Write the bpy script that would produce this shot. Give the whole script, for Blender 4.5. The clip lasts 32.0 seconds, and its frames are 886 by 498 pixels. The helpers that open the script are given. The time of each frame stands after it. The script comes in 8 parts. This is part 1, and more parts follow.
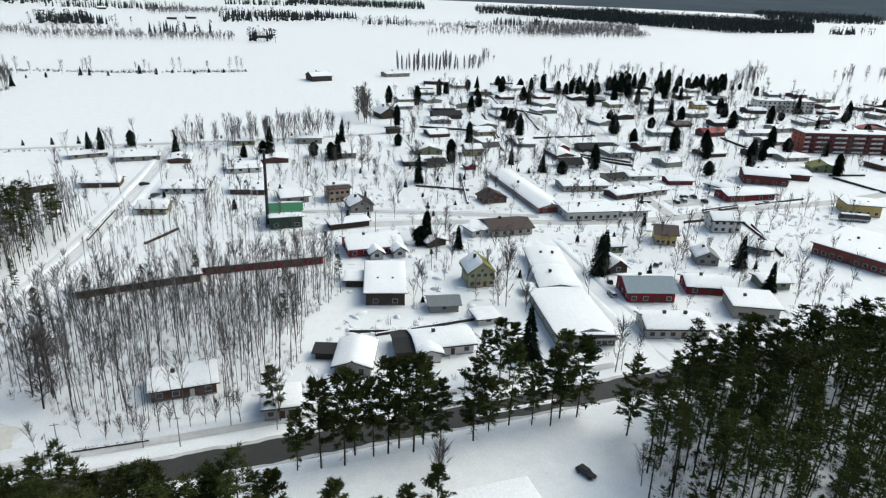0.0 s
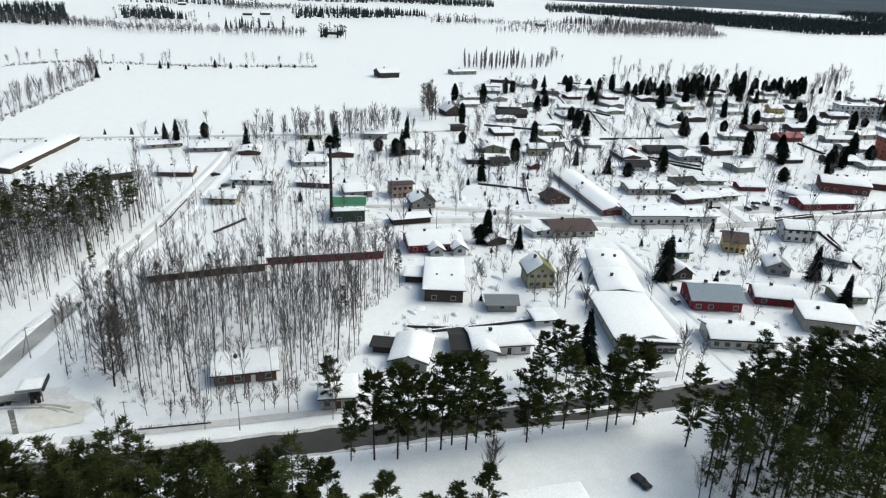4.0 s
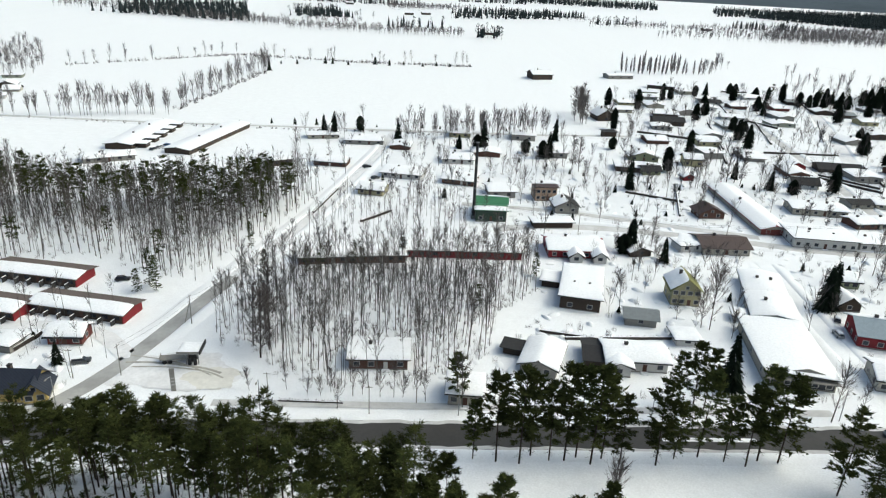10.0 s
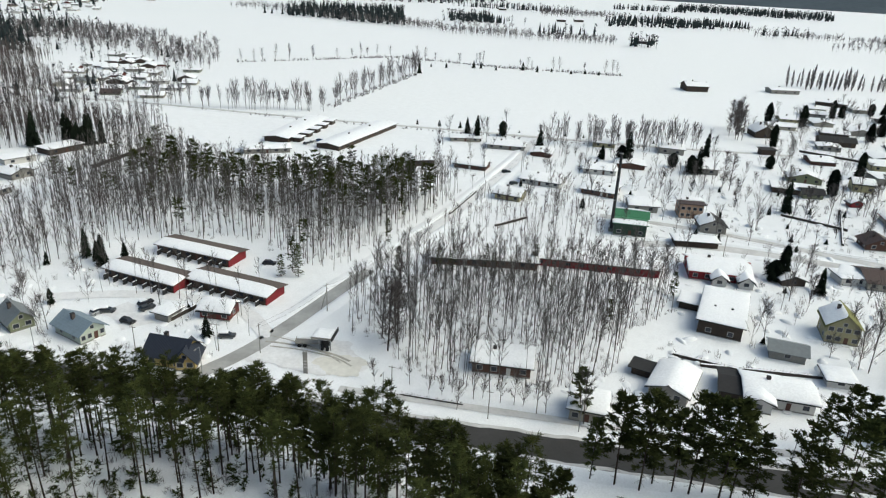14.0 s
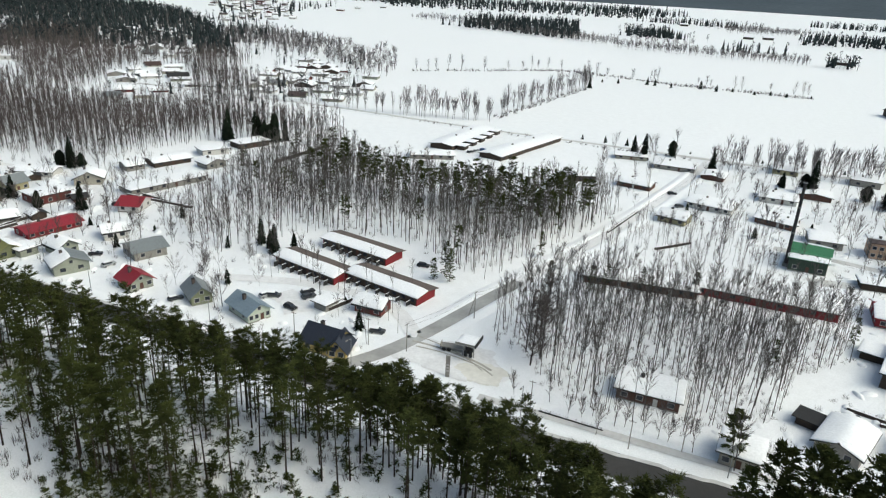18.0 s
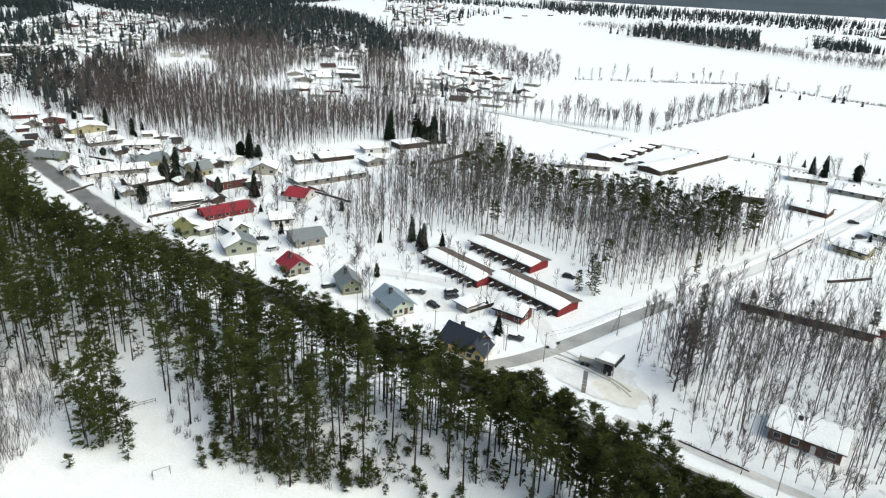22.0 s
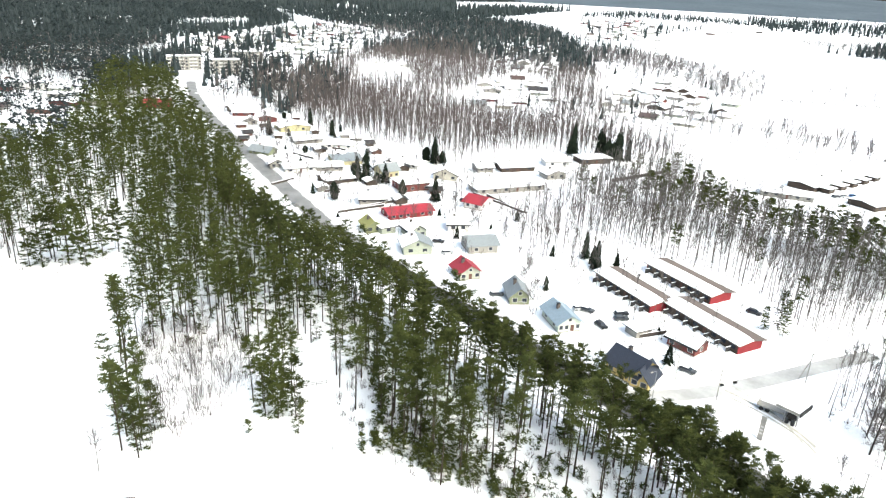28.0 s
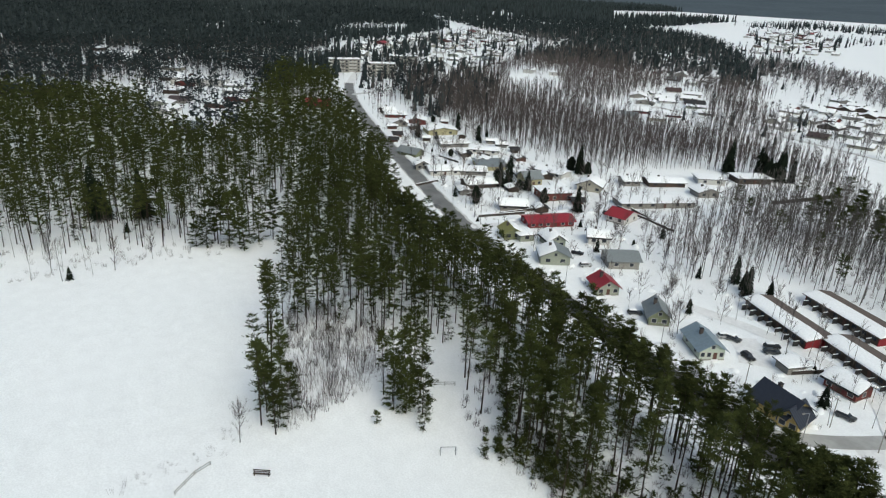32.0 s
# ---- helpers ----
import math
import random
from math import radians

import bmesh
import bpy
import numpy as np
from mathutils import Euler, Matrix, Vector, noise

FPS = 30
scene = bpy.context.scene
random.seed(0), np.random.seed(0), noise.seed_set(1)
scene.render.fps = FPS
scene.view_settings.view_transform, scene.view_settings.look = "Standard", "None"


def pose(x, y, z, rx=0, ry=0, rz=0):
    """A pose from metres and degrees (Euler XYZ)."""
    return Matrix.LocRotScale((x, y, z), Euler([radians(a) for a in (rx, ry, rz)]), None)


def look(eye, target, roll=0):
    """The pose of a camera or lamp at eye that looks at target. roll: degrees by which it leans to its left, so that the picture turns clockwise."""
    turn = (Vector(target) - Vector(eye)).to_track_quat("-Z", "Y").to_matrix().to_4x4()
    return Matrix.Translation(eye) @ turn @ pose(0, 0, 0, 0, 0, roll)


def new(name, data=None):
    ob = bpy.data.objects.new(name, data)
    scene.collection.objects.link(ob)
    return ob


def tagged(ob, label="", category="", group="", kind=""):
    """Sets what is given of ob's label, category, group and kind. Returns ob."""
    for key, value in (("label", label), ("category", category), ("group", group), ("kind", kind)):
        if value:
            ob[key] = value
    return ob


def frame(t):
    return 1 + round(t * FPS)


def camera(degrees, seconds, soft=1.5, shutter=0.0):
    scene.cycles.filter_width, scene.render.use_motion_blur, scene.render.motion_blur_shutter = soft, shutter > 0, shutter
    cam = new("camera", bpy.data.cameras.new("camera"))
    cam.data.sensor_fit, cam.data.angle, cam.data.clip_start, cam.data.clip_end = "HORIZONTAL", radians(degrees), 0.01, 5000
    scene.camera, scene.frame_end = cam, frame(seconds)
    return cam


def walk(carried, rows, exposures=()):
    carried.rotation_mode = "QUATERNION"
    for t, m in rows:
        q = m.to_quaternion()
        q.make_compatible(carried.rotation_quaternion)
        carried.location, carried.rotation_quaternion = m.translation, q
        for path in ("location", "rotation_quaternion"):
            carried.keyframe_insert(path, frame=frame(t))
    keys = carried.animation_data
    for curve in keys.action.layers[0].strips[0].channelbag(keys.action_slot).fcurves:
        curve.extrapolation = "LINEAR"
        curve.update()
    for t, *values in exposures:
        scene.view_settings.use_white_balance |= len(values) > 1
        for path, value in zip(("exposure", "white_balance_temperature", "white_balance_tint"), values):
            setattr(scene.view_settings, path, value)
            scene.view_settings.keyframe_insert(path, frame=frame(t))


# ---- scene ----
SUN_EL, SUN_AZ = 45.0, 88.0
# camera: a drone that hovers and turns to its left
cam = camera(65.39, 32.0, 1.2)
ROWS = [
    (0.0, -0.08, 0.11, 89.05, -20.51, -21.37, 2.24),
    (0.5, -0.05, 0.10, 89.04, -19.67, -21.43, 2.28),
    (1.0, -0.03, 0.10, 89.03, -18.86, -21.48, 2.29),
    (1.5, -0.02, 0.11, 89.01, -18.18, -21.52, 2.34),
    (2.0, -0.01, 0.13, 89.00, -17.59, -21.56, 2.35),
    (2.5, 0.00, 0.15, 88.98, -16.99, -21.60, 2.35),
    (3.0, 0.01, 0.18, 88.96, -16.39, -21.65, 2.37),
    (3.5, 0.01, 0.21, 88.94, -15.77, -21.69, 2.40),
    (5.5, 0.01, 0.39, 88.83, -13.42, -21.80, 2.48),
    (6.0, 0.01, 0.45, 88.81, -12.82, -21.84, 2.52),
    (6.5, 0.01, 0.50, 88.77, -11.85, -21.88, 2.53),
    (7.0, 0.00, 0.57, 88.74, -10.59, -21.93, 2.54),
    (7.5, 0.00, 0.63, 88.71, -9.29, -21.97, 2.56),
    (8.0, 0.00, 0.70, 88.68, -7.99, -22.00, 2.55),
    (8.5, 0.00, 0.77, 88.64, -6.72, -22.03, 2.56),
    (9.0, 0.01, 0.84, 88.61, -5.42, -22.07, 2.57),
    (9.5, 0.01, 0.92, 88.57, -4.13, -22.09, 2.57),
    (10.0, 0.02, 0.99, 88.53, -2.83, -22.11, 2.59),
    (10.5, 0.02, 1.07, 88.49, -1.52, -22.12, 2.59),
    (11.0, 0.03, 1.15, 88.46, -0.14, -22.15, 2.61),
    (11.5, 0.04, 1.23, 88.42, 1.36, -22.15, 2.66),
    (12.0, 0.05, 1.31, 88.38, 2.77, -22.17, 2.67),
    (12.5, 0.07, 1.39, 88.34, 4.19, -22.17, 2.72),
    (13.0, 0.08, 1.47, 88.30, 5.71, -22.18, 2.71),
    (13.5, 0.10, 1.55, 88.26, 7.35, -22.17, 2.73),
    (14.0, 0.12, 1.63, 88.22, 9.05, -22.15, 2.76),
    (14.5, 0.14, 1.71, 88.18, 10.72, -22.14, 2.79),
    (16.5, 0.24, 2.02, 88.01, 17.56, -21.99, 2.88),
    (17.0, 0.27, 2.09, 87.97, 19.26, -21.90, 2.89),
    (17.5, 0.30, 2.16, 87.93, 21.10, -21.85, 2.89),
    (18.0, 0.33, 2.23, 87.89, 22.79, -21.78, 2.89),
    (18.5, 0.36, 2.30, 87.85, 24.51, -21.76, 2.83),
    (19.0, 0.39, 2.36, 87.81, 26.22, -21.74, 2.79),
    (19.5, 0.42, 2.43, 87.77, 27.90, -21.74, 2.81),
    (20.0, 0.45, 2.49, 87.72, 29.50, -21.75, 2.81),
    (20.5, 0.48, 2.54, 87.68, 31.10, -21.79, 2.81),
    (21.0, 0.51, 2.60, 87.64, 32.71, -21.81, 2.80),
    (21.5, 0.53, 2.65, 87.60, 34.33, -21.81, 2.84),
    (22.0, 0.55, 2.70, 87.56, 35.92, -21.81, 2.84),
    (22.5, 0.57, 2.74, 87.51, 37.51, -21.81, 2.83),
    (23.0, 0.59, 2.78, 87.47, 39.13, -21.82, 2.84),
    (23.5, 0.60, 2.82, 87.43, 40.45, -21.80, 2.82),
    (24.0, 0.61, 2.85, 87.38, 41.58, -21.78, 2.80),
    (24.5, 0.62, 2.88, 87.34, 42.83, -21.74, 2.76),
    (25.0, 0.62, 2.90, 87.30, 44.05, -21.69, 2.68),
    (25.5, 0.61, 2.92, 87.25, 45.30, -21.64, 2.64),
    (27.5, 0.51, 2.96, 87.07, 50.12, -21.50, 2.66),
    (28.0, 0.47, 2.95, 87.02, 51.25, -21.45, 2.69),
    (28.5, 0.41, 2.95, 86.97, 52.55, -21.42, 2.78),
    (29.0, 0.34, 2.93, 86.92, 54.31, -21.42, 2.78),
    (29.5, 0.26, 2.91, 86.87, 55.99, -21.42, 2.78),
    (30.0, 0.17, 2.89, 86.82, 57.61, -21.41, 2.77),
    (30.5, 0.07, 2.86, 86.77, 59.22, -21.39, 2.77),
    (31.0, -0.05, 2.83, 86.72, 60.58, -21.37, 2.80),
    (31.5, -0.18, 2.79, 86.66, 61.92, -21.39, 2.80),
    (32.0, -0.33, 2.74, 86.61, 63.31, -21.40, 2.84),
]

EXPOSURES = [(0.0, 0.02, 6250, -2), (3.0, 0.05, 6300, -2), (6.0, 0.1, 6350, -2), (9.0, 0.22, 6450, -2), (13.0, 0.0, 6450, -2), (19.0, 0.1, 6450, -2), (23.0, 0.44, 6450, -2), (25.0, 0.84, 6450, -1), (28.0, 1.5, 6550, 0), (30.0, 0.88, 6450, 0), (32.0, -0.12, 6300, -2)]
walk(cam, [(t, pose(x, y, z, 90 + pitch, 0, yaw) @ pose(0, 0, 0, 0, 0, roll)) for t, x, y, z, yaw, pitch, roll in ROWS], EXPOSURES)

# ---- world and sun: bright thin overcast ----
world = bpy.data.worlds.new("overcast_sky")
world.use_nodes = True
scene.world = world
wn = world.node_tree
sky = wn.nodes.new("ShaderNodeTexSky")
sky.sky_type = "NISHITA"
sky.sun_disc = False
sky.sun_elevation = radians(SUN_EL)
sky.sun_rotation = radians(SUN_AZ)
sky.air_density, sky.dust_density, sky.ozone_density = 1.0, 5.0, 1.0
bg = wn.nodes["Background"]
wn.links.new(sky.outputs["Color"], bg.inputs["Color"])
bg.inputs["Strength"].default_value = 0.14
sun = new("sun", bpy.data.lights.new("sun", "SUN"))
sun.data.energy, sun.data.angle, sun.data.color = 1.25, radians(75), (1.0, 0.975, 0.94)
az = radians(SUN_AZ)
sun.matrix_world = look((0, 0, 200), (-200 * math.sin(az) / math.tan(radians(SUN_EL)), -200 * math.cos(az) / math.tan(radians(SUN_EL)), 0))

# ---- materials ----
RNG = np.random.default_rng(7)


def material(name, colour, rough=0.8, spread=0.25, scale=1.5, fine=12.0, bump=0.3, metal=0.0, boards=0.0, per=0.0, island=0.0, second=None, gloss=0.25):
    """A surface with broad stains, fine grain and relief. boards: width of cladding boards; per: change from thing to thing."""
    m = bpy.data.materials.new(name)
    m.use_nodes = True
    nt = m.node_tree
    n, link = nt.nodes, nt.links.new
    b = n["Principled BSDF"]
    b.inputs["Roughness"].default_value = rough
    b.inputs["Metallic"].default_value = metal
    b.inputs["Specular IOR Level"].default_value = gloss
    co = n.new("ShaderNodeTexCoord")
    big, small = n.new("ShaderNodeTexNoise"), n.new("ShaderNodeTexNoise")
    big.inputs["Scale"].default_value, small.inputs["Scale"].default_value = scale, fine
    big.inputs["Detail"].default_value = 4
    link(co.outputs["Object"], big.inputs["Vector"])
    link(co.outputs["Object"], small.inputs["Vector"])
    mix = n.new("ShaderNodeMix")
    mix.data_type = "RGBA"
    dark = [c * (1 - spread) for c in colour]
    light = second or [min(1.0, c * (1 + spread * 0.6)) for c in colour]
    mix.inputs["A"].default_value, mix.inputs["B"].default_value = (*dark, 1), (*light, 1)
    link(big.outputs["Fac"], mix.inputs["Factor"])
    grain = n.new("ShaderNodeMix")
    grain.data_type, grain.blend_type = "RGBA", "MULTIPLY"
    grain.inputs["Factor"].default_value = 0.35
    link(mix.outputs["Result"], grain.inputs["A"])
    tone = n.new("ShaderNodeHueSaturation")
    tone.inputs["Saturation"].default_value = 1.0
    tone.inputs["Value"].default_value = 1.2
    grey = n.new("ShaderNodeRGBToBW")
    link(small.outputs["Color"], grey.inputs["Color"])
    link(grey.outputs["Val"], grain.inputs["B"])
    link(grain.outputs["Result"], tone.inputs["Color"])
    if per or island:
        src = n.new("ShaderNodeObjectInfo" if per else "ShaderNodeNewGeometry")
        rng = n.new("ShaderNodeMapRange")
        amount = per or island
        rng.inputs["To Min"].default_value, rng.inputs["To Max"].default_value = 1.2 * (1 - amount), 1.2 * (1 + amount)
        link(src.outputs["Random" if per else "Random Per Island"], rng.inputs["Value"])
        link(rng.outputs["Result"], tone.inputs["Value"])
    link(tone.outputs["Color"], b.inputs["Base Color"])
    if bump or boards:
        bp = n.new("ShaderNodeBump")
        bp.inputs["Strength"].default_value = max(bump, 0.4 if boards else 0)
        bp.inputs["Distance"].default_value = 0.05
        if boards:
            wave = n.new("ShaderNodeTexWave")
            wave.inputs["Scale"].default_value = 0.31 / boards
            wave.inputs["Distortion"].default_value = 0.4
            wave.bands_direction = "DIAGONAL"
            link(co.outputs["Object"], wave.inputs["Vector"])
            link(wave.outputs["Fac"], bp.inputs["Height"])
        else:
            link(small.outputs["Fac"], bp.inputs["Height"])
        link(bp.outputs["Normal"], b.inputs["Normal"])
    return m


MAT = {
    "darkbrown": material("tarred_wood", (0.06, 0.045, 0.035), boards=0.15),
    "brown": material("brown_stained_wood", (0.1, 0.052, 0.04), boards=0.15),
    "redbrown": material("red_brown_wood", (0.13, 0.036, 0.032), boards=0.15),
    "red": material("red_painted_wood", (0.2, 0.022, 0.028), boards=0.15),
    "brick": material("red_brick", (0.19, 0.055, 0.045), fine=30),
    "orange": material("faded_orange_plaster", (0.42, 0.29, 0.21)),
    "yellow": material("pale_yellow_paint", (0.36, 0.33, 0.2), boards=0.15),
    "oldyellow": material("ochre_paint", (0.5, 0.38, 0.15), boards=0.15),
    "cream": material("cream_plaster", (0.5, 0.49, 0.43)),
    "beige": material("beige_plaster", (0.36, 0.34, 0.29)),
    "white": material("white_paint", (0.55, 0.54, 0.52), spread=0.12),
    "green": material("moss_green_paint", (0.2, 0.22, 0.14), boards=0.15),
    "palegreen": material("pale_green_paint", (0.42, 0.47, 0.4), boards=0.15),
    "greenwhite": material("grey_green_paint", (0.28, 0.3, 0.25), boards=0.15),
    "olive": material("olive_paint", (0.15, 0.16, 0.09), boards=0.15),
    "darkgreen": material("dark_green_metal", (0.03, 0.055, 0.04), rough=0.5, boards=0.3),
    "greywood": material("grey_weathered_wood", (0.26, 0.25, 0.23), boards=0.15),
    "redconcrete": material("brick_red_concrete", (0.38, 0.1, 0.06)),
    "dark": material("black_roofing_felt", (0.035, 0.035, 0.037), rough=0.9),
    "redmetal": material("red_roof_metal", (0.27, 0.028, 0.04), rough=0.5, boards=0.4),
    "brownmetal": material("dark_brown_roof_metal", (0.07, 0.045, 0.04), rough=0.5, boards=0.4),
    "brownroof": material("brown_roof_felt", (0.13, 0.105, 0.095), rough=0.85),
    "greymetal": material("grey_roof_metal", (0.2, 0.22, 0.23), rough=0.45, boards=0.4),
    "bluemetal": material("blue_grey_roof_metal", (0.22, 0.28, 0.33), rough=0.4, boards=0.4),
    "greenmetal": material("green_roof_metal", (0.06, 0.2, 0.1), rough=0.45, boards=0.4),
    "navy": material("dark_blue_roof_metal", (0.03, 0.035, 0.05), rough=0.4, boards=0.4),
    "moss": material("mossy_roof", (0.22, 0.22, 0.09), rough=0.95),
}
SNOW = material("snow", (0.87, 0.885, 0.905), rough=0.65, spread=0.09, scale=0.25, fine=3.0, bump=0.25)
ROOF_SNOW = material("roof_snow", (0.9, 0.91, 0.93), rough=0.6, spread=0.04, scale=0.4, fine=2.0, bump=0.2)
GLASS = material("window_glass", (0.03, 0.035, 0.045), rough=0.08, spread=0.1, bump=0, gloss=0.5)
FRAME = material("white_window_frame", (0.42, 0.41, 0.395), spread=0.06, bump=0)
BRICKWORK = material("chimney_brick", (0.09, 0.075, 0.07), fine=20)
STEEL = material("galvanised_steel", (0.3, 0.31, 0.32), rough=0.45, metal=0.6)
BARK = material("pine_bark", (0.046, 0.036, 0.031), scale=0.4, per=0.25, gloss=0.0)
DARKBARK = material("wet_dark_bark", (0.05, 0.042, 0.04), scale=0.4, per=0.2, gloss=0.0)
BIRCHBARK = material("birch_bark", (0.1, 0.094, 0.086), scale=1.5, spread=0.6, per=0.3, gloss=0.0)
BIRCHTWIG = material("birch_wood_twigs", (0.128, 0.118, 0.112), spread=0.35, scale=0.03, bump=0, island=0.2, gloss=0.0)
TWIG = material("bare_twigs", (0.12, 0.108, 0.104), spread=0.3, scale=0.5, bump=0, per=0.2, gloss=0.0)
TWIGWOOD = material("bare_wood_twigs", (0.102, 0.086, 0.084), spread=0.35, scale=0.03, bump=0, island=0.2, gloss=0.0)
NEEDLE = material("pine_needles", (0.029, 0.043, 0.021), spread=0.45, scale=0.6, bump=0, per=0.4, second=(0.072, 0.08, 0.025), gloss=0.0)
NEEDLEWOOD = material("pine_wood_needles", (0.029, 0.043, 0.021), spread=0.45, scale=0.05, bump=0, island=0.35, second=(0.072, 0.08, 0.025), gloss=0.0)
SPRUCE = material("spruce_needles", (0.016, 0.022, 0.015), spread=0.4, scale=0.6, bump=0, per=0.3, gloss=0.0)
# the far conifers' bluish cast is distance haze painted into the base colour
HAZED_FARWOOD = material("far_forest", (0.031, 0.039, 0.041), spread=0.4, scale=0.01, bump=0, island=0.35, gloss=0.0)
# far twigs paled: the haze of distance is mixed into their colour
HAZED_FARBIRCH = material("hazed_bare_wood", (0.15, 0.138, 0.14), spread=0.4, scale=0.01, bump=0, island=0.3, gloss=0.0)
# distance haze over the hills is put into this bluish grey
HAZED_HILLWOOD = material("hazed_hill_forest", (0.085, 0.105, 0.125), spread=0.3, scale=0.004, fine=0.05, bump=0, gloss=0.0)
HEDGE = material("bare_hedge", (0.07, 0.06, 0.055), scale=2, gloss=0.0)
ASPHALT = material("wet_asphalt", (0.058, 0.056, 0.054), rough=0.6, spread=0.4, scale=0.15, fine=1.5, bump=0.1)
SLUSH = material("driven_snow", (0.5, 0.49, 0.48), rough=0.8, spread=0.3, scale=0.15, fine=1.2, bump=0.3, second=(0.76, 0.76, 0.76))
WETSAND = material("wet_sanded_track", (0.28, 0.27, 0.24), rough=0.7, spread=0.5, scale=0.5, fine=1.0, bump=0.2, second=(0.66, 0.64, 0.58))
SLUSHROAD = material("slushy_asphalt", (0.11, 0.11, 0.11), rough=0.7, spread=0.35, scale=0.12, fine=1.2, bump=0.1, second=(0.27, 0.27, 0.27))
GREYSLUSH = material("grey_slush", (0.24, 0.235, 0.225), rough=0.75, spread=0.35, scale=0.1, fine=1.0, bump=0.2, second=(0.58, 0.58, 0.57))
PACKED = material("packed_snow", (0.72, 0.72, 0.73), rough=0.75, spread=0.12, scale=0.2, fine=1.2, bump=0.3, second=(0.86, 0.86, 0.87))
SANDY = material("sanded_snow", (0.76, 0.74, 0.68), rough=0.85, spread=0.2, scale=0.12, fine=0.8, bump=0.2, second=(0.82, 0.81, 0.77))


# ---- geometry helpers ----
class Geo:
    """Gathers corners and faces of one mesh."""

    def __init__(self):
        self.v, self.f = [], []

    def add(self, v, f):
        k = len(self.v)
        self.v += [tuple(p) for p in v]
        self.f += [tuple(k + i for i in q) for q in f]
        return self

    def box(self, x0, y0, z0, x1, y1, z1, inset=0.0):
        i = inset
        return self.add([(x0, y0, z0), (x1, y0, z0), (x1, y1, z0), (x0, y1, z0), (x0 + i, y0 + i, z1), (x1 - i, y0 + i, z1), (x1 - i, y1 - i, z1), (x0 + i, y1 - i, z1)],
                        [(3, 2, 1, 0), (4, 5, 6, 7), (0, 1, 5, 4), (1, 2, 6, 5), (2, 3, 7, 6), (3, 0, 4, 7)])

    def tube(self, a, b, r0, r1, n=6):
        a, b = Vector(a), Vector(b)
        q = (b - a).to_track_quat("Z", "Y")
        ring = [q @ Vector((math.cos(6.2832 * i / n), math.sin(6.2832 * i / n), 0)) for i in range(n)]
        v = [a + p * r0 for p in ring] + [b + p * r1 for p in ring]
        f = [(i, (i + 1) % n, n + (i + 1) % n, n + i) for i in range(n)] + [tuple(range(n, 2 * n)), tuple(range(n - 1, -1, -1))]
        return self.add(v, f)

    def grid(self, nx, ny, fn):
        """A sheet of nx by ny cells; fn gives the place of u, v in 0 to 1."""
        v = [fn(i / nx, j / ny) for j in range(ny + 1) for i in range(nx + 1)]
        f = [(j * (nx + 1) + i, j * (nx + 1) + i + 1, (j + 1) * (nx + 1) + i + 1, (j + 1) * (nx + 1) + i) for j in range(ny) for i in range(nx)]
        return self.add(v, f)

    def mesh(self, name, mat, smooth=False):
        me = bpy.data.meshes.new(name)
        me.from_pydata(self.v, [], self.f)
        me.materials.append(mat)
        if smooth:
            me.polygons.foreach_set("use_smooth", [True] * len(me.polygons))
        me.update()
        return me

    def obj(self, name, mat, parent=None, label="", smooth=False):
        ob = new(name, self.mesh(name, mat, smooth))
        ob.parent = parent
        return tagged(ob, label)


def tri_mesh(name, v, f, mats, index=None):
    """A mesh from arrays of corners and triangles, with a material for each."""
    me = bpy.data.meshes.new(name)
    v, f = np.asarray(v, np.float32), np.asarray(f, np.int32)
    me.vertices.add(len(v))
    me.vertices.foreach_set("co", v.ravel())
    me.loops.add(3 * len(f))
    me.loops.foreach_set("vertex_index", f.ravel())
    me.polygons.add(len(f))
    me.polygons.foreach_set("loop_start", np.arange(0, 3 * len(f), 3, dtype=np.int32))
    me.polygons.foreach_set("loop_total", np.full(len(f), 3, np.int32))
    for m in mats:
        me.materials.append(m)
    if index is not None:
        me.polygons.foreach_set("material_index", np.asarray(index, np.int32))
    me.update(calc_edges=True)
    return me


def empty(name, m, label, category, group="", kind=""):
    ob = new(name)
    ob.matrix_world = m
    return tagged(ob, label, category, group, kind)


TAKEN = []  # x, y, radius of what stands already


def taken(x, y, margin=0.0):
    return any((x - a) ** 2 + (y - b) ** 2 < (r + margin) ** 2 for a, b, r in TAKEN)


def smoothed(points, step):
    """A polyline with rounded bends, as evenly spaced points."""
    p = np.array(points, float)
    for _ in range(3):
        p = np.vstack([p[:1], np.stack([0.75 * p[:-1] + 0.25 * p[1:], 0.25 * p[:-1] + 0.75 * p[1:]], 1).reshape(-1, 2), p[-1:]])
    d = np.r_[0, np.cumsum(np.hypot(*np.diff(p, axis=0).T))]
    s = np.linspace(0, d[-1], max(2, int(d[-1] / step)))
    return np.stack([np.interp(s, d, p[:, k]) for k in (0, 1)], 1)


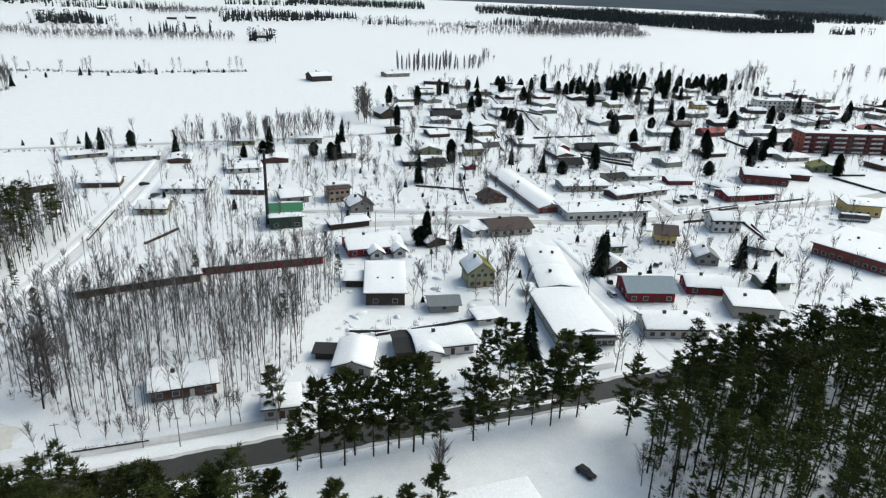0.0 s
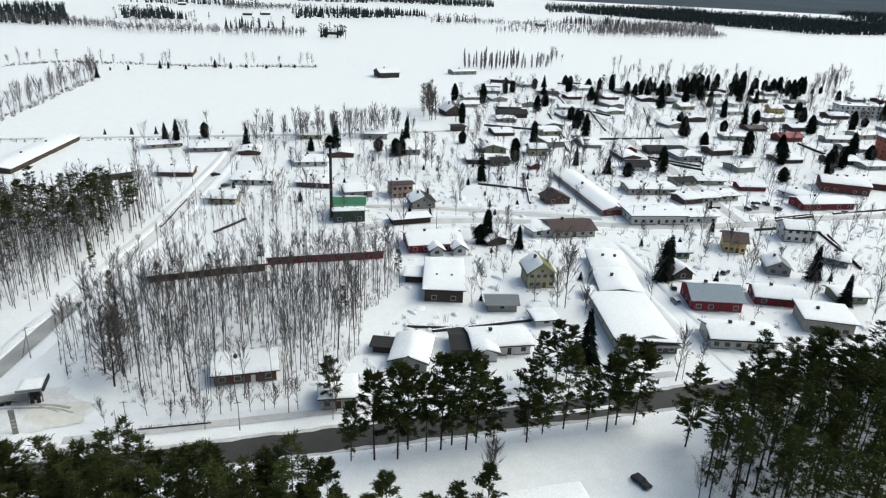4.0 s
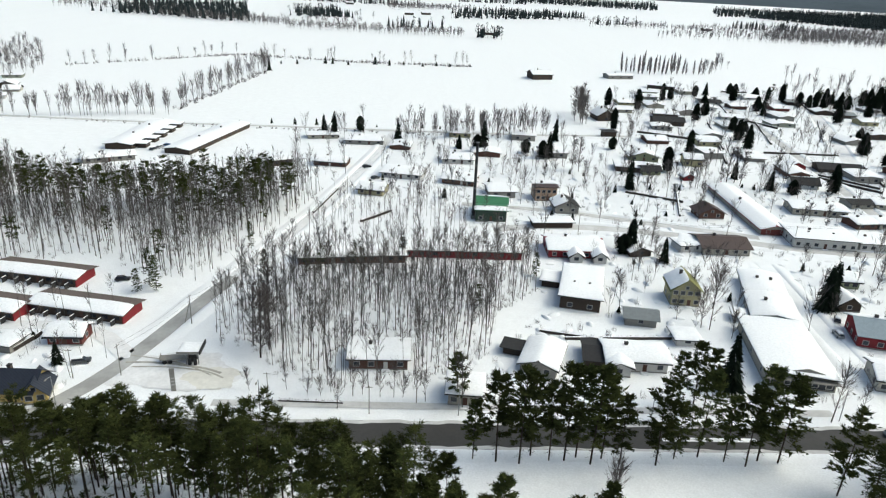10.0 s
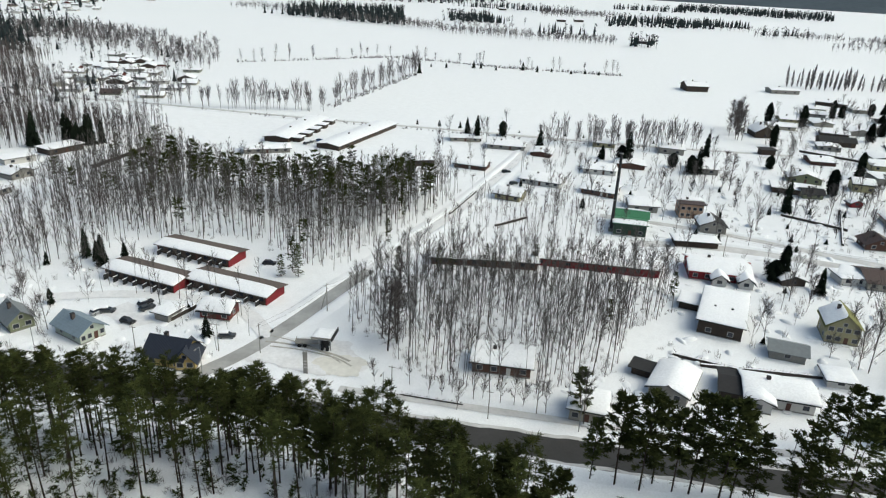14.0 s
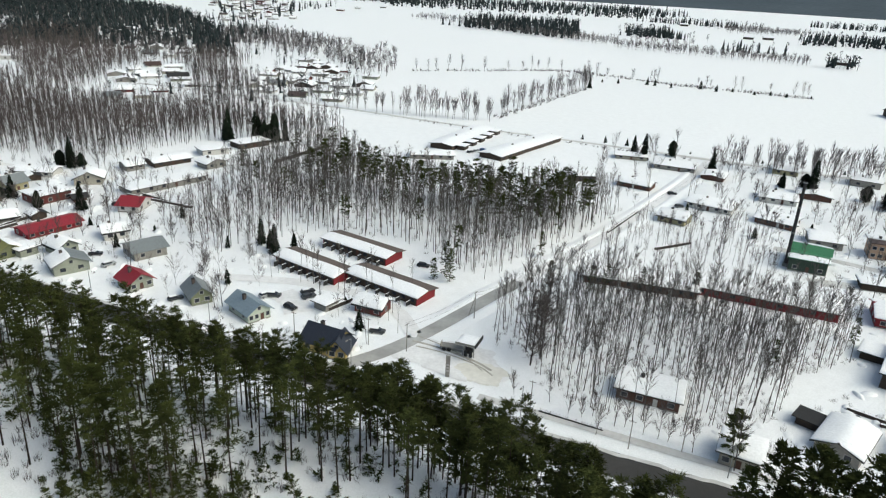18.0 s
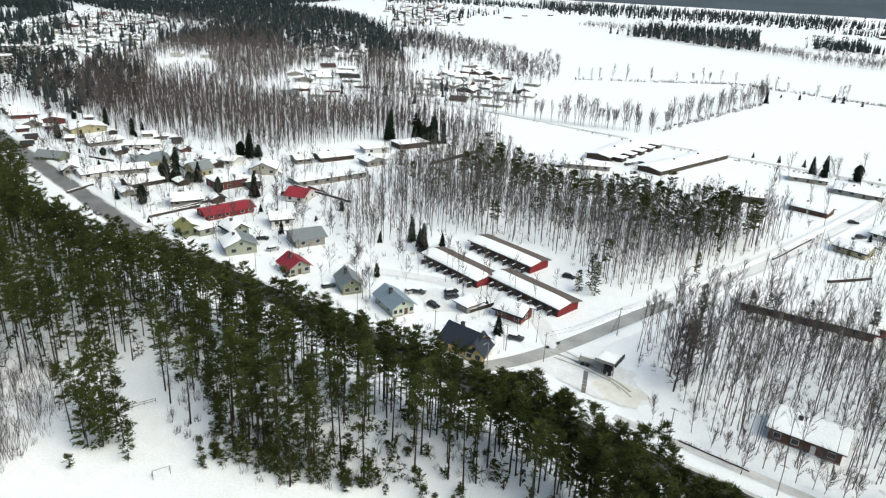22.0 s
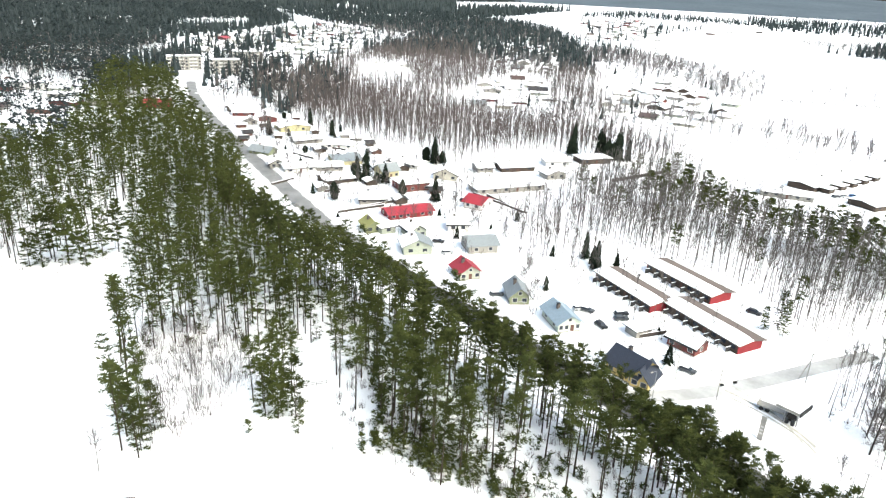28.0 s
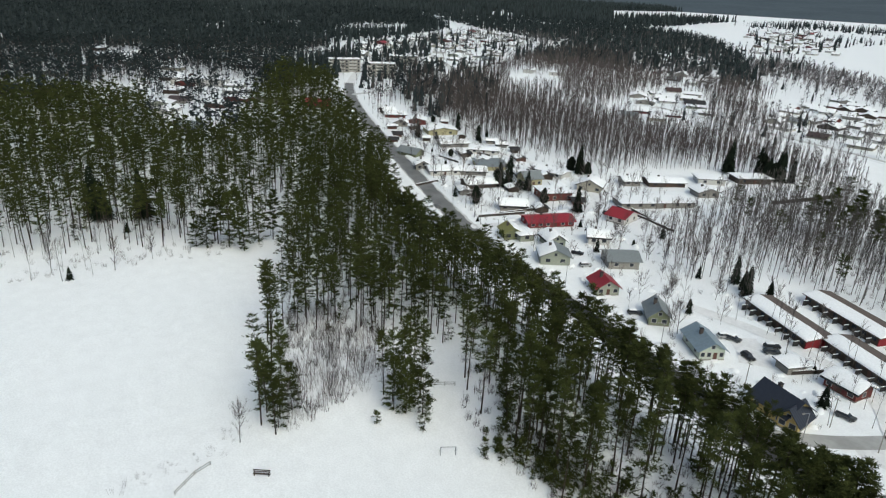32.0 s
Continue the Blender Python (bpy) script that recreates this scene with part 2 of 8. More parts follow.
ROADS = {
    "road_main": ([(460, 117.5), (250, 117.5), (110, 117.5), (0, 117.5), (-120, 117.5), (-180, 118)], 9.0, ASPHALT),
    "road_main_west": ([(-176, 118), (-215, 119.5), (-244, 124), (-289, 131), (-349, 141), (-431, 155), (-508, 173), (-545, 184), (-574, 194)], 8.2, SLUSHROAD),
    "road_side": ([(-78, 121), (-70, 133), (-64, 150), (-58, 175), (-53, 192)], 4.6, GREYSLUSH),
    "road_side_north": ([(-53.4, 190.5), (-47, 215), (-37, 250), (-26, 305), (-18, 345), (-12, 395)], 4.2, PACKED),
    "road_field": ([(-420, 395), (-330, 400), (-250, 405), (-150, 398), (-60, 400), (60, 398), (130, 405)], 5.0, SLUSH),
    "road_town": ([(30, 240), (60, 246), (110, 236), (150, 224), (185, 222), (225, 226), (262, 222), (330, 230), (420, 250)], 6.0, SLUSH),
    "road_town_back": ([(20, 268), (60, 262), (105, 246), (130, 238)], 4.5, SLUSH),
    "road_lanes": ([(185, 222), (200, 300), (215, 380), (230, 470), (235, 560)], 5.0, SLUSH),
    "road_hall": ([(112, 124), (113, 150), (116, 180), (120, 215)], 5.0, SNOW),
    "road_row": ([(-66, 145), (-80, 160), (-110, 160), (-135, 150)], 4.5, PACKED),
    "road_west": ([(-215, 122), (-212, 150), (-222, 190), (-260, 205), (-330, 190)], 4.5, PACKED),
    "road_street": ([(235, 355), (267, 431), (292, 496), (329, 590)], 8.0, PACKED),
    "pavement": ([(-42, 127.5), (0, 127.5), (40, 127), (95, 127)], 2.4, SLUSH),
    "yard_station": ([(-67, 137), (-58, 139), (-42, 142)], 14.0, SANDY),
    "yard_lot": ([(196, 240), (214, 240)], 10.0, SLUSH),
    "yard_row": ([(-100, 142), (-106, 148), (-112, 150)], 8.0, PACKED),
    "road_far_main": ([(-572, 194), (-600, 206), (-627, 218), (-700, 252), (-800, 300), (-900, 380)], 7.0, PACKED),
    "road_far_west": ([(-515, 176), (-545, 260), (-640, 330), (-760, 360)], 6.0, SLUSH),
}
LINES = {k: smoothed(p, 4.0) for k, (p, w, m) in ROADS.items()}
ALL_ROADS = [(LINES[k], ROADS[k][1] / 2) for k in ROADS]


def road_gap(x, y):
    """Distance from the edge of the nearest road."""
    return min(float(np.hypot(line[:, 0] - x, line[:, 1] - y).min()) - w for line, w in ALL_ROADS)


def road_gaps(x, y):
    best = np.full(x.shape, 1e9)
    for line, w in ALL_ROADS:
        for p, q in zip(line[:-1], line[1:]):
            d = q - p
            s = np.clip(((x - p[0]) * d[0] + (y - p[1]) * d[1]) / (d @ d), 0, 1)
            best = np.minimum(best, np.hypot(x - p[0] - s * d[0], y - p[1] - s * d[1]) - w)
    return best


# ---- ground: one sheet of snow to the horizon ----
def axis(fine0, fine1, step, far):
    mid = np.arange(fine0, fine1 + step, step)
    out = np.geomspace(step, far, 28)
    return np.r_[fine0 - out[::-1], mid, fine1 + out]


def ground_sheet():
    xs, ys = axis(-600, 260, 4.0, 5200), axis(-20, 420, 4.0, 5200)
    x, y = np.meshgrid(xs, ys)
    gap = road_gaps(x, y)
    z = 0.16 * np.sin(x * 0.11 + 1.3 * np.sin(y * 0.07)) * np.sin(y * 0.09 + np.sin(x * 0.05)) + 0.1 * np.sin(x * 0.43 + y * 0.31) * np.sin(y * 0.37 - x * 0.12)
    near = np.clip(gap / 10, 0, 1)
    z = z * near - 0.05 * (1 - near)
    z = np.where(gap < 2.2, -0.09, z)
    far = np.hypot(x + 60, y - 200)
    z -= np.clip((far - 450) / 4000, 0, 1) * 4
    nx, ny = len(xs), len(ys)
    v = np.stack([x, y, z], -1).reshape(-1, 3)
    a = (np.arange(ny - 1)[:, None] * nx + np.arange(nx - 1)[None]).ravel()
    f = np.concatenate([np.stack([a, a + 1, a + nx + 1], 1), np.stack([a, a + nx + 1, a + nx], 1)])
    me = tri_mesh("ground", v, f, [SNOW])
    me.polygons.foreach_set("use_smooth", [True] * len(me.polygons))
    return tagged(new("ground", me), "deep white snow over fields, yards and a frozen lake", "ground", kind="structure")


ground = ground_sheet()


def ribbon(name, line, half, z, mat, label, category="road", kind="structure"):
    t = np.gradient(line, axis=0)
    t /= np.hypot(*t.T)[:, None]
    n = np.stack([-t[:, 1], t[:, 0]], 1)
    g = Geo()
    rows = [line + n * k * half for k in (-1, -0.5, 0, 0.5, 1)]
    v = [(p[0], p[1], z + (0.04 if k == 2 else 0.0)) for i in range(len(line)) for k, p in enumerate([r[i] for r in rows])]
    f = [(5 * i + k, 5 * i + k + 5, 5 * i + k + 6, 5 * i + k + 1) for i in range(len(line) - 1) for k in range(4)]
    g.add(v, f)
    # side faces down into the snow give the sheet its thickness
    ob = g.obj(name, mat, smooth=True)
    return tagged(ob, label, category, kind=kind)


for k, (pts, width, mat) in ROADS.items():
    if k == "yard_station":
        continue
    ribbon(k, LINES[k], width / 2, 0.03 if k == "road_main" else 0.036 if k == "road_main_west" else 0.05, mat,
           "wet dark asphalt road between ploughed snow banks" if mat in (ASPHALT, SLUSHROAD) else "narrow street of packed and driven snow", "road")


def snow_bank(line, half, other, seed):
    """Ploughed snow along both edges of a road, left open where another road joins."""
    t = np.gradient(line, axis=0)
    t /= np.hypot(*t.T)[:, None]
    n = np.stack([-t[:, 1], t[:, 0]], 1)
    g, prof = Geo(), [(-0.25, -0.15), (0.1, 0.12), (0.7, 0.42), (1.5, 0.5), (2.6, 0.3), (4.6, -0.3)]
    rng = np.random.default_rng(seed)
    for side in (-1, 1):
        wob = np.convolve(rng.random(len(line) + 4), np.ones(3) / 3, "same")[2:-2]
        free = np.ones(len(line), bool)
        mid = line + n * side * (half + 1.0)
        for l2, w2 in other:
            free &= np.hypot(mid[:, None, 0] - l2[None, :, 0], mid[:, None, 1] - l2[None, :, 1]).min(1) > w2 + 3.5
        away = np.abs(np.arange(len(line))[:, None] - np.r_[-1, np.flatnonzero(~free), len(line)][None, :]).min(1)
        low = np.clip((away - 1) / 2.5, 0, 1)
        v = []
        for i in range(len(line)):
            for o, z in prof:
                p = line[i] + n[i] * side * (half + o + 0.5 * (wob[i] - 0.5))
                v.append((p[0], p[1], (z * (0.45 + 1.1 * wob[i]) if z > 0 else z) * low[i] - 0.12 * (1 - low[i])))
        q, f = len(prof), []
        for i in range(len(line) - 1):
            if free[i] and free[i + 1]:
                for k in range(q - 1):
                    c = (i * q + k, (i + 1) * q + k, (i + 1) * q + k + 1, i * q + k + 1)
                    f.append(c if side < 0 else c[::-1])
        g.add(v, f)
    ob = g.obj("snow_bank", SNOW, smooth=True)
    return tagged(ob, "ploughed bank of snow along the road", "snow bank", kind="structure")


for k in ROADS:
    if not k.startswith("yard"):
        snow_bank(LINES[k], ROADS[k][1] / 2, [(LINES[j], ROADS[j][1] / 2) for j in ROADS if j != k and not (j[:9] == k[:9] and k[:9] in ("road_main", "road_side"))], len(k))


def patch(name, cx, cy, rx, ry, z, mat, label, seed):
    """A flat worn patch with a ragged outline."""
    r = np.random.default_rng(seed)
    n, ph = 56, r.random(4) * 6.28
    g, v = Geo(), [(cx, cy, z)]
    for q in (0.5, 1.0):
        for i in range(n):
            a = 6.2832 * i / n
            w = 1 + (0.12 * math.sin(3 * a + ph[0]) + 0.08 * math.sin(5 * a + ph[1]) + 0.05 * math.sin(11 * a + ph[2]) + 0.04 * math.sin(17 * a + ph[3])) * q
            v.append((cx + rx * q * w * math.cos(a), cy + ry * q * w * math.sin(a), z - 0.01 * q))
    f = [(0, 1 + i, 1 + (i + 1) % n) for i in range(n)] + [(1 + i, 1 + n + i, 1 + n + (i + 1) % n, 1 + (i + 1) % n) for i in range(n)]
    g.add(v, f)
    return tagged(g.obj(name, mat), label, "yard", kind="structure")


patch("yard_apron", -54.0, 139.5, 15.5, 8.0, 0.045, PACKED, "packed white snow of the fuel station apron", 6)
patch("yard_station", -44.5, 137.0, 6.0, 4.6, 0.075, SANDY, "sanded and driven snow of the fuel station yard", 5)
for k, (a, b) in enumerate([("road_main", 4.1), ("road_main", -4.1), ("road_main_west", 4.0), ("road_main_west", -4.0)]):
    base = LINES[a]
    line = np.stack([np.interp(np.linspace(0, 1, len(base) * 2), np.linspace(0, 1, len(base)), base[:, i]) for i in (0, 1)], 1)
    t = np.gradient(line, axis=0)
    t /= np.hypot(*t.T)[:, None]
    wob = 0.25 * np.sin(np.arange(len(line)) * 0.9 + k) + 0.15 * np.sin(np.arange(len(line)) * 2.3)
    ribbon("slush_edge", line + np.stack([-t[:, 1], t[:, 0]], 1) * (b + wob * np.sign(b))[:, None], 0.55, 0.075, SLUSH, "strip of dirty slush along the edge of the road", "slush")

# ---- houses ----
def snow_cover(L, W, h, rise, roof, mask, over, seed):
    """Soft thick snow on the roof slopes named by mask (front or left, back or right)."""
    g = Geo()
    r = random.Random(seed)
    ph, thick = r.uniform(0, 6), r.uniform(0.35, 0.55)

    def top(across, along):
        if roof == "fl":
            return h + rise
        return h + rise * (1 - abs(2 * across - 1))

    def place(across, along):
        edge = min(across, 1 - across, along, 1 - along)
        t = thick * min(1.0, 0.25 + edge * 9) * (0.85 + 0.15 * math.sin(5 * across + 7 * along + ph))
        soft = 0.1 * rise * max(0.0, 1 - abs(2 * across - 1) * 6) if roof != "fl" else 0
        z = top(across, along) + 0.14 + t - soft
        if roof == "gy":
            return (-over + across * (L + 2 * over), -over + along * (W + 2 * over), z)
        return (-over + along * (L + 2 * over), -over + across * (W + 2 * over), z)

    lo, hi = (0.0 if mask[0] == "1" else 0.5), (1.0 if mask[1] == "1" else 0.5)
    n = 8 if roof != "fl" else 6
    rows = [lo + (hi - lo) * i / n for i in range(n + 1)]
    cols = [0, 0.02, 0.06] + [0.06 + 0.88 * i / 6 for i in range(1, 6)] + [0.94, 0.98, 1]
    rows = sorted(set(rows + [lo + 0.015, lo + 0.05, hi - 0.05, hi - 0.015]))
    a, b = len(rows), len(cols)
    v = [place(p, q) for p in rows for q in cols]
    flip = -1 if roof == "gy" else 1
    f = []
    for i in range(a - 1):
        for j in range(b - 1):
            q = (i * b + j, i * b + j + 1, (i + 1) * b + j + 1, (i + 1) * b + j)
            f.append(q if flip == 1 else q[::-1])
    # rim of the snow, down to the roof
    rim = [j for j in range(b)] + [i * b + b - 1 for i in range(1, a)] + [(a - 1) * b + j for j in range(b - 2, -1, -1)] + [i * b for i in range(a - 2, 0, -1)]
    k = len(v)
    for i in rim:
        x, y, z = v[i]
        across = ((x + over) / (L + 2 * over)) if roof == "gy" else ((y + over) / (W + 2 * over))
        v.append((x, y, top(across, 0) + 0.1))
    m = len(rim)
    f += [(rim[(i + 1) % m], rim[i], k + i, k + (i + 1) % m) if flip == 1 else (rim[i], rim[(i + 1) % m], k + (i + 1) % m, k + i) for i in range(m)]
    return g.add(v, f)


def roof_slab(L, W, h, rise, roof, over):
    g = Geo()
    t = 0.16
    if roof == "fl":
        return g.box(-over, -over, h + rise - 0.1, L + over, W + over, h + rise + 0.12)
    for side in (0, 1):
        e = -over if side == 0 else 1
        if roof == "gx":
            y0, y1 = (-over, W / 2) if side == 0 else (W + over, W / 2)
            drop = rise * over / (W / 2)
            v = [(-over, y0, h - drop), (L + over, y0, h - drop), (L + over, y1, h + rise), (-over, y1, h + rise)]
        else:
            x0, x1 = (-over, L / 2) if side == 0 else (L + over, L / 2)
            drop = rise * over / (L / 2)
            v = [(x0, -over, h - drop), (x0, W + over, h - drop), (x1, W + over, h + rise), (x1, -over, h + rise)]
        up = [(x, y, z + t) for x, y, z in v]
        g.add(v + up, [(0, 1, 2, 3), (7, 6, 5, 4), (0, 4, 5, 1), (1, 5, 6, 2), (2, 6, 7, 3), (3, 7, 4, 0)])
    return g


WINDOWS = {}


def window_part(parent, m, w, h, fine):
    """A window with its frame and pane, facing local -y."""
    key = (round(w, 1), round(h, 1), fine)
    if key not in WINDOWS:
        f = Geo()
        t = 0.12
        o, i = [(-w / 2 - t, -t), (w / 2 + t, -t), (w / 2 + t, h + t), (-w / 2 - t, h + t)], [(-w / 2, 0), (w / 2, 0), (w / 2, h), (-w / 2, h)]
        v = [(x, y, z) for y in (-0.06, 0.02) for ring in (o, i) for x, z in ring]
        q = []
        for k in range(4):
            n = (k + 1) % 4
            q += [(k, n, 4 + n, 4 + k), (8 + n, 8 + k, 12 + k, 12 + n), (k, 8 + k, 8 + n, n), (4 + n, 12 + n, 12 + k, 4 + k)]
        f.add(v, q)
        WINDOWS[key] = (f.mesh("window", FRAME), Geo().box(-w / 2, -0.02, 0, w / 2, 0.015, h).mesh("pane", GLASS))
    frame_mesh, pane_mesh = WINDOWS[key]
    if fine < 2:
        # far windows show as their dark glass alone
        win = new("window", pane_mesh)
        win.parent, win.matrix_basis = parent, m
        return win
    win = new("window", frame_mesh)
    win.parent, win.matrix_basis = parent, m
    pane = new("pane", pane_mesh)
    pane.parent = win
    return win


DISTANT = []  # houses too far off to tell apart


def distant_houses(label):
    """All houses gathered since the last call, in one mesh."""
    mats, v, f, index = [], [], [], []
    for pieces, m in DISTANT:
        for g, mat in pieces:
            if mat not in mats:
                mats.append(mat)
            f += [tuple(len(v) + i for i in q) for q in g.f]
            index += [mats.index(mat)] * len(g.f)
            v += [tuple(m @ Vector(p)) for p in g.v]
    DISTANT.clear()
    me = bpy.data.meshes.new("distant_houses")
    me.from_pydata(v, [], f)
    for mat in mats:
        me.materials.append(mat)
    me.polygons.foreach_set("material_index", index)
    me.update()
    return tagged(new("distant_houses", me), label, "houses", kind="stuff")


def fused(name, pieces, m, label, category, group):
    """A house far off in one mesh, a material for each of its pieces."""
    v, f, index = [], [], []
    for k, (g, mat) in enumerate(pieces):
        f += [tuple(len(v) + i for i in q) for q in g.f]
        index += [k] * len(g.f)
        v += g.v
    me = bpy.data.meshes.new(name)
    me.from_pydata(v, [], f)
    for g, mat in pieces:
        me.materials.append(mat)
    me.polygons.foreach_set("material_index", index)
    me.update()
    ob = new(name, me)
    ob.matrix_world = m
    return tagged(ob, label, category, group)


def house(x, y, rot, L, W, h, rise, roof, wall, cover, snow, wins, chims, detail, label, group=""):
    """A house by its front left corner, the turn of its front, length, depth, eaves and rise; snow says which slopes are white."""
    m = pose(x, y, 0, 0, 0, rot)
    far_off = math.hypot(x, y) > 430
    ob = None if far_off else empty("apartment_block" if h > 9 else "house" if wins > 1 else "shed", m, label, "building" if h > 9 else "house" if wins > 1 else "shed", group)
    c = m @ Vector((L / 2, W / 2, 0))
    r = max(L, W)
    steps = max(1, int(r / min(L, W)))
    for i in range(steps):
        k = (i + 0.5) / steps
        q = m @ (Vector((L * k, W / 2, 0)) if L >= W else Vector((L / 2, W * k, 0)))
        TAKEN.append((q.x, q.y, 0.62 * min(L, W) + 0.5 * r / steps * 0.4))
    g = Geo()
    top = h + (rise if roof == "fl" else 0)
    g.box(0, 0, -0.4, L, W, top)
    if roof == "gx":
        for px in (0.0, L):
            g.add([(px, 0, h), (px, W, h), (px, W / 2, h + rise)], [(0, 1, 2) if px else (2, 1, 0)])
    if roof == "gy":
        for py in (0.0, W):
            g.add([(0, py, h), (L, py, h), (L / 2, py, h + rise)], [(0, 1, 2) if not py else (2, 1, 0)])
    over = 0.85
    if far_off:
        pieces = [(g, MAT[wall]), (roof_slab(L, W, h, rise, roof, over), MAT[cover])]
        if "1" in snow:
            pieces.append((snow_cover(L, W, h, rise, roof, snow, over - 0.05, int(x * 7 + y * 13)), ROOF_SNOW))
        glass = Geo()
        for i in range(wins):
            px = L * (i + 0.5) / wins
            glass.box(px - 0.7, -0.03, 0.9, px + 0.7, 0.02, 2.0)
        if wins:
            pieces.append((glass, GLASS))
        if chims:
            pieces.append((Geo().box(L * 0.35, W * 0.5, h + rise * 0.5, L * 0.35 + 0.9, W * 0.5 + 0.9, h + rise + 1.3), BRICKWORK))
        if math.hypot(x, y) > 540:
            DISTANT.append((pieces, m))
            return None
        return fused("house" if wins > 1 else "shed", pieces, m, label, "house" if wins > 1 else "shed", group)
    g.obj("wall", MAT[wall], ob)
    if detail > 1:
        Geo().box(-0.06, -0.06, -0.4, L + 0.06, W + 0.06, 0.3).obj("plinth", MAT["greywood"], ob)
    roof_slab(L, W, h, rise, roof, over).obj("roof", MAT[cover], ob)
    if "1" in snow:
        snow_cover(L, W, h, rise, roof, snow, over - 0.05, int(x * 7 + y * 13)).obj("roof_snow", ROOF_SNOW, ob, "thick white snow", smooth=True)
    floors = max(1, int(h / 2.6)) if h > 4.2 else 1
    fy = -0.01
    if cover == "brownroof":
        # brown front sheet, darkened in colour for the shadow on the terrace front
        Geo().box(0.3, -0.06, -0.3, L - 0.3, -0.003, h - 0.1).obj("front_panel", MAT["darkbrown"], ob, "dark brown front boards with shade put into their colour")
        fy = -0.07
    ww = 1.3 if detail > 1 else 1.5
    for fl in range(floors):
        n = max(0, wins)
        for i in range(n):
            px = L * (i + 0.5) / n
            if i == n // 2 and fl == 0 and n > 2:
                continue
            window_part(ob, pose(px, fy, 0.95 + fl * 2.7), min(ww, L / n * 0.6), 1.15, detail)
        side = max(1, min(3, int(W / 4))) if detail > 1 and wins > 1 else 0
        for i in range(side):
            window_part(ob, pose(L + 0.01, W * (i + 0.5) / side, 0.95 + fl * 2.7, 0, 0, 90), 1.1, 1.1, detail)
            if detail > 1:
                window_part(ob, pose(-0.01, W * (i + 0.5) / side, 0.95 + fl * 2.7, 0, 0, -90), 1.1, 1.1, detail)
    if roof == "gy" and rise > 1.8 and wins > 1:
        window_part(ob, pose(L / 2, -0.01, h + 0.2), 0.9, 0.9, detail)
    if wins > 2 and (detail > 1 or L > 14):
        px = L * (wins // 2 + 0.5) / wins
        Geo().box(px - 0.5, -0.07, 0, px + 0.5, 0.03, 2.1).obj("door", MAT["brown"] if wall != "brown" else MAT["white"], ob)
        if detail > 1:
            Geo().box(px - 0.9, -1.3, -0.2, px + 0.9, -0.07, 0.2).obj("doorstep", ROOF_SNOW, ob)
    for i in range(chims):
        px, py = L * (0.35 + 0.35 * i), W * 0.55
        z0 = h + rise * (0.85 if roof != "fl" else 1)
        ch = Geo().box(px - 0.4, py - 0.4, z0 - 0.5, px + 0.4, py + 0.4, z0 + 1.15).obj("chimney", BRICKWORK, ob)
        if detail > 1:
            Geo().box(px - 0.48, py - 0.48, z0 + 1.15, px + 0.48, py + 0.48, z0 + 1.25).obj("cap", MAT["dark"], ch)
    if roof == "fl" and detail > 1 and L > 10 and h < 9:
        for i in range(2):
            px, py = L * (0.3 + 0.4 * i), W * 0.4
            Geo().box(px - 0.3, py - 0.3, h + rise, px + 0.3, py + 0.3, h + rise + 0.8).obj("vent", MAT["dark"], ob)
    return ob


house(42.7, 176.3, -14.7, 11.2, 23.0, 3.0, 1.2, "fl", "darkbrown", "dark", "11", 2, 0, 2, "brown wooden barn under a thick white snow roof")
house(39.9, 190.5, -16.1, 5.7, 7.0, 2.0, 0.3, "fl", "darkbrown", "dark", "11", 0, 0, 1, "low dark shed with a flat snowy roof beside the barn")
house(46.1, 213.3, -0.9, 18.3, 13.1, 3.0, 2.0, "gx", "red", "redmetal", "11", 5, 1, 2, "red and white house with a snowy roof and gabled porches")
for px in (52.5, 60.5):
    house(px, 209.4, -2.0, 4.2, 4.6, 2.3, 1.7, "gy", "white", "dark", "11", 1, 0, 1, "white gabled porch of the red house under snow")
house(74.7, 215.6, 9.3, 7.4, 5.0, 1.9, 1.6, "gy", "darkbrown", "dark", "11", 1, 0, 1, "small dark wooden cabin with snow on its roof")
house(101.4, 219.7, -1.1, 16.4, 13.0, 2.8, 1.8, "gx", "beige", "brownmetal", "00", 5, 1, 2, "low house with a bare dark brown roof")
house(94.1, 221.3, 8.7, 8.6, 7.0, 2.2, 0.4, "fl", "white", "dark", "11", 2, 0, 1, "low white annex with a flat snow roof")
house(114.6, 257.9, 2.3, 10.3, 8.0, 2.5, 2.4, "gy", "brown", "brownmetal", "00", 2, 1, 2, "red-brown chalet with a bare brown gable roof")
terrace = house(132.0, 241.4, -2.5, 11.0, 58.0, 2.3, 1.6, "gy", "beige", "redmetal", "11", 2, 1, 2, "long terraced house with a red brick gable end")
house(138.6, 229.5, -8.4, 22.1, 15.0, 3.0, 0.8, "fl", "white", "dark", "11", 7, 1, 2, "wide white terraced house with a flat snow roof")
house(162.0, 227.1, -5.5, 12.4, 12.2, 2.5, 0.6, "fl", "white", "dark", "11", 4, 1, 1, "white terraced unit with a flat snow roof")
house(157.6, 267.0, -9.4, 21.6, 12.0, 2.8, 0.8, "gx", "beige", "dark", "11", 6, 2, 2, "beige terraced house with vents on a snowy roof")
house(174.8, 249.8, 7.8, 9.0, 9.0, 2.4, 1.0, "gx", "brown", "dark", "11", 2, 1, 1, "terraced unit with a snow-laden roof and dark end")
house(184.5, 251.0, 2.1, 8.4, 9.0, 2.4, 1.0, "gx", "beige", "dark", "11", 2, 1, 1, "terraced unit with a snow-laden roof")
house(194.4, 252.3, 2.1, 9.4, 9.0, 2.4, 1.0, "gx", "beige", "dark", "11", 2, 1, 1, "terraced unit with a snow-laden roof")
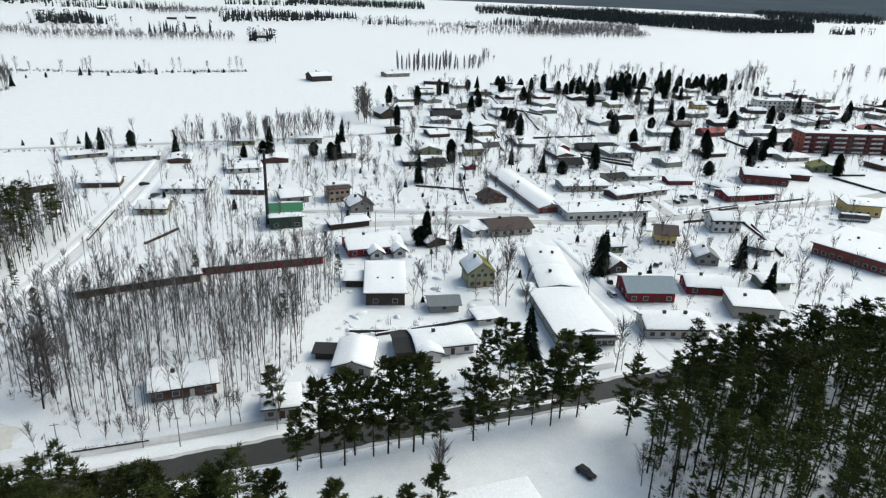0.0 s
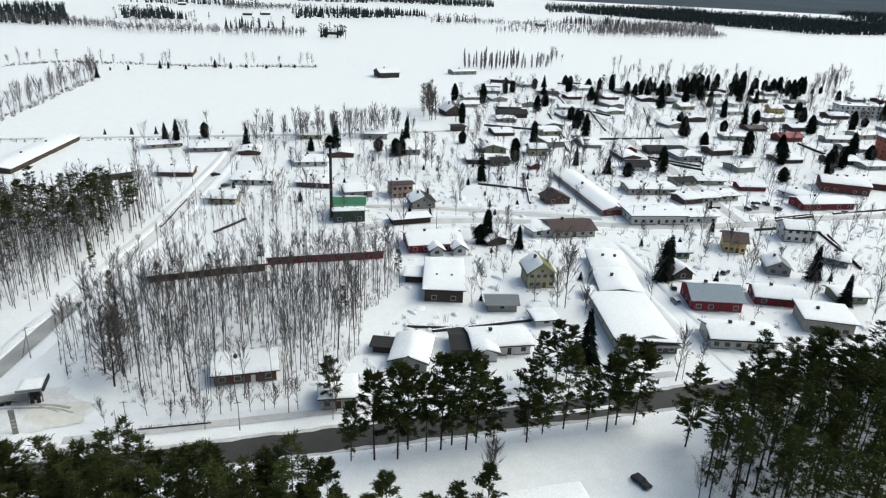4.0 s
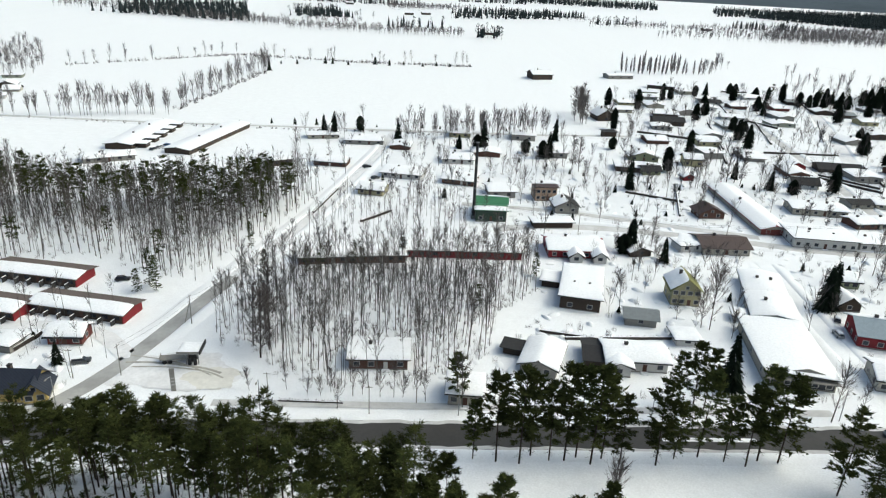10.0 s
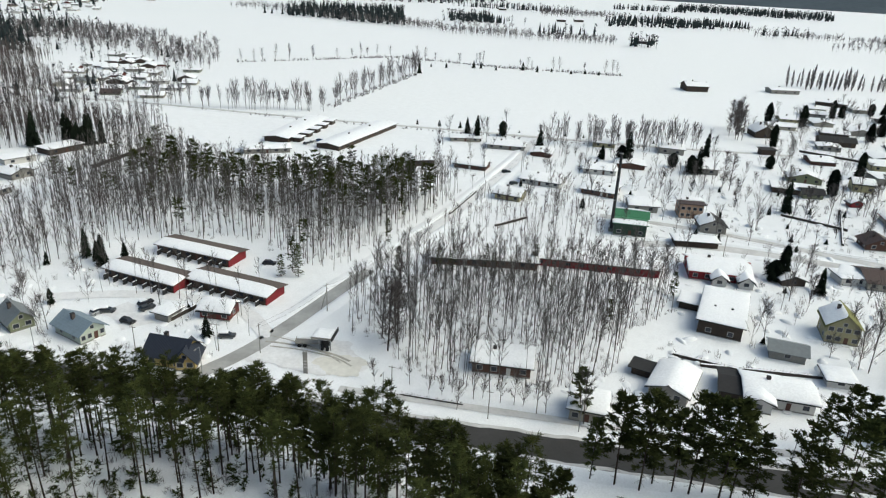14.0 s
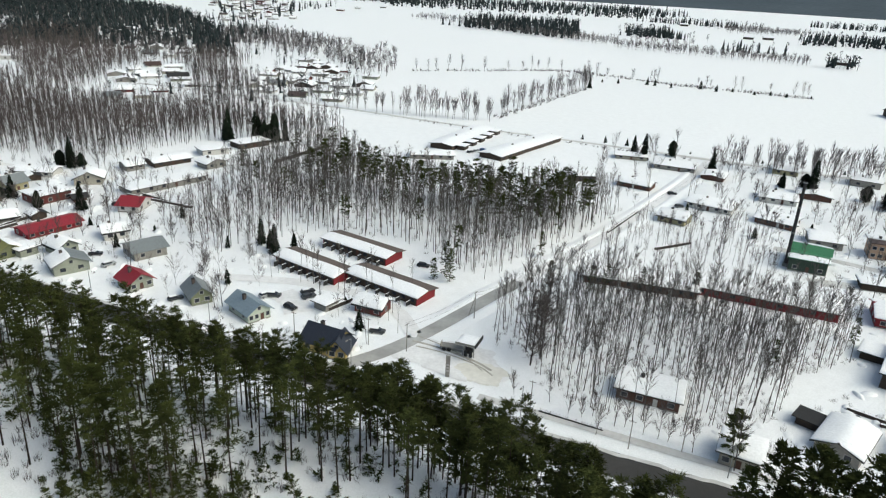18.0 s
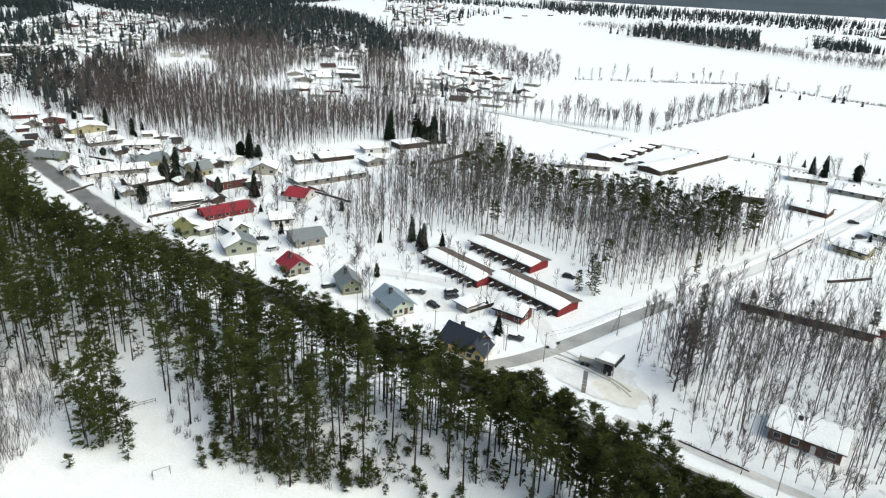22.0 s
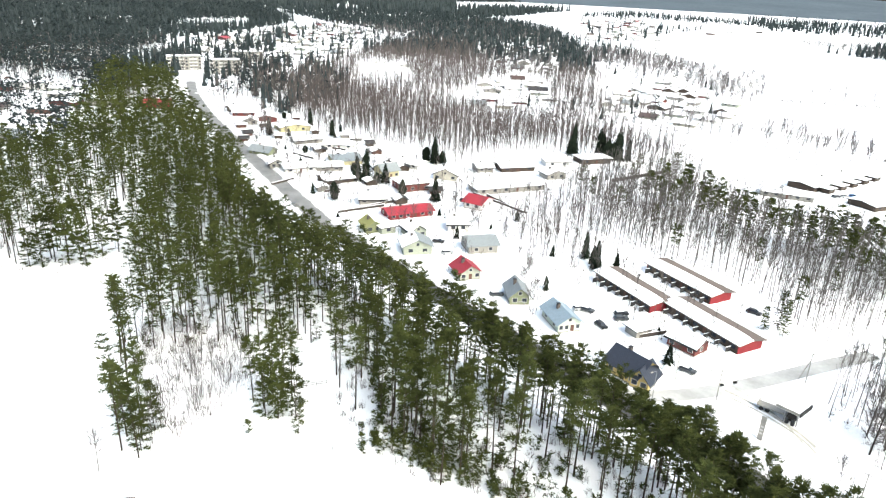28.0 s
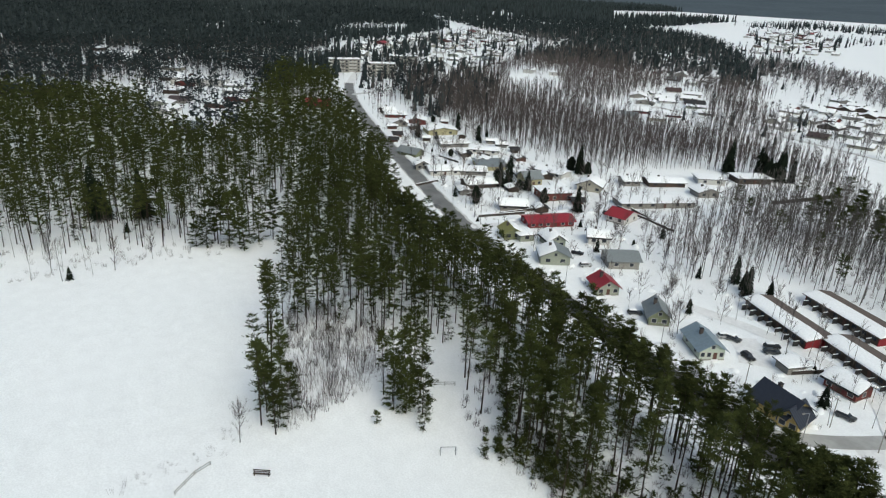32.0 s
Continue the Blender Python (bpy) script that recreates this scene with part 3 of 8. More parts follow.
house(188.6, 276.6, 2.7, 10.1, 9.0, 2.2, 1.0, "gx", "beige", "dark", "01", 2, 1, 1, "terraced unit with a patchy snow roof")
house(199.5, 277.2, -9.0, 13.1, 9.0, 2.2, 1.0, "gx", "beige", "dark", "11", 3, 1, 1, "long terraced unit with a snow roof")
house(206.9, 336.1, -8.0, 21.1, 10.0, 2.2, 2.0, "gx", "darkbrown", "dark", "00", 3, 0, 1, "long barn with a bare dark roof")
house(177.2, 305.5, -8.7, 11.9, 8.0, 2.5, 2.2, "gx", "white", "dark", "01", 2, 1, 1, "white house with a half-bare dark roof")
house(190.8, 337.1, 4.2, 10.0, 6.0, 2.2, 2.2, "gy", "red", "dark", "11", 1, 0, 1, "red wooden shed with a snowy gable roof")
house(138.2, 339.9, -5.3, 8.9, 8.0, 3.8, 2.0, "gx", "yellow", "dark", "11", 3, 1, 1, "pale yellow house with a snow roof")
house(111.9, 347.0, -4.6, 14.7, 9.0, 2.5, 2.4, "gy", "green", "dark", "11", 3, 1, 1, "pale green house with a snowy gable roof")
house(110.8, 320.1, 3.9, 8.8, 7.0, 2.4, 1.6, "gx", "green", "dark", "01", 2, 1, 1, "small green house with a patchy snow roof")
house(128.2, 312.6, 10.9, 5.2, 4.0, 1.9, 1.4, "gy", "red", "dark", "11", 1, 0, 1, "small red garden shed in deep snow")
house(51.2, 274.7, 2.8, 8.9, 9.0, 5.6, 0.5, "fl", "orange", "brownmetal", "01", 4, 1, 2, "two-storey orange house with a flat brown roof")
house(56.8, 259.3, 2.4, 9.4, 9.0, 3.0, 2.4, "gy", "greywood", "dark", "10", 2, 1, 2, "house with one snowy and one bare dark roof slope")
house(45.5, 241.7, 5.2, 14.9, 6.0, 2.0, 0.3, "fl", "darkbrown", "dark", "11", 0, 0, 1, "low carport with a flat snow roof")
house(24.8, 256.5, -6.4, 11.8, 7.0, 5.0, 1.2, "gx", "darkgreen", "greenmetal", "01", 3, 0, 2, "dark green boiler house with a green metal roof")
house(24.1, 247.7, -2.1, 11.5, 7.0, 4.2, 0.5, "fl", "darkgreen", "greenmetal", "10", 3, 0, 2, "dark green lower hall of the boiler house")
house(59.1, 167.0, -10.8, 8.3, 6.0, 2.6, 1.2, "gx", "greywood", "greymetal", "00", 1, 0, 2, "grey shed with a bare grey metal roof")
house(69.5, 155.8, -2.2, 5.9, 6.0, 1.7, 0.4, "fl", "white", "dark", "11", 1, 0, 1, "small white shed with a flat snow roof")
house(76.1, 179.7, -6.7, 8.2, 9.0, 5.2, 3.4, "gy", "yellow", "moss", "10", 4, 1, 2, "two-storey pale yellow house with one snowy roof slope")
house(48.0, 143.6, -4.7, 14.6, 9.0, 3.0, 1.2, "gx", "white", "dark", "11", 4, 1, 2, "white house with a wide snow roof")
house(47.7, 141.1, -8.0, 5.3, 5.0, 2.8, 1.0, "gy", "white", "dark", "11", 1, 0, 2, "projecting white wing under deep snow")
house(42.9, 144.5, -8.6, 5.0, 9.6, 2.5, 1.1, "gx", "darkbrown", "dark", "00", 0, 0, 1, "black-roofed wing of the white house")
house(95.2, 168.6, -17.0, 12.0, 15.5, 3.0, 1.2, "gy", "white", "dark", "11", 3, 1, 2, "white building with stepped snowy roofs")
house(100.6, 184.6, -17.0, 11.2, 16.5, 2.7, 1.0, "gy", "white", "dark", "11", 0, 2, 1, "white rear wing under a thick snow roof")
house(91.0, 170.5, -17.0, 3.4, 4.5, 1.6, 0.3, "fl", "white", "dark", "11", 0, 0, 1, "low white lean-to buried in snow")
hall = house(84.9, 138.2, -11.0, 15.6, 28.6, 3.6, 0.5, "gy", "beige", "dark", "11", 5, 0, 2, "big beige hall with a low gable and thick snow roof")
house(136.1, 194.1, -5.8, 5.2, 7.0, 2.7, 1.4, "gx", "green", "dark", "11", 2, 0, 1, "small green house with snow on the roof")
house(125.3, 177.9, -1.9, 6.8, 7.0, 2.2, 2.6, "gy", "darkbrown", "dark", "11", 1, 0, 2, "dark cottage with a steep snowy gable")
house(157.7, 197.7, -28.5, 7.4, 9.0, 4.6, 2.0, "gx", "oldyellow", "brownmetal", "01", 4, 1, 2, "old ochre house with a half-bare brown roof")
house(26.6, 141.9, -20.2, 8.5, 12.4, 2.6, 1.6, "gy", "greywood", "dark", "11", 2, 0, 2, "old house buried under a rounded snow roof")
house(23.5, 150.3, -20.1, 4.4, 4.0, 1.7, 0.5, "fl", "darkbrown", "dark", "00", 0, 0, 1, "black lean-to beside the old house")
house(-13.9, 141.8, 0.7, 13.7, 9.0, 3.0, 0.7, "gx", "brown", "dark", "11", 4, 1, 2, "low red-brown house with white windows and a snow roof")
house(8.9, 128.1, -5.0, 7.4, 7.9, 3.2, 0.8, "gx", "beige", "dark", "11", 3, 1, 2, "pale beige house with a smooth snow roof")
house(-35.4, 201.9, 8.5, 18.5, 7.0, 2.6, 0.8, "gx", "brown", "dark", "11", 6, 0, 1, "long low brown row of storerooms under snow")
house(-17.2, 204.6, 5.6, 15.5, 7.0, 2.7, 0.8, "gx", "brown", "dark", "11", 5, 0, 1, "long low brown row of storerooms under snow")
house(-3.2, 210.6, 0.2, 39.8, 8.0, 2.8, 0.8, "gx", "red", "dark", "11", 9, 2, 1, "long low red terraced house with a snow roof")
house(-22.9, 276.9, -13.7, 10.7, 9.0, 2.5, 1.8, "gx", "yellow", "dark", "11", 3, 1, 2, "pale yellow house with a snow roof")
house(-14.4, 303.2, -11.9, 18.0, 13.0, 2.3, 1.0, "gx", "white", "dark", "11", 5, 1, 1, "low white house with a snow roof")
house(-46.9, 319.4, -8.4, 15.2, 9.0, 2.2, 1.4, "gx", "brown", "dark", "11", 3, 1, 1, "brown house with a snow-covered hip roof")
house(-36.4, 363.0, 0.5, 19.9, 13.0, 2.2, 0.8, "gx", "greywood", "dark", "11", 4, 1, 1, "long grey house under snow")
house(-57.4, 371.3, 12.0, 16.1, 8.0, 2.2, 1.0, "gx", "beige", "dark", "11", 3, 1, 1, "beige house with a snow roof")
house(-65.6, 314.8, 27.8, 9.8, 9.0, 2.2, 0.6, "fl", "darkbrown", "dark", "11", 2, 0, 1, "dark flat-roofed house in snow")
house(-138.0, 337.0, 87.5, 57.0, 13.0, 2.4, 0.9, "gx", "darkbrown", "dark", "11", 9, 2, 1, "long dark terrace with a snow roof and porches")
house(-108.0, 330.0, 77.5, 66.0, 13.0, 2.4, 0.9, "gx", "darkbrown", "dark", "11", 10, 2, 1, "long dark brick terrace with a snow roof")
for k in range(5):
    house(-132.6 + 0.48 * k, 341.0 + 11.5 * k, 87.5, 5.5, 4.2, 1.9, 0.3, "fl", "darkbrown", "dark", "11", 1, 0, 1, "dark wooden porch with a flat snow roof before the terrace")
house(-149.0, 309.0, 28.0, 22.0, 10.0, 2.2, 0.8, "gx", "greywood", "dark", "11", 5, 1, 1, "low grey house with a wide snow roof")
house(14.0, 330.2, -0.9, 15.3, 13.0, 2.2, 0.8, "gx", "white", "dark", "11", 4, 1, 1, "white house with dark stripes under a snow roof")
house(23.5, 293.3, 3.4, 4.4, 9.0, 2.2, 0.8, "gx", "beige", "dark", "11", 2, 1, 1, "small beige house with a snow roof")
house(12.8, 296.5, -15.7, 14.2, 13.0, 2.2, 0.8, "gx", "brown", "dark", "11", 4, 1, 1, "brown terraced house with a snow roof")
house(-99.9, 166.9, -12.1, 26.8, 8.6, 2.7, 0.7, "gx", "red", "brownroof", "10", 8, 0, 1, "long red terraced house with a half-snowy brown roof")
house(-126.2, 167.2, -12.8, 25.6, 8.6, 2.7, 0.7, "gx", "red", "brownroof", "10", 8, 0, 1, "long red terraced house with a half-snowy brown roof")
house(-121.8, 187.6, -11.2, 27.4, 8.6, 2.7, 0.7, "gx", "red", "brownroof", "10", 8, 0, 1, "long red terraced house with a half-snowy brown roof")
house(-87.3, 150.1, 0.9, 8.1, 6.0, 2.6, 1.6, "gx", "redbrown", "dark", "11", 3, 0, 2, "small dark red outbuilding with a snow roof")
house(-93.8, 145.7, 77.7, 5.2, 4.5, 2.0, 0.3, "fl", "greywood", "dark", "11", 0, 0, 1, "low carport roofed with snow")
house(-88.0, 126.2, -2.0, 9.4, 7.6, 3.3, 2.8, "gx", "oldyellow", "navy", "00", 3, 1, 2, "yellow house with a bare dark blue roof")
house(-80.2, 125.4, 14.0, 4.4, 6.0, 2.9, 2.4, "gy", "oldyellow", "navy", "00", 2, 0, 2, "yellow gabled wing of the dark-roofed house")
house(-107.6, 130.3, 68.1, 6.5, 10.5, 3.0, 2.0, "gy", "palegreen", "bluemetal", "00", 4, 1, 2, "pale green house with a bare blue-grey roof")
house(-127.3, 131.1, 57.3, 5.6, 8.5, 3.0, 2.3, "gy", "green", "greymetal", "00", 2, 1, 2, "green house with a bare dark grey roof")
house(-148.0, 129.4, 72.4, 6.8, 7.5, 2.8, 2.2, "gy", "greenwhite", "redmetal", "00", 3, 1, 2, "pale green house with a bright red roof")
house(-163.9, 146.3, 67.2, 10.2, 9.6, 3.0, 1.6, "gx", "greywood", "greymetal", "00", 2, 0, 2, "grey garage with a bare grey metal roof")
house(-206.1, 142.2, 78.8, 18.2, 9.0, 2.4, 1.2, "gx", "red", "redmetal", "00", 6, 1, 2, "long red house with a bright red metal roof")
house(-204.8, 177.4, 20.0, 8.0, 10.0, 2.8, 2.0, "gx", "white", "redmetal", "00", 2, 0, 2, "white garage with a bright red roof")
house(-255.2, 171.2, 87.6, 8.5, 8.0, 3.8, 2.4, "gx", "yellow", "greymetal", "01", 3, 1, 2, "bright yellow house with a greying roof")
house(-233.5, 166.8, 79.4, 13.0, 11.0, 3.0, 0.6, "fl", "redbrown", "dark", "11", 4, 0, 2, "red-brown flat-roofed house with thick snow")
house(-198.7, 127.0, 76.1, 6.0, 7.0, 2.8, 1.8, "gy", "olive", "moss", "01", 2, 1, 1, "small olive cottage with a mossy roof")
house(-194.8, 131.2, 84.2, 5.5, 6.0, 2.2, 0.4, "fl", "greenwhite", "dark", "11", 1, 0, 1, "low pale green annex under snow")
house(-185.7, 137.3, 80.2, 6.3, 8.0, 2.8, 2.2, "gy", "greenwhite", "dark", "11", 2, 1, 1, "pale grey-green cottage with a snowy roof")
house(-174.7, 126.7, 64.4, 9.7, 8.0, 3.0, 2.4, "gy", "greenwhite", "greymetal", "10", 2, 1, 1, "grey-green cottage with a partly bare roof")
house(-185.2, 154.0, 59.1, 7.4, 7.0, 2.8, 1.8, "gx", "white", "dark", "11", 2, 1, 1, "small white house with a snowy roof")
house(-284.7, 137.1, 79.2, 14.6, 9.0, 2.3, 1.4, "gx", "white", "dark", "11", 3, 0, 1, "long white barn with a snow roof")
house(-259.6, 143.8, 83.5, 13.8, 9.0, 2.0, 1.6, "gx", "darkbrown", "dark", "11", 2, 1, 1, "dark wooden house with a snowy roof")
house(-281.8, 151.7, 67.9, 12.1, 8.0, 2.0, 1.4, "gx", "greywood", "dark", "11", 2, 1, 1, "grey house with a snowy roof")
house(-297.6, 167.9, 61.8, 7.1, 7.0, 1.9, 1.8, "gy", "darkbrown", "dark", "11", 1, 1, 1, "small dark house with a snowy gable")
house(-277.5, 187.6, 22.6, 18.0, 9.0, 2.3, 0.8, "gx", "white", "dark", "11", 4, 1, 1, "long white house with a snow roof")
house(-243.9, 191.4, 42.9, 10.9, 9.0, 2.8, 2.8, "gy", "beige", "dark", "11", 3, 1, 1, "beige house with a steep snowy gable")
house(-228.8, 142.8, 63.8, 10.6, 8.0, 2.2, 2.0, "gx", "greywood", "dark", "11", 3, 1, 1, "grey wooden house with a snowy roof")
house(-329.1, 138.6, 29.5, 11.8, 7.0, 2.0, 2.0, "gx", "green", "greymetal", "01", 2, 1, 1, "green cottage with a half-snowy roof")
house(-296.1, 134.9, 70.6, 6.9, 7.0, 2.3, 2.2, "gy", "greywood", "dark", "11", 2, 1, 1, "grey cottage with a snowy roof")
house(-433.7, 171.0, 87.1, 8.6, 8.0, 2.2, 2.0, "gx", "darkbrown", "dark", "11", 2, 1, 1, "dark house among trees with a snowy roof")
house(-395.5, 163.0, 66.4, 8.5, 8.0, 2.2, 2.0, "gy", "greywood", "dark", "11", 2, 1, 1, "grey house among trees with a snowy roof")
house(-320.4, 176.7, 54.1, 15.2, 9.0, 2.2, 0.8, "gx", "white", "dark", "11", 3, 0, 1, "white flat-roofed house in deep snow")
house(-335.1, 167.3, 83.7, 15.6, 8.0, 2.0, 1.2, "gx", "greywood", "dark", "11", 2, 0, 1, "grey house in deep snow")
house(-214.7, 193.5, 74.3, 33.1, 10.0, 1.9, 0.5, "fl", "greywood", "dark", "11", 6, 0, 1, "long low white building with a flat snow roof")
house(-243.1, 217.9, 71.0, 7.9, 8.0, 2.2, 1.4, "gx", "greywood", "dark", "11", 2, 1, 1, "small grey house with a snow roof")
house(-237.8, 228.6, 69.7, 17.4, 10.0, 2.2, 1.2, "gx", "darkbrown", "dark", "11", 3, 1, 1, "dark house with a wide snow roof")
house(-216.7, 238.6, 74.5, 9.9, 8.0, 2.5, 1.8, "gy", "greywood", "dark", "11", 2, 1, 1, "grey house with a snowy gable")
house(-234.5, 255.9, 61.2, 12.8, 9.0, 2.2, 0.6, "fl", "white", "dark", "11", 2, 0, 1, "white house with a flat snow roof")
house(-228.4, 276.1, 69.8, 16.8, 10.0, 2.3, 0.6, "fl", "darkbrown", "dark", "11", 3, 0, 1, "dark house with a flat snow roof beside spruces")
house(310.3, 357.3, 1.7, 16.8, 9.0, 3.1, 2.0, "gx", "redbrown", "redmetal", "00", 3, 1, 1, "house with a bright red metal roof")
house(340.6, 353.1, -10.1, 20.1, 9.0, 2.5, 1.4, "gx", "greywood", "dark", "11", 3, 1, 1, "grey house with a snow roof")
house(309.6, 270.6, -27.9, 14.1, 10.0, 2.5, 2.4, "gy", "green", "moss", "01", 3, 1, 1, "green house with a mossy gable roof")
house(255.0, 260.2, -31.7, 20.3, 14.0, 4.6, 1.6, "gx", "redbrown", "dark", "11", 5, 1, 2, "dark red building with a wide snow roof")
house(275.7, 264.2, -30.0, 18.6, 12.0, 3.1, 1.4, "gx", "redbrown", "dark", "11", 4, 1, 1, "low wing of the dark red building")
house(229.1, 257.8, -73.6, 14.3, 9.0, 2.4, 1.0, "gx", "white", "dark", "11", 3, 1, 1, "low white house with a snow roof")
house(223.7, 235.5, -5.1, 24.8, 10.0, 3.0, 1.4, "gx", "red", "dark", "11", 5, 1, 2, "long red house with a snow roof")
house(263.0, 207.4, -28.4, 13.9, 12.0, 4.6, 0.4, "fl", "oldyellow", "dark", "11", 4, 0, 2, "yellow flat-roofed depot with a snow roof")
house(209.6, 175.1, -70.1, 25.3, 30.0, 4.0, 0.6, "fl", "brick", "dark", "11", 9, 1, 2, "large low red brick building with a flat snow roof")
house(214.4, 265.7, -12.5, 12.3, 8.0, 2.2, 1.0, "gx", "red", "dark", "11", 2, 0, 1, "small red house with a snow roof")
house(188.3, 203.3, -18.4, 11.2, 9.0, 5.2, 2.2, "gx", "white", "dark", "11", 4, 1, 2, "white two-storey house with a snow roof")
house(118.9, 157.4, -16.4, 14.4, 12.0, 3.8, 2.4, "gx", "red", "bluemetal", "01", 4, 1, 2, "dark red house with a bare slate-blue roof")
house(110.9, 136.4, -17.3, 17.1, 10.0, 3.2, 1.6, "gx", "cream", "dark", "11", 6, 2, 2, "cream house with a snow roof and two chimneys")
house(140.7, 157.6, -23.1, 14.3, 9.0, 2.8, 1.6, "gx", "red", "dark", "11", 3, 1, 2, "small red house with a snow roof")
house(143.1, 140.0, -26.4, 12.8, 12.0, 3.4, 0.8, "fl", "beige", "dark", "11", 3, 1, 1, "beige flat-roofed building behind pines")
house(167.1, 154.3, -15.2, 9.5, 7.0, 2.4, 0.8, "gx", "green", "dark", "11", 2, 0, 1, "small pale green house with a snow roof")
house(159.8, 177.0, -25.4, 7.3, 8.0, 2.9, 2.4, "gy", "greywood", "greymetal", "10", 2, 1, 1, "grey house with a half-snowy gable roof")
house(187.1, 182.5, -49.6, 7.7, 8.0, 2.4, 1.2, "gx", "greywood", "dark", "11", 2, 1, 1, "grey house with a snow roof")
house(94.4, 224.6, -23.1, 7.9, 8.0, 2.2, 0.6, "fl", "white", "dark", "11", 2, 0, 1, "small white annex with a flat snow roof")
house(36.4, 81.2, -0.9, 14.8, 9.2, 3.4, 0.8, "fl", "white", "dark", "11", 4, 0, 1, "white building with a flat snow roof by the lot")
house(104.1, 624.6, 11.6, 18.5, 16.0, 4.5, 3.0, "gx", "darkbrown", "dark", "10", 3, 1, 1, "dark farmhouse with a half-snowy roof")
house(178.1, 646.8, 11.8, 24.7, 12.0, 3.2, 1.4, "gx", "greywood", "dark", "11", 3, 1, 1, "grey farmhouse with a snow roof")
house(119.6, 448.2, 7.1, 12.0, 14.0, 3.4, 4.0, "gy", "darkbrown", "dark", "11", 1, 1, 1, "dark barn with a steep snowy gable")
house(111.7, 399.4, 5.9, 7.5, 6.0, 3.0, 0.5, "fl", "darkbrown", "dark", "00", 0, 0, 1, "black shed in the snow")
house(155.1, 441.7, -3.6, 19.5, 11.0, 3.0, 2.0, "gx", "darkbrown", "dark", "00", 3, 1, 1, "dark house with a bare black roof")
house(200.1, 601.3, -21.7, 22.6, 9.0, 2.8, 1.0, "gx", "darkbrown", "dark", "11", 4, 1, 1, "long dark house with a snow roof")

# ---- trees ----
def tube_arrays(path, radii, n=5):
    path = np.asarray(path, float)
    ang = np.arange(n) * 2 * np.pi / n
    ring = np.stack([np.cos(ang), np.sin(ang), 0 * ang], 1)
    v = np.concatenate([p + ring * r for p, r in zip(path, radii)])
    f = []
    for k in range(len(path) - 1):
        for i in range(n):
            a, b, c, d = k * n + i, k * n + (i + 1) % n, (k + 1) * n + (i + 1) % n, (k + 1) * n + i
            f += [(a, b, c), (a, c, d)]
    return v, np.array(f)


def slivers(base, tip, width, rng):
    """Thin triangles from base to tip."""
    side = np.cross(tip - base, rng.normal(size=base.shape))
    side /= np.linalg.norm(side, axis=1)[:, None] + 1e-9
    w = np.asarray(width).reshape(-1, 1)
    v = np.stack([base - side * w, base + side * w, tip], 1).reshape(-1, 3)
    return v, np.arange(len(v)).reshape(-1, 3)


def flakes(centre, size, rng, flat=0.6):
    """Small triangles of needles turned every way, lying rather than standing."""
    n = len(centre)
    a = rng.normal(size=(n, 3))
    a[:, 2] *= flat
    a /= np.linalg.norm(a, axis=1)[:, None]
    b = np.cross(a, rng.normal(size=(n, 3)) * (0.5, 0.5, 1.0))
    b /= np.linalg.norm(b, axis=1)[:, None] + 1e-9
    s = np.asarray(size).reshape(-1, 1)
    v = np.stack([centre - a * s * 0.5 - b * s * 0.28, centre - a * s * 0.4 + b * s * 0.3, centre + a * s * 0.6], 1).reshape(-1, 3)
    return v, np.arange(len(v)).reshape(-1, 3)


def joined(*pairs):
    v, f, k = [], [], 0
    for a, b in pairs:
        v.append(a)
        f.append(b + k)
        k += len(a)
    return np.concatenate(v), np.concatenate(f)


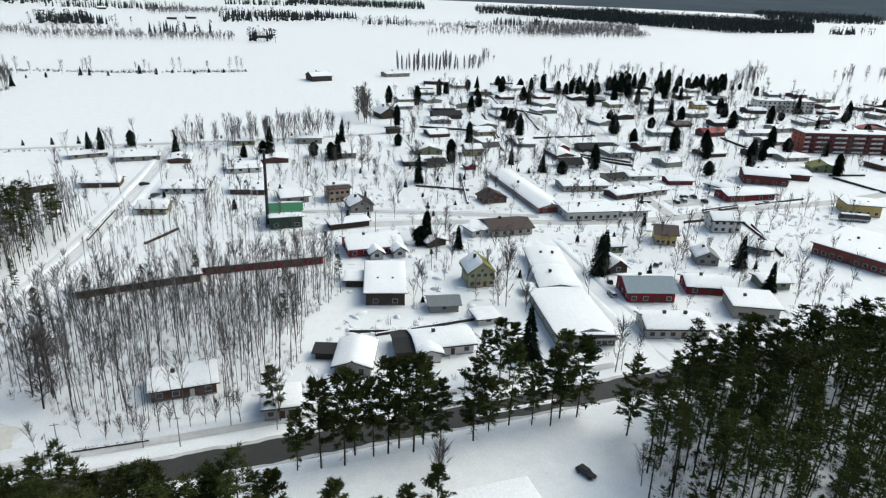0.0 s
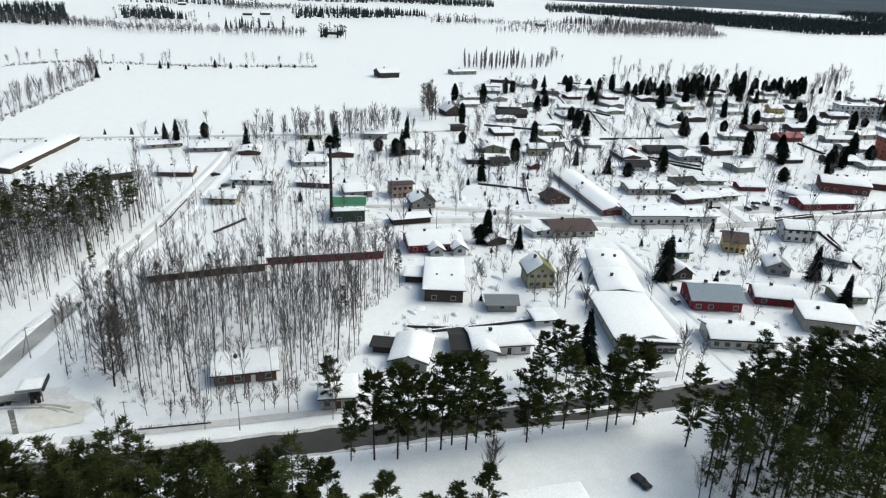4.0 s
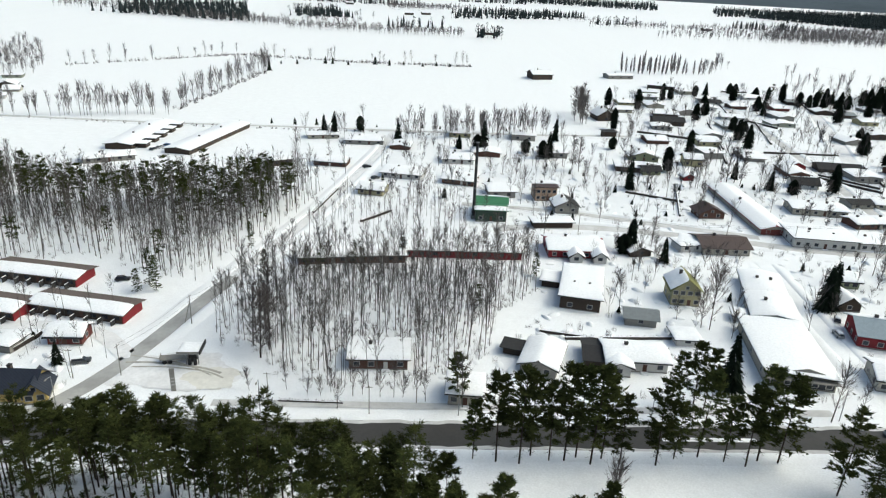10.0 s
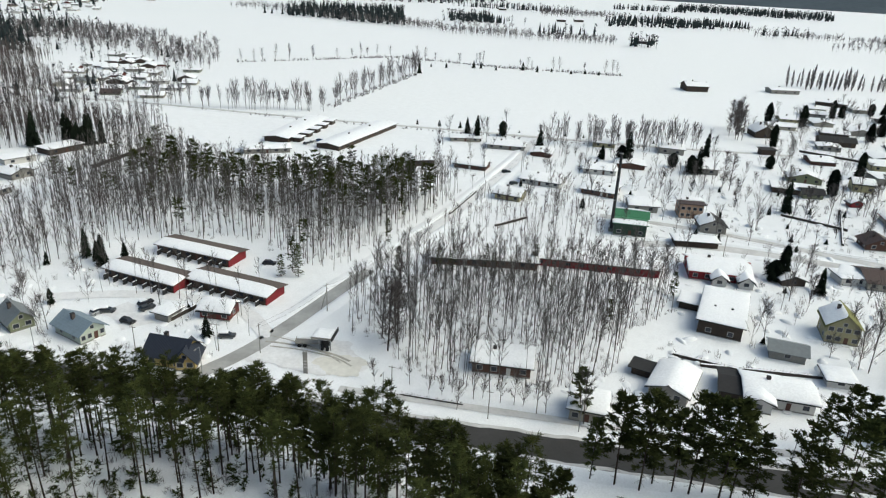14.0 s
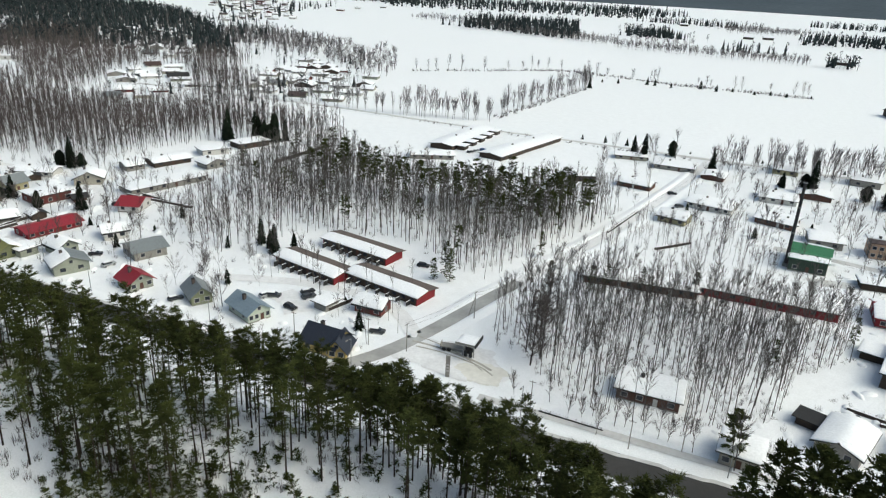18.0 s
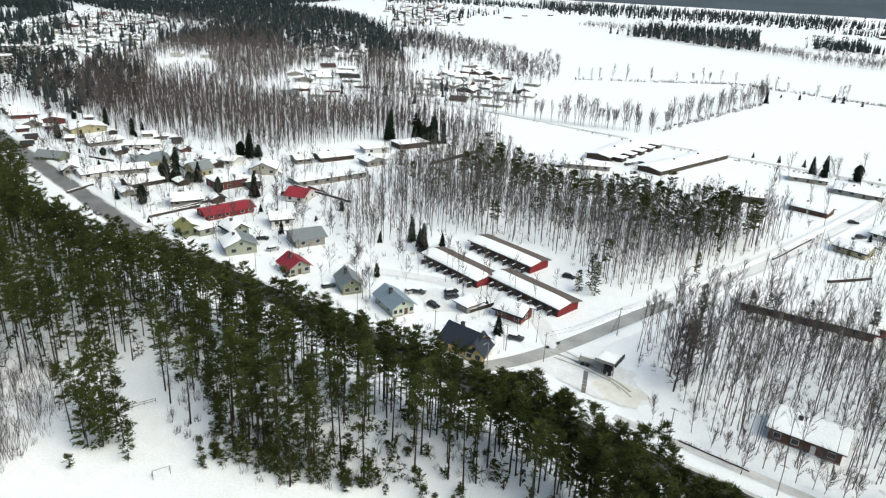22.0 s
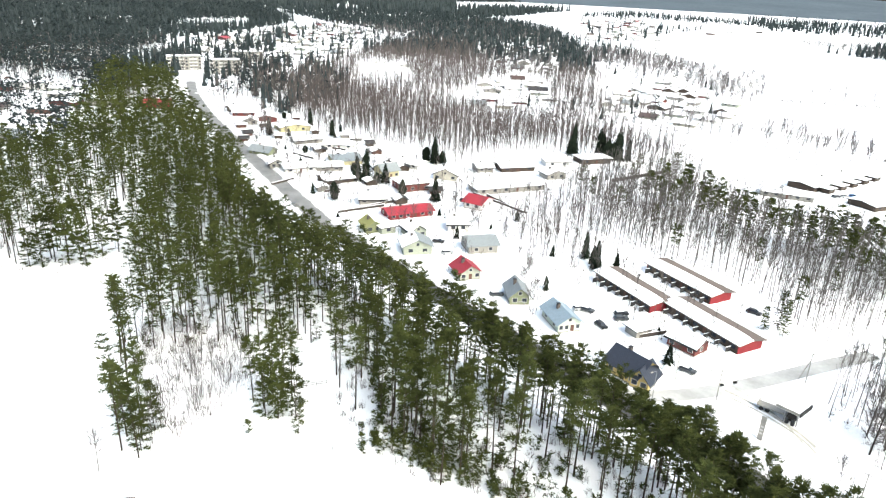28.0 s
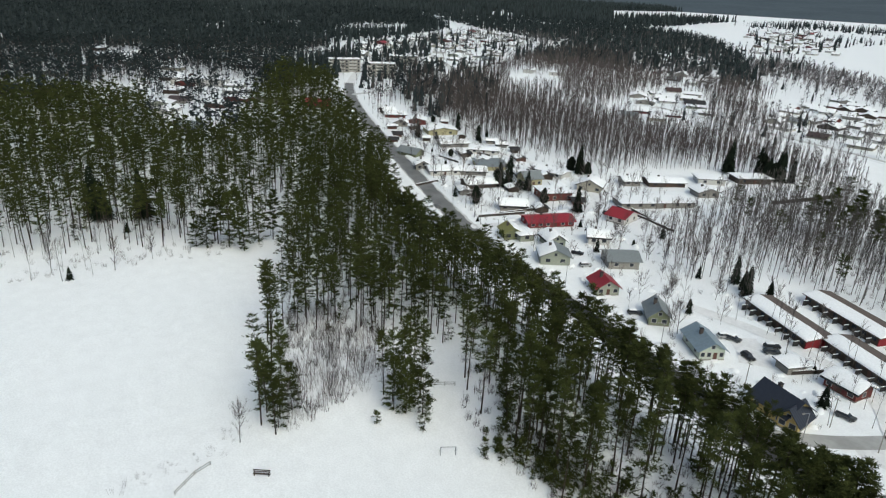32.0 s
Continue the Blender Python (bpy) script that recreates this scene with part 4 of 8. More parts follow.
def pine_arrays(seed, height, crown_from, radius, limbs=40, per=16, size=0.75, width=0.135, dead=24):
    """A pine: a bare trunk, flat sprays of needles along limbs that droop below and rise above, dead wood lower down."""
    rng = np.random.default_rng(seed)
    bend = rng.normal(size=2) * 0.3
    z = np.linspace(-0.5, height, 6)
    path = np.stack([bend[0] * (z / height) ** 2, bend[1] * (z / height) ** 2, z], 1)
    trunk = tube_arrays(path, 0.165 * (1.02 - z / height * 0.95) * height / 18)
    tiers = max(5, limbs // 5)
    u = np.sort(np.clip((np.floor(rng.random(limbs) ** 0.9 * tiers) + 0.5 + rng.normal(size=limbs) * 0.38) / tiers, 0.01, 1))
    zc = height * (crown_from + (0.985 - crown_from) * u)
    shape = np.interp(u, [0, 0.12, 0.4, 0.7, 0.9, 1.0], [0.6, 0.9, 1.0, 0.78, 0.45, 0.16])
    rad = radius * shape * rng.uniform(0.5, 1.25, limbs)
    ang = rng.random(limbs) * 2 * np.pi
    way = np.stack([np.cos(ang), np.sin(ang), -0.28 + 1.0 * u], 1)
    root = np.stack([np.interp(zc, z, path[:, 0]), np.interp(zc, z, path[:, 1]), zc], 1)
    tips = root + way * rad[:, None]
    pick = np.repeat(np.arange(limbs), per)
    n = len(pick)
    k = rng.uniform(0.3, 1.05, n) ** 0.8
    base = root[pick] + way[pick] * (rad[pick] * k)[:, None] + rng.normal(size=(n, 3)) * (0.22, 0.22, 0.1)
    cross = np.stack([-way[pick, 1], way[pick, 0], 0 * k], 1) * rng.choice([-1, 1], n)[:, None]
    aim = way[pick] * rng.uniform(0.1, 0.8, (n, 1)) + cross * rng.uniform(0.2, 0.9, (n, 1)) + rng.normal(size=(n, 3)) * (0.25, 0.25, 0.14) + (0, 0, 0.08)
    leaf = slivers(base, base + aim * size * rng.uniform(0.6, 1.4, (n, 1)), rng.uniform(0.6, 1.4, n) * width, rng)
    zd = height * rng.uniform(crown_from * 0.3, crown_from, dead)
    ad = rng.random(dead) * 2 * np.pi
    rd = np.stack([0 * zd, 0 * zd, zd], 1)
    stub = slivers(rd, rd + np.stack([np.cos(ad), np.sin(ad), -0.3 + 0 * ad], 1) * rng.uniform(0.6, 1.8, dead)[:, None], np.full(dead, 0.055), rng)
    limb = slivers(root, tips, np.full(limbs, 0.05), rng)
    return trunk, joined(leaf, stub, limb)


def spruce_arrays(seed, height, radius, n=620, round_top=0.0):
    rng = np.random.default_rng(seed)
    z = np.linspace(-0.4, height, 4)
    trunk = tube_arrays(np.stack([0 * z, 0 * z, z], 1), 0.16 * (1.02 - z / height) * height / 12 + 0.01)
    u = rng.random(n) ** (1.35 - 0.45 * round_top)
    layer = np.round(u * 16) / 16 * 0.7 + u * 0.3
    ang = rng.random(n) * 2 * np.pi
    form = (1 - layer) ** 0.62 * (1 - round_top) + round_top * np.interp(layer, [0, 0.15, 0.42, 0.7, 0.88, 0.96, 1], [0.62, 0.86, 1.0, 0.85, 0.58, 0.38, 0.15])
    lobes = 1 + 0.2 * np.sin(2 * ang + rng.random() * 6 + 4 * layer) + 0.12 * np.sin(5 * ang + 9 * layer)
    r = radius * form * lobes * rng.uniform(0.72, 1.12, n) + 0.12
    zc = height * (0.06 + 0.94 * layer)
    tip = np.stack([np.cos(ang) * r, np.sin(ang) * r, zc - 0.22 * r], 1)
    base = np.stack([np.cos(ang) * r * 0.25, np.sin(ang) * r * 0.25, zc + 0.12 * r + 0.15], 1)
    leaf = slivers(base, tip, rng.uniform(0.2, 0.42, n) * radius / 2.2, rng)
    top = slivers(np.array([[0, 0, height - 1.2]] * 4), np.array([[0, 0, height + 0.5 * (1 - round_top)]] * 4), np.full(4, 0.18), rng)
    return trunk, joined(leaf, top)


def birch_arrays(seed, height, crown_from, radius, limbs=16, twigs=260, width=0.028, trunk_r=0.07, up=0.75):
    rng = np.random.default_rng(seed)
    bend = rng.normal(size=2) * 0.4
    z = np.linspace(-0.4, height, 6)
    path = np.stack([bend[0] * (z / height) ** 2, bend[1] * (z / height) ** 2, z], 1)
    trunk = tube_arrays(path, trunk_r * (1.05 - z / height) * height / 13 + 0.012, 4)
    u = np.sort(rng.random(limbs))
    zc = height * (crown_from + (0.96 - crown_from) * u)
    ang = rng.random(limbs) * 2 * np.pi
    length = radius * 1.4 * (0.35 + np.sin(np.pi * np.clip(u * 0.8 + 0.2, 0, 1))) * rng.uniform(0.7, 1.2, limbs)
    root = np.stack([np.interp(zc, z, path[:, 0]), np.interp(zc, z, path[:, 1]), zc], 1)
    way = np.stack([np.cos(ang) * 0.6, np.sin(ang) * 0.6, np.full(limbs, up)], 1)
    tips = root + way * length[:, None]
    limb = slivers(root, tips, np.full(limbs, 0.028), rng)
    pick = rng.integers(0, limbs, twigs)
    k = rng.random(twigs) ** 0.8
    b = root[pick] + (tips - root)[pick] * k[:, None]
    d = way[pick] * 0.8 + rng.normal(size=(twigs, 3)) * (0.42, 0.42, 0.3) * (0.75 / up)
    t = b + d * rng.uniform(0.7, 1.9, (twigs, 1)) * radius / 1.7
    twig = slivers(b, t, np.full(twigs, width), rng)
    # fine top
    n2 = twigs // 4
    zt = height * rng.uniform(crown_from + (1 - crown_from) * 0.5, 1.0, n2)
    bt = np.stack([np.interp(zt, z, path[:, 0]), np.interp(zt, z, path[:, 1]), zt], 1)
    fine = slivers(bt, bt + rng.normal(size=(n2, 3)) * (0.4, 0.4, 0.3) + (0, 0, 0.95), np.full(n2, width), rng)
    return trunk, joined(limb, twig, fine)


def bush_arrays(seed, height, radius, n=70, width=0.04):
    """Thin stems that stand up and spread a little, forking at the top."""
    rng = np.random.default_rng(seed)
    ang, r = rng.random(n) * 2 * np.pi, rng.random(n) ** 0.5 * radius
    b = np.stack([np.cos(ang) * r * 0.8, np.sin(ang) * r * 0.8, np.full(n, -0.1)], 1)
    b[n // 2:, 2] += rng.random(n - n // 2) * height * 0.5
    t = b + np.stack([np.cos(ang) * r * 0.4, np.sin(ang) * r * 0.4, rng.uniform(0.5, 1.0, n) * height], 1) + rng.normal(size=(n, 3)) * (0.2, 0.2, 0.1)
    return slivers(b, t, np.full(n, width), rng)


def poplar_arrays(seed, height, radius, n=360):
    """A narrow bare poplar: steep twigs that close into a pointed oval."""
    rng = np.random.default_rng(seed)
    z = np.linspace(-0.4, height, 4)
    trunk = tube_arrays(np.stack([0 * z, 0 * z, z], 1), 0.2 * (1.02 - z / height) + 0.01)
    u, ang = rng.random(n), rng.random(n) * 2 * np.pi
    r = radius * np.interp(u, [0, 0.15, 0.45, 0.8, 1], [0.4, 0.85, 1.0, 0.55, 0.08]) * np.sqrt(rng.random(n))
    tip = np.stack([np.cos(ang) * r, np.sin(ang) * r, height * (0.12 + 0.9 * u)], 1)
    base = tip * (0.35, 0.35, 1) - np.stack([0 * u, 0 * u, rng.uniform(1.2, 2.4, n)], 1)
    return trunk, slivers(base, tip, rng.uniform(0.1, 0.18, n), rng)


KINDS = {
    "pine_tree": ([pine_arrays(10 + i, h, c, r, 44, 28, 0.6, 0.094) for i, (h, c, r) in enumerate([(19, 0.52, 2.2), (20.5, 0.6, 2.0), (18, 0.46, 2.1), (21, 0.56, 2.3), (17, 0.45, 1.9), (19.5, 0.64, 2.0), (20, 0.5, 2.4)])], BARK, NEEDLE),
    "broad_pine": ([pine_arrays(40 + i, h, c, r, 72, 40, 0.72, 0.17) for i, (h, c, r) in enumerate([(19, 0.22, 3.2), (20, 0.26, 3.4), (17.5, 0.2, 3.1), (19.5, 0.32, 3.1), (18.5, 0.27, 2.9)])], BARK, NEEDLE),
    "skirted_pine": ([pine_arrays(50 + i, h, 0.07, 2.4, 70, 26, 0.66, 0.12, 4) for i, h in enumerate([15, 17, 13])], BARK, NEEDLE),
    "young_pine": ([pine_arrays(60 + i, h, 0.1, 1.4, 26, 20, 0.5, 0.1) for i, h in enumerate([4.5, 6.0, 7.5])], BARK, NEEDLE),
    "spruce_tree": ([spruce_arrays(70 + i, h, r) for i, (h, r) in enumerate([(14, 3.3), (12, 2.9), (16, 3.5), (9, 2.4)])], DARKBARK, SPRUCE),
    "young_spruce": ([spruce_arrays(80 + i, h, r, 240) for i, (h, r) in enumerate([(3.0, 1.0), (4.5, 1.3), (2.0, 0.8)])], DARKBARK, SPRUCE),
    "round_spruce": ([spruce_arrays(85 + i, h, r, 760, k) for i, (h, r, k) in enumerate([(9, 3.1, 1.0), (12, 3.4, 0.9), (7, 2.8, 1.0), (14, 3.3, 0.7)])], DARKBARK, SPRUCE),
    "birch_tree": ([birch_arrays(100 + i, h, c, r, 14, 190, 0.024, 0.068, 1.25) for i, (h, c, r) in enumerate([(16, 0.45, 1.4), (17, 0.5, 1.2), (15, 0.4, 1.5), (18, 0.5, 1.3), (14, 0.42, 1.2), (16.5, 0.55, 1.1)])], BIRCHBARK, BIRCHTWIG),
    "garden_birch": ([birch_arrays(120 + i, h, 0.2, r, 24, 420, 0.032, 0.12, 1.1) for i, (h, r) in enumerate([(12, 2.0), (14, 2.1), (9, 1.8)])], BIRCHBARK, TWIG),
    "bare_tree": ([birch_arrays(130 + i, h, 0.18, r, 20, 360, 0.035, 0.14, 1.0) for i, (h, r) in enumerate([(10, 2.3), (7, 2.0), (13, 1.9)])], DARKBARK, TWIG),
    "field_tree": ([birch_arrays(135 + i, h, 0.12, r, 20, 170, 0.062, 0.1, 1.8) for i, (h, r) in enumerate([(12, 1.7), (14, 1.6), (9, 1.6), (15, 1.5)])], BIRCHBARK, HAZED_FARBIRCH),
    "poplar": ([poplar_arrays(145, 17, 2.3), poplar_arrays(146, 18, 2.1)], BIRCHBARK, HAZED_FARBIRCH),
    "larch": ([birch_arrays(140 + i, h, 0.12, 1.9, 34, 520, 0.06, 0.15) for i, h in enumerate([15, 14])], DARKBARK, TWIG),
}
STAND_PINE = [pine_arrays(20 + i, h, c, r, 36, 12, 0.8, 0.15, 16) for i, (h, c, r) in enumerate([(19, 0.5, 2.2), (20.5, 0.58, 2.0), (18, 0.45, 2.2), (21, 0.55, 2.3), (17, 0.42, 2.0), (19.5, 0.6, 2.0)])]
PROTO = {}
LABELS = {
    "pine_tree": "tall pine with a bare trunk and dark crown in snow",
    "broad_pine": "broad dark green pine with low limbs beside the road",
    "skirted_pine": "pine with drooping limbs down to the snow",
    "young_pine": "young bushy pine at the snowy edge of the wood",
    "spruce_tree": "dark green pointed spruce standing in snow",
    "young_spruce": "small dark spruce half sunk in snow",
    "round_spruce": "dense dark evergreen standing in a snowy yard",
    "birch_tree": "slender leafless birch with a thin pale trunk",
    "garden_birch": "leafless birch with fine drooping twigs in a yard",
    "bare_tree": "leafless brown tree with a spreading twiggy crown",
    "field_tree": "leafless tree with a grey twiggy crown by the field",
    "poplar": "tall narrow leafless poplar in an avenue",
    "larch": "leafless brown larch with dense fine twigs",
}


def tree(kind, x, y, size=1.0, pick=None, group=""):
    protos, bark, leaf = KINDS[kind]
    i = (int(abs(x) * 13 + abs(y) * 7) if pick is None else pick) % len(protos)
    if (kind, i) not in PROTO:
        (tv, tf), (cv, cf) = protos[i]
        PROTO[kind, i] = (tri_mesh("trunk", tv, tf, [bark]), tri_mesh("crown", cv, cf, [leaf]))
    ob = new(kind)
    lean = 0.025 if "pine" in kind or "spruce" in kind else 0.06
    s = size * (0.92 + 0.16 * ((x * 3.7 + y * 1.9) % 1))
    ob.matrix_world = Matrix.Translation((x, y, -0.05)) @ Matrix.Rotation(lean * math.sin(x * 7.7 + y * 2.3), 4, "X") @ Matrix.Rotation(lean * math.sin(x * 3.1 - y * 5.9), 4, "Y") @ Matrix.Rotation((x * 5.1 + y * 3.3) % 6.28, 4, "Z") @ Matrix.Diagonal((s, s, s, 1))
    for me, name in zip(PROTO[kind, i], ("trunk", "crown")):
        p = new(name, me)
        p.parent = ob
    return tagged(ob, LABELS[kind], "tree", group)


def inside(poly, x, y):
    p = np.array(poly, float)
    res = np.zeros(x.shape, bool)
    for (x0, y0), (x1, y1) in zip(p, np.roll(p, -1, 0)):
        hit = ((y0 > y) != (y1 > y)) & (x < (x1 - x0) * (y - y0) / (y1 - y0 + 1e-12) + x0)
        res ^= hit
    return res


def scatter(poly, spacing, seed, margin=2.0, clear=(), keep=1.0):
    """Places at about that spacing in an outline, clear of roads, houses and glades."""
    rng = np.random.default_rng(seed)
    p = np.array(poly, float)
    (x0, y0), (x1, y1) = p.min(0), p.max(0)
    gx, gy = np.meshgrid(np.arange(x0, x1, spacing), np.arange(y0, y1, spacing))
    x = (gx + rng.uniform(-0.48, 0.48, gx.shape) * spacing).ravel()
    y = (gy + rng.uniform(-0.48, 0.48, gy.shape) * spacing).ravel()
    ok = inside(poly, x, y) & (rng.random(x.shape) < keep)
    for q in clear:
        ok &= ~inside(q, x, y)
    x, y = x[ok], y[ok]
    if len(x) == 0:
        return np.zeros((0, 2))
    ok = np.ones(len(x), bool)
    for line, w in ALL_ROADS:
        for a in line[::1]:
            ok &= (x - a[0]) ** 2 + (y - a[1]) ** 2 > (w + margin + 1) ** 2
    for a, b, r in TAKEN:
        ok &= (x - a) ** 2 + (y - b) ** 2 > (r + margin) ** 2
    return np.stack([x[ok], y[ok]], 1)


def stand(kind, places, name, label, seed, size=1.0, bark=None, leaf=None, protos=None, category="trees"):
    """Many trees as one mesh of trunks and crowns."""
    if len(places) == 0:
        return None
    rng = np.random.default_rng(seed)
    protos = protos or (STAND_PINE if kind == "pine_tree" else KINDS[kind][0])
    V, F, M, k = [], [], [], 0
    which = rng.integers(0, len(protos), len(places))
    for i, ((tv, tf), (cv, cf)) in enumerate(protos):
        at = places[which == i]
        if len(at) == 0:
            continue
        v, f = np.concatenate([tv, cv]), np.concatenate([tf, cf + len(tv)])
        mi = np.r_[np.zeros(len(tf), int), np.ones(len(cf), int)]
        a, s = rng.random(len(at)) * 6.28, size * rng.uniform(0.75, 1.12, len(at))
        c, d = np.cos(a) * s, np.sin(a) * s
        x = v[None, :, 0] * c[:, None] - v[None, :, 1] * d[:, None] + at[:, None, 0]
        y = v[None, :, 0] * d[:, None] + v[None, :, 1] * c[:, None] + at[:, None, 1]
        z = v[None, :, 2] * s[:, None] + 0 * x
        x, y = x + z * rng.normal(size=(len(at), 1)) * 0.03, y + z * rng.normal(size=(len(at), 1)) * 0.03
        V.append(np.stack([x, y, z], -1).reshape(-1, 3))
        F.append((f[None] + (np.arange(len(at)) * len(v))[:, None, None] + k).reshape(-1, 3))
        M.append(np.tile(mi, len(at)))
        k += len(at) * len(v)
    me = tri_mesh(name, np.concatenate(V), np.concatenate(F), [bark or KINDS[kind][1], leaf or KINDS[kind][2]], np.concatenate(M))
    return tagged(new(name, me), label, category, kind="stuff")


def wood(kind, poly, spacing, seed, things, name, label, centre, clear=(), margin=2.0, keep=1.0, size=1.0, group="", leaf=None, protos=None):
    """A wood: the trees of its near stretch one by one, the rest as one mesh."""
    p = scatter(poly, spacing, seed, margin, clear, keep)
    order = np.argsort(np.hypot(p[:, 0] - centre[0], p[:, 1] - centre[1]))
    for x, y in p[order[:things]]:
        tree(kind, float(x), float(y), size, group=group)
    return stand(kind, p[order[things:]], name, label, seed + 1, size, leaf=leaf, protos=protos)


# the road past the hall, lined by old broad pines
for x, y, s in [(13, 110, 0.8), (17.5, 109.5, 1.05), (22, 109, 1.15), (24.5, 111, 1.0), (28, 110, 0.95), (31, 110, 1.1), (33.5, 110.8, 1.05), (36, 109, 1.15), (38.5, 110.5, 1.05), (42, 109.5, 0.9), (49, 109, 1.05), (53, 110.5, 0.85), (58, 111, 1.0), (63, 110, 0.9), (67, 109, 1.1), (70, 110.5, 1.05), (74, 110, 1.1)]:
    tree("broad_pine", x, y, s, group="pines along the road")
for x, y, s in [(81, 101, 1.0), (63, 127, 0.9), (60, 128.5, 0.8), (66, 128, 0.85), (11, 128.5, 0.7)]:
    tree("broad_pine", x, y, s, group="pines along the road")
for x, y, s in [(-3, 91, 0.8), (3, 90, 0.75), (7, 90, 0.8), (12, 84, 0.85), (16, 85.5, 0.8), (22, 83, 0.85), (26.5, 84, 0.8), (33, 86, 0.75), (0, 87, 0.8)]:
    tree("broad_pine", x, y, s, group="pines along the road")
tree("spruce_tree", 74.5, 135, 1.0, 2)
for x, y, s, p in [(37, 97, 0.9, 0), (93, 116.0 + 8, 1.0, 1), (12, 127, 0.9, 1), (101, 126, 0.6, 1), (86, 160, 0.9, 2), (88, 178, 1.0, 1), (84, 184, 0.9, 0), (82, 165, 1.15, 1), (80, 166, 1.0, 0)]:
    tree("garden_birch", x, y, s, p)

rngp = random.Random(77)
for k in range(26):
    u = k / 25
    x = -62 - 136 * u
    tree("pine_tree", x, float(np.interp(x, [-200, -150, -95, -59, -35, -12], [93, 99, 99, 105, 103, 97])) - rngp.uniform(0, 5), rngp.uniform(0.9, 1.05), group="pines south of the road")

for k in range(7):
    x = -8 - 8 * k
    tree("pine_tree", x, float(np.interp(x, [-60, -35, -12], [104, 102, 96])) - rngp.uniform(0, 6), rngp.uniform(0.8, 0.9), group="pines south of the road")

for k in range(15):
    tree("broad_pine", 100 + 5.2 * k + rngp.uniform(-1, 1), 106.5 + rngp.uniform(-3.5, 1.5), rngp.uniform(0.95, 1.12), group="pines south of the road")
for k in range(16):
    x = 8 - 4.6 * k
    tree("broad_pine", x, float(np.interp(x, [-70, -35, -12, 8], [102, 99, 92, 86])) + rngp.uniform(-3, 3), rngp.uniform(0.78, 0.92), group="pines south of the road")

GLADE = [(-84, 52), (-97, 66), (-112, 74), (-122, 72), (-114, 62), (-106, 50)]
PINES_EAST = [(72, 84), (86, 98), (98, 107), (118, 110), (172, 111), (190, 90), (150, 55), (110, 50), (76, 72)]
PINES_SOUTH = [(12, 82), (2, 92), (-12, 99), (-35, 105), (-59, 107), (-75, 104), (-95, 101), (-150, 101), (-150, 78), (-136, 77), (-122, 79), (-100, 69), (-92, 63), (-82, 65), (-72, 73), (-62, 84), (-45, 86), (-20, 80), (4, 72)]
PINES_WEST = [(-150, 101), (-167, 98), (-202, 94), (-240, 99), (-274, 113), (-300, 119), (-345, 124), (-262, 62), (-236, 58), (-216, 52), (-172, 40), (-152, 30), (-140, 27), (-134, 34), (-141, 52), (-138, 76), (-150, 80)]
PINE_EDGE = [(6, 90), (-12, 97), (-35, 103), (-59, 105), (-75, 103), (-95, 100), (-150, 100), (-204, 93), (-240, 96), (-274, 108), (-274, 102), (-240, 88), (-202, 85), (-150, 91), (-95, 90), (-59, 96), (-35, 94), (-12, 88), (2, 84)]
wood("pine_tree", PINE_EDGE, 3.6, 14, 75, "pine_wood_edge", "dense line of tall pines along the road", (-40, 100), (), 1.0, 0.95, size=1.0, group="pines south of the road", leaf=NEEDLEWOOD)
wood("pine_tree", PINES_SOUTH, 6.1, 11, 80, "pine_wood", "dense tall pine wood rising from snow", (-50, 105), [GLADE], 1.0, 0.93, group="pines south of the road", leaf=NEEDLEWOOD)
wood("pine_tree", PINES_EAST, 4.3, 12, 55, "pine_wood_east", "dense tall pine wood rising from snow", (90, 100), (), 1.0, 0.95, group="pines south of the road", leaf=NEEDLEWOOD)
for i, (x, y) in enumerate([(-121, 24), (-119, 27), (-122, 28), (-125, 26), (-117, 26), (-124, 31), (-128, 30), (-131, 27)]):
    tree("pine_tree" if i % 2 == 0 else "skirted_pine", x, y, 0.95, group="pines south of the road")
for i, (x, y) in enumerate([(-119, 52), (-116, 51), (-121, 55), (-117, 55), (-122, 51), (-114, 53), (-118, 58), (-124, 56), (-126, 60), (-112, 56)]):
    tree("pine_tree" if i % 2 == 0 else "skirted_pine", x, y, 0.95, group="pines south of the road")
tree("young_pine", -107, 54, 0.9)
tree("young_pine", -113, 46, 0.7, 0)
wood("pine_tree", PINES_WEST, 4.4, 13, 20, "pine_wood_west", "dense tall pine wood rising from snow", (-150, 60), [GLADE, [(-140, 30), (-128, 40), (-128, 66), (-150, 58), (-158, 42)]], 1.0, 0.9, group="pines south of the road", leaf=NEEDLEWOOD)

EDGE_SOUTH = [(-131.1, 75.9), (-110.8, 64.6), (-97.8, 62.1), (-85.7, 67.7), (-73.8, 73.8), (-63.2, 77.6), (-68.3, 83.3), (-94.4, 80.5), (-117.9, 81.9)]
wood("pine_tree", EDGE_SOUTH, 6.8, 15, 30, "pine_wood_south", "tall pines at the edge of the glade", (-90, 68), (), 1.0, 0.85, group="pines south of the road", leaf=NEEDLEWOOD)

# ---- houses of the town that stand farther off ----
WALLS = ["white", "beige", "brown", "redbrown", "greywood", "darkbrown", "brown", "darkbrown", "greywood", "greenwhite", "yellow"]


PALE = ["white", "beige", "greywood", "white", "greenwhite", "cream", "white", "greywood", "darkbrown", "redbrown"]


